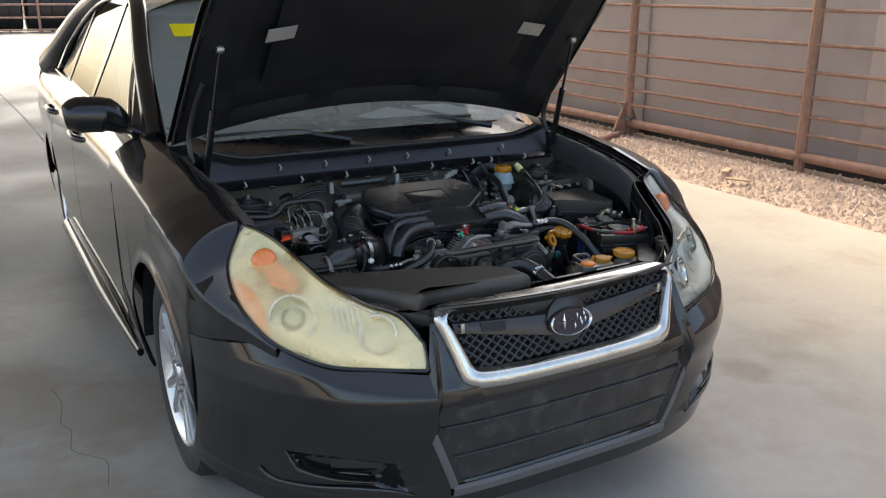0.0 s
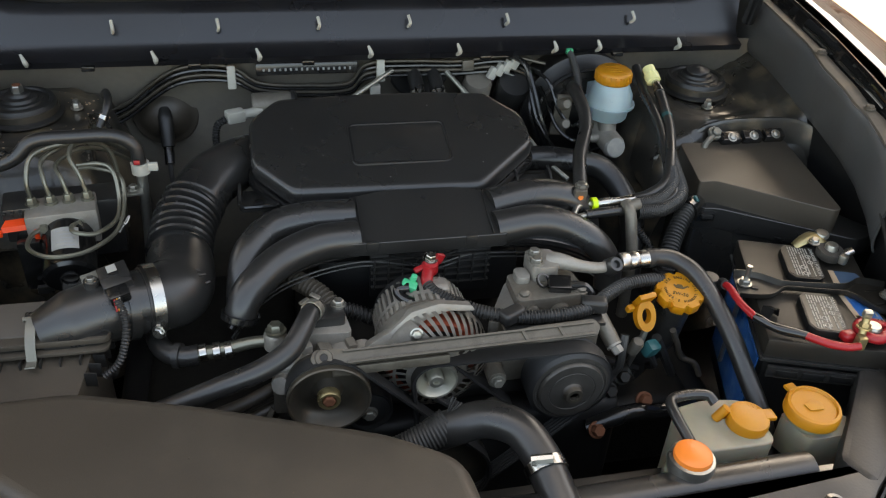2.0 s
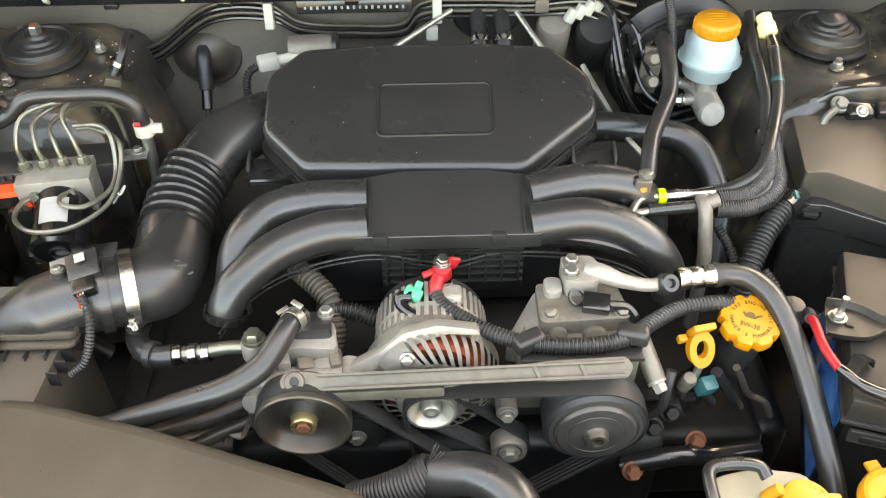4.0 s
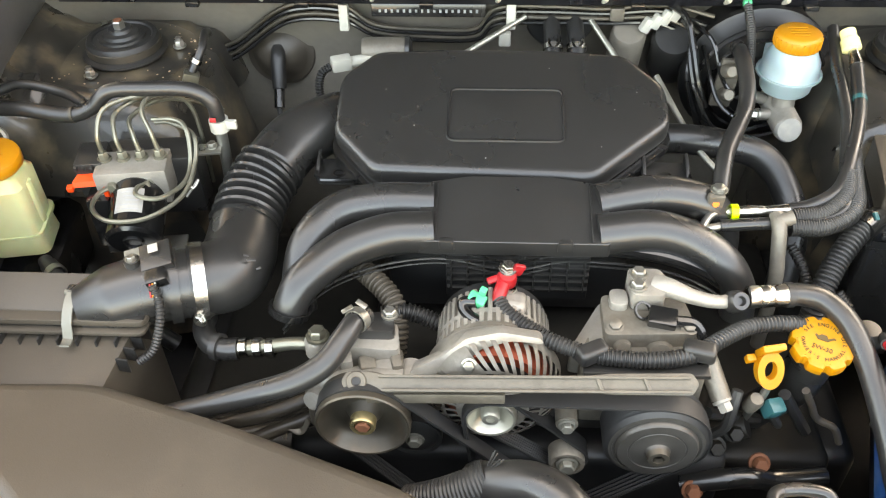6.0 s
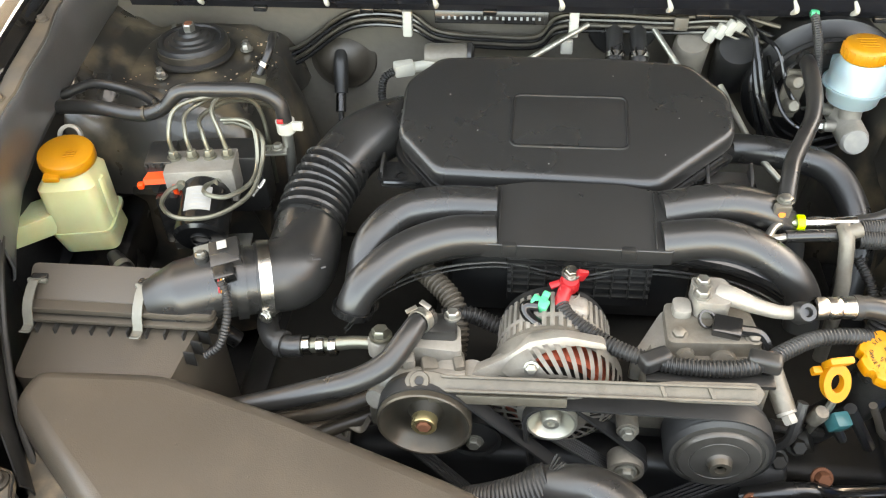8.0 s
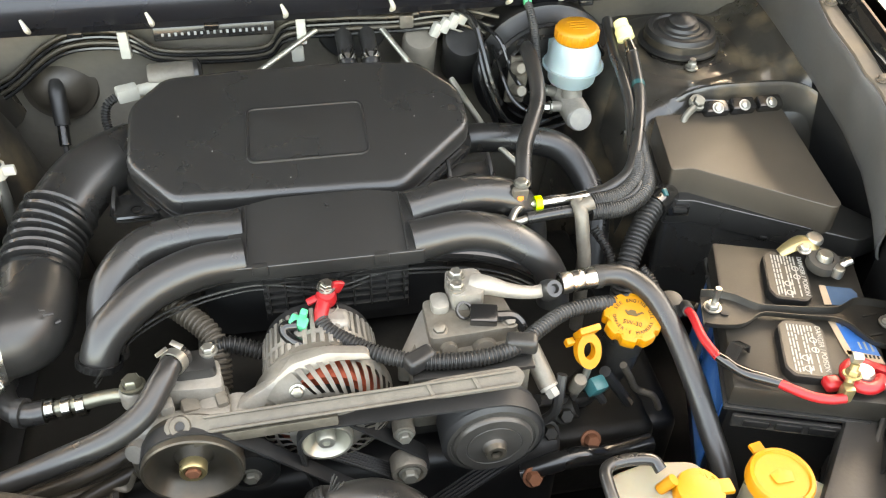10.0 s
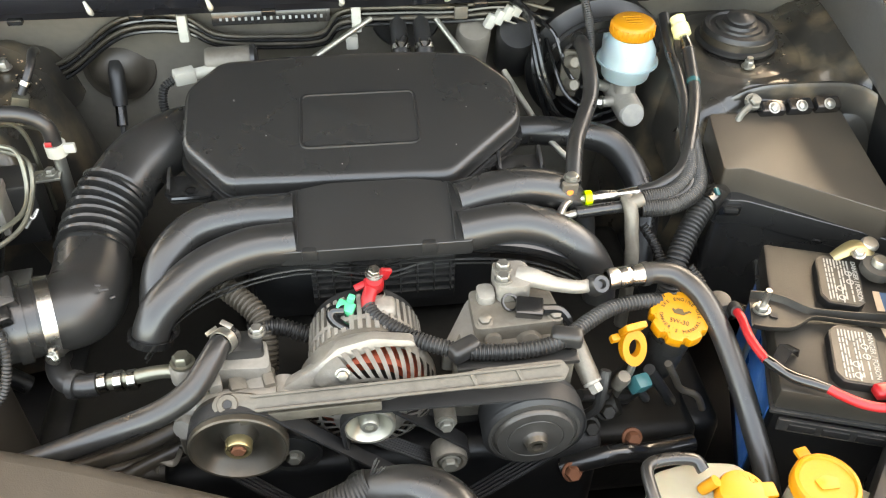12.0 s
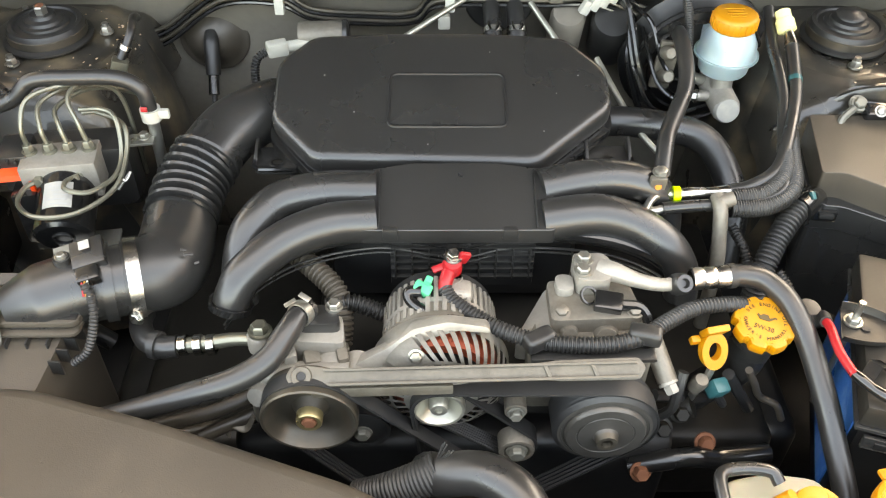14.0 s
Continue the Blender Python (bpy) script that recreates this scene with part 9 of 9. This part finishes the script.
part("grommet", tube([(0.446, -0.2, 0.735), (0.43, -0.218, 0.748), (0.413, -0.234, 0.748)], 0.017, 6, 14), gloss_plastic, t)
part("teal_mark", box((0.006, 0.01, 0.004), (0.428, -0.228, 0.765), (30, 20, 20), 0.001), teal, t)
for pts in ([(0.34, -0.23, 0.72), (0.355, -0.26, 0.7), (0.36, -0.29, 0.67)], [(0.385, -0.29, 0.7), (0.4, -0.31, 0.68), (0.395, -0.33, 0.65)]):
    hose("thin_loom", "thin ribbed cable loom deep beside the manifold", pts, 0.006, rubber, "wiring loom", ridge=0.0008, pitch=0.004)
t, _ = hose("radiator_hose", "black rubber radiator hose with a steel clamp", [(-0.03, -0.535, 0.66), (-0.015, -0.556, 0.69), (0.02, -0.566, 0.708), (0.052, -0.588, 0.71), (0.067, -0.62, 0.702), (0.072, -0.645, 0.694), (0.078, -0.69, 0.68)], 0.0215, hose_rubber)
part("clamp", lathe([(0.022, -0.006), (0.0238, -0.006), (0.0238, 0.006), (0.022, 0.006)], (0.07, -0.637, 0.697), (0.12, -0.95, -0.25), 26), bright_steel, t, "steel worm-drive hose clamp")
part("clamp_screw", rod((0.05, -0.64, 0.717), (0.072, -0.645, 0.722), 0.006, 8), bright_steel, t)
part("braided_sleeve", tube([(-0.1, -0.555, 0.655), (-0.07, -0.56, 0.672), (-0.04, -0.558, 0.685), (-0.02, -0.553, 0.693)], [0.014, 0.016, 0.018, 0.02], 6, 14, ridge=0.0006, pitch=0.004), rubber, t, "frayed braided sleeve")
for k in range(7):
    a = -0.6 + 0.2 * k
    part("frayed_strand", rod((-0.024, -0.552, 0.7), (-0.012 + 0.01 * a, -0.548 + 0.006 * math.sin(k), 0.728 - 0.01 * abs(a)), 0.0008, 5), rubber, t)
for pts in ([(-0.195, -0.44, 0.68), (-0.252, -0.462, 0.668), (-0.307, -0.47, 0.655), (-0.38, -0.47, 0.63)], [(-0.2, -0.45, 0.655), (-0.25, -0.468, 0.645), (-0.291, -0.48, 0.632), (-0.36, -0.48, 0.6)], [(-0.21, -0.44, 0.63), (-0.26, -0.45, 0.62), (-0.33, -0.45, 0.6)]):
    hose("lower_hose", "smooth dusty hose low beside the steering pump", pts, 0.008, dusty_hose)
hose("plated_pipe", "thin dull plated pipe deep beside the oil filler", [(0.315, -0.43, 0.69), (0.33, -0.425, 0.66), (0.345, -0.42, 0.63), (0.365, -0.425, 0.62), (0.375, -0.43, 0.6)], 0.0042, dusty_hose, "pipe")
for pts in ([(-0.215, -0.465, 0.66), (-0.225, -0.47, 0.645), (-0.24, -0.468, 0.65), (-0.245, -0.472, 0.635)],):
    hose("bent_bracket", "small bent rusty steel strip under the pump", pts, 0.0045, alloy_dirty, "bracket", flat=0.4)

# dry leaf bits and dust on the strut towers
rng = random.Random(11)
for s in (-1, 1):
    b = bmesh.new()
    for i in range(70 if s < 0 else 12):
        a, r = rng.random() * 6.28, 0.065 + 0.06 * rng.random()
        w = 0.0008 + 0.0013 * rng.random()
        x, y = 0.557 * s + r * math.cos(a), 0.065 + r * math.sin(a) * 0.9
        b = merge(b, box((w * 1.6, w, 0.0008), (x, y, 0.8012 - 0.25 * max(0, r - 0.108)), (0, 0, rng.random() * 180), 0))
    tagged(link("leaf_litter", b, wood_chip), "tiny dry leaf specks on the strut tower", "litter", kind="stuff")

# ---- firewall fittings ----
lines = holder("brake_lines", (-0.1, 0.15, 0.8), "four parallel dark brake lines along the firewall", "brake lines")
for k in range(4):
    o = 0.0085 * k
    part("line", tube([(-0.47 + 0.4 * o, 0.17, 0.752 - o), (-0.42, 0.17, 0.77 - o), (-0.335, 0.158, 0.832 - o), (-0.25, 0.152, 0.838 - o), (-0.2, 0.15, 0.808 - o * 0.7), (-0.12, 0.15, 0.801 - o * 0.7), (-0.05, 0.15, 0.803 - o * 0.7), (-0.018, 0.146, 0.838 - o), (0.06, 0.142, 0.843 - o), (0.14, 0.142, 0.84 - o * 0.9), (0.22, 0.135, 0.85 - o * 1.2), (0.29, 0.12, 0.84 - o * 2)], 0.0034, 8, 8), gloss_plastic if k % 2 else pulley_mat, lines)
for x, y, z in ((-0.245, 0.142, 0.824), (0.002, 0.135, 0.832)):
    part("line_clip", box((0.014, 0.014, 0.04), (x, y, z), (-8, 0, 0), 0.003), white_plastic, lines, "white plastic line clip")
part("line_clip", box((0.02, 0.008, 0.02), (0.155, 0.135, 0.835), round_by=0.002), alloy_dirty, lines)
for i in range(4):
    part("clip_leaf", box((0.014, 0.012, 0.022), (0.198 + 0.013 * i, 0.128, 0.822 + 0.006 * i), (0, 28, 10), 0.003), white_plastic, lines, "white ribbed line clip")
plate = holder("chassis_plate", (-0.12, 0.155, 0.83), "black firewall strip with stamped bars", "stamped plate")
part("strip", box((0.17, 0.006, 0.02), (-0.12, 0.152, 0.831), (-10, 0, 0), 0.002), bay_paint, plate)
for i in range(17):
    part("stamped_bar", box((0.0035, 0.0012, 0.005 if i % 3 else 0.004), (-0.192 + 0.009 * i, 0.1483, 0.831), (-10, 0, 0), 0.0003), label_grey, plate)
grom = holder("firewall_grommet", (-0.36, 0.18, 0.68), "round dusty rubber grommet with a cable on the firewall", "grommet")
part("disc", lathe([(0.0, 0.03), (0.018, 0.028), (0.032, 0.02), (0.042, 0.01), (0.047, 0.006), (0.054, 0.005), (0.056, 0.0)], (-0.363, 0.2, 0.735), (0, -1, 0.15), 32), dusty_plastic, grom, "domed dusty rubber boot")
part("boot", tube([(-0.362, 0.18, 0.752), (-0.361, 0.166, 0.742), (-0.36, 0.152, 0.722), (-0.359, 0.138, 0.702)], [0.01, 0.012, 0.012, 0.011], 6, 14), rubber, grom)
part("plug", tube([(-0.359, 0.138, 0.702), (-0.3585, 0.128, 0.692), (-0.358, 0.117, 0.68)], 0.0085, 5, 10), gloss_plastic, grom)
part("cable", tube([(-0.358, 0.117, 0.68), (-0.356, 0.1, 0.655), (-0.35, 0.075, 0.6)], 0.004, 6, 8), rubber, grom)
purge = holder("purge_valve", (-0.18, 0.1, 0.77), "dull metal purge valve canister behind the engine cover", "valve")
part("canister", lathe([(0, 0), (0.019, 0), (0.021, 0.004), (0.021, 0.06), (0.019, 0.066), (0, 0.066)], (-0.215, 0.1, 0.79), (1, 0.05, 0), 24), alloy_dirty, purge)
part("end_cap", lathe([(0.022, 0), (0.023, 0.006), (0.018, 0.01), (0, 0.01)], (-0.152, 0.103, 0.79), (1, 0.05, 0), 24), plastic, purge)
part("plug", box((0.03, 0.02, 0.02), (-0.243, 0.072, 0.787), (0, 0, 20), 0.004), white_plastic, purge, "white plastic plug")
part("plug_wire", tube([(-0.258, 0.066, 0.785), (-0.272, 0.06, 0.775), (-0.275, 0.05, 0.75), (-0.265, 0.04, 0.72)], 0.006, 6, 8, ridge=0.0008, pitch=0.004), rubber, purge)
part("link_pipe", rod((-0.23, 0.076, 0.787), (-0.2, 0.085, 0.788), 0.008, 10), white_plastic, purge)
heat = holder("heater_hoses", (0.08, 0.13, 0.76), "pair of black heater hoses with steel clamps on the firewall", "hoses")
part("flange", lathe([(0, 0.006), (0.052, 0.005), (0.056, 0.0)], (0.078, 0.185, 0.812), (0, -1, 0.15), 30), rubber, heat)
for x in (0.061, 0.095):
    h = part("hose", tube([(x, 0.19, 0.82), (x, 0.16, 0.822), (x + 0.002, 0.125, 0.808), (x + 0.004, 0.09, 0.78), (x + 0.006, 0.06, 0.74)], 0.0125, 6, 14), hose_rubber, heat)
    part("clamp", lathe([(0.0128, -0.004), (0.0148, -0.004), (0.0148, 0.004), (0.0128, 0.004)], (x + 0.003, 0.108, 0.795), (0, -0.78, -0.62), 20), bright_steel, h)
    for d in (-1, 1):
        part("clamp_ear", box((0.003, 0.012, 0.008), (x + 0.003 + 0.006 * d, 0.1, 0.809), (0, 25 * d, 0), 0.001), bright_steel, h)
for a, b in (((0.023, 0.14, 0.828), (-0.075, 0.066, 0.8)), ((0.119, 0.142, 0.822), (0.16, 0.074, 0.787)), ((0.205, 0.04, 0.79), (0.235, -0.036, 0.76)), ((0.243, -0.064, 0.752), (0.27, -0.105, 0.738))):
    s = holder("stay_rod", mix3(a, b, 0.5), "pale plated stay rod behind the engine", "stay rod", "stay rods")
    part("rod", rod(a, b, 0.0042, 10), pale_zinc, s)
bolt = holder("firewall_stud", (-0.01, 0.15, 0.79), "pale square nut on the firewall", "stud")
part("nut", box((0.018, 0.012, 0.022), (-0.006, 0.14, 0.792), (0, 0, 0), 0.003), white_plastic, bolt)
cyl = holder("accumulator", (0.235, 0.13, 0.74), "dark cylindrical canister on the firewall", "canister")
part("can", lathe([(0, 0.05), (0.028, 0.048), (0.033, 0.04), (0.033, -0.05)], (0.245, 0.15, 0.77), (-0.1, -0.6, 0.8), 26), rubber, cyl)
part("can", lathe([(0, 0.045), (0.022, 0.043), (0.026, 0.036), (0.026, -0.05)], (0.175, 0.15, 0.77), (0, -0.4, 0.9), 24), firewall_mat, cyl)
conn = holder("tower_connector", (-0.43, 0.0, 0.8), "brownish metal pipe joint beside the strut tower", "pipe joint")
part("block", box((0.022, 0.018, 0.03), (-0.442, -0.004, 0.8), (0, 20, 10), 0.004), pipe_zinc, conn)
part("pipe", tube([(-0.438, 0.0, 0.812), (-0.428, 0.012, 0.83), (-0.424, 0.03, 0.842), (-0.43, 0.06, 0.84), (-0.44, 0.1, 0.82)], 0.006, 6, 10), hose_rubber, conn)
part("collar", lathe([(0.006, -0.004), (0.008, -0.003), (0.008, 0.003), (0.006, 0.004)], (-0.431, 0.008, 0.824), (0.5, 0.5, 0.8), 12), bright_steel, conn)
lead = holder("earth_lead", (0.53, -0.09, 0.79), "bolted earth lead with a steel eye on the inner wing", "earth lead")
part("eye", lathe([(0.005, -0.002), (0.012, -0.002), (0.012, 0.002), (0.005, 0.002)], (0.529, -0.075, 0.792), (0, -0.5, 0.85), 16), clip_steel, lead)
part("bolt", hexnut((0.529, -0.077, 0.793), (0, -0.5, 0.85), 0.008, 0.008), clip_steel, lead)
part("lug", tube([(0.522, -0.082, 0.79), (0.51, -0.09, 0.785), (0.503, -0.096, 0.778), (0.495, -0.11, 0.76)], 0.005, 5, 8), clip_steel, lead)
cable = holder("sensor_cable", (0.32, 0.09, 0.84), "black sensor cable with a green end clipped to the cowl", "cable")
part("cable", tube([(0.33, 0.115, 0.862), (0.331, 0.1, 0.855), (0.331, 0.07, 0.84), (0.325, 0.03, 0.82), (0.322, 0.0, 0.8)], 0.006, 6, 8, ridge=0.0006, pitch=0.004), rubber, cable)
part("green_end", box((0.012, 0.01, 0.01), (0.33, 0.116, 0.863), round_by=0.003), green, cable)
for k in range(3):
    c = holder("booster_cable", (0.25, 0.1, 0.8), "thin black cable looping beside the brake booster", "cable", "booster cables")
    o = 0.02 * k
    part("cable", tube([(0.22 + o, 0.15, 0.85 - o), (0.245 + 0.5 * o, 0.1, 0.85 - o), (0.255, 0.07, 0.82 - o), (0.265, 0.05, 0.78 - o), (0.28, 0.04, 0.74 - o)], 0.005, 6, 8), gloss_plastic, c)
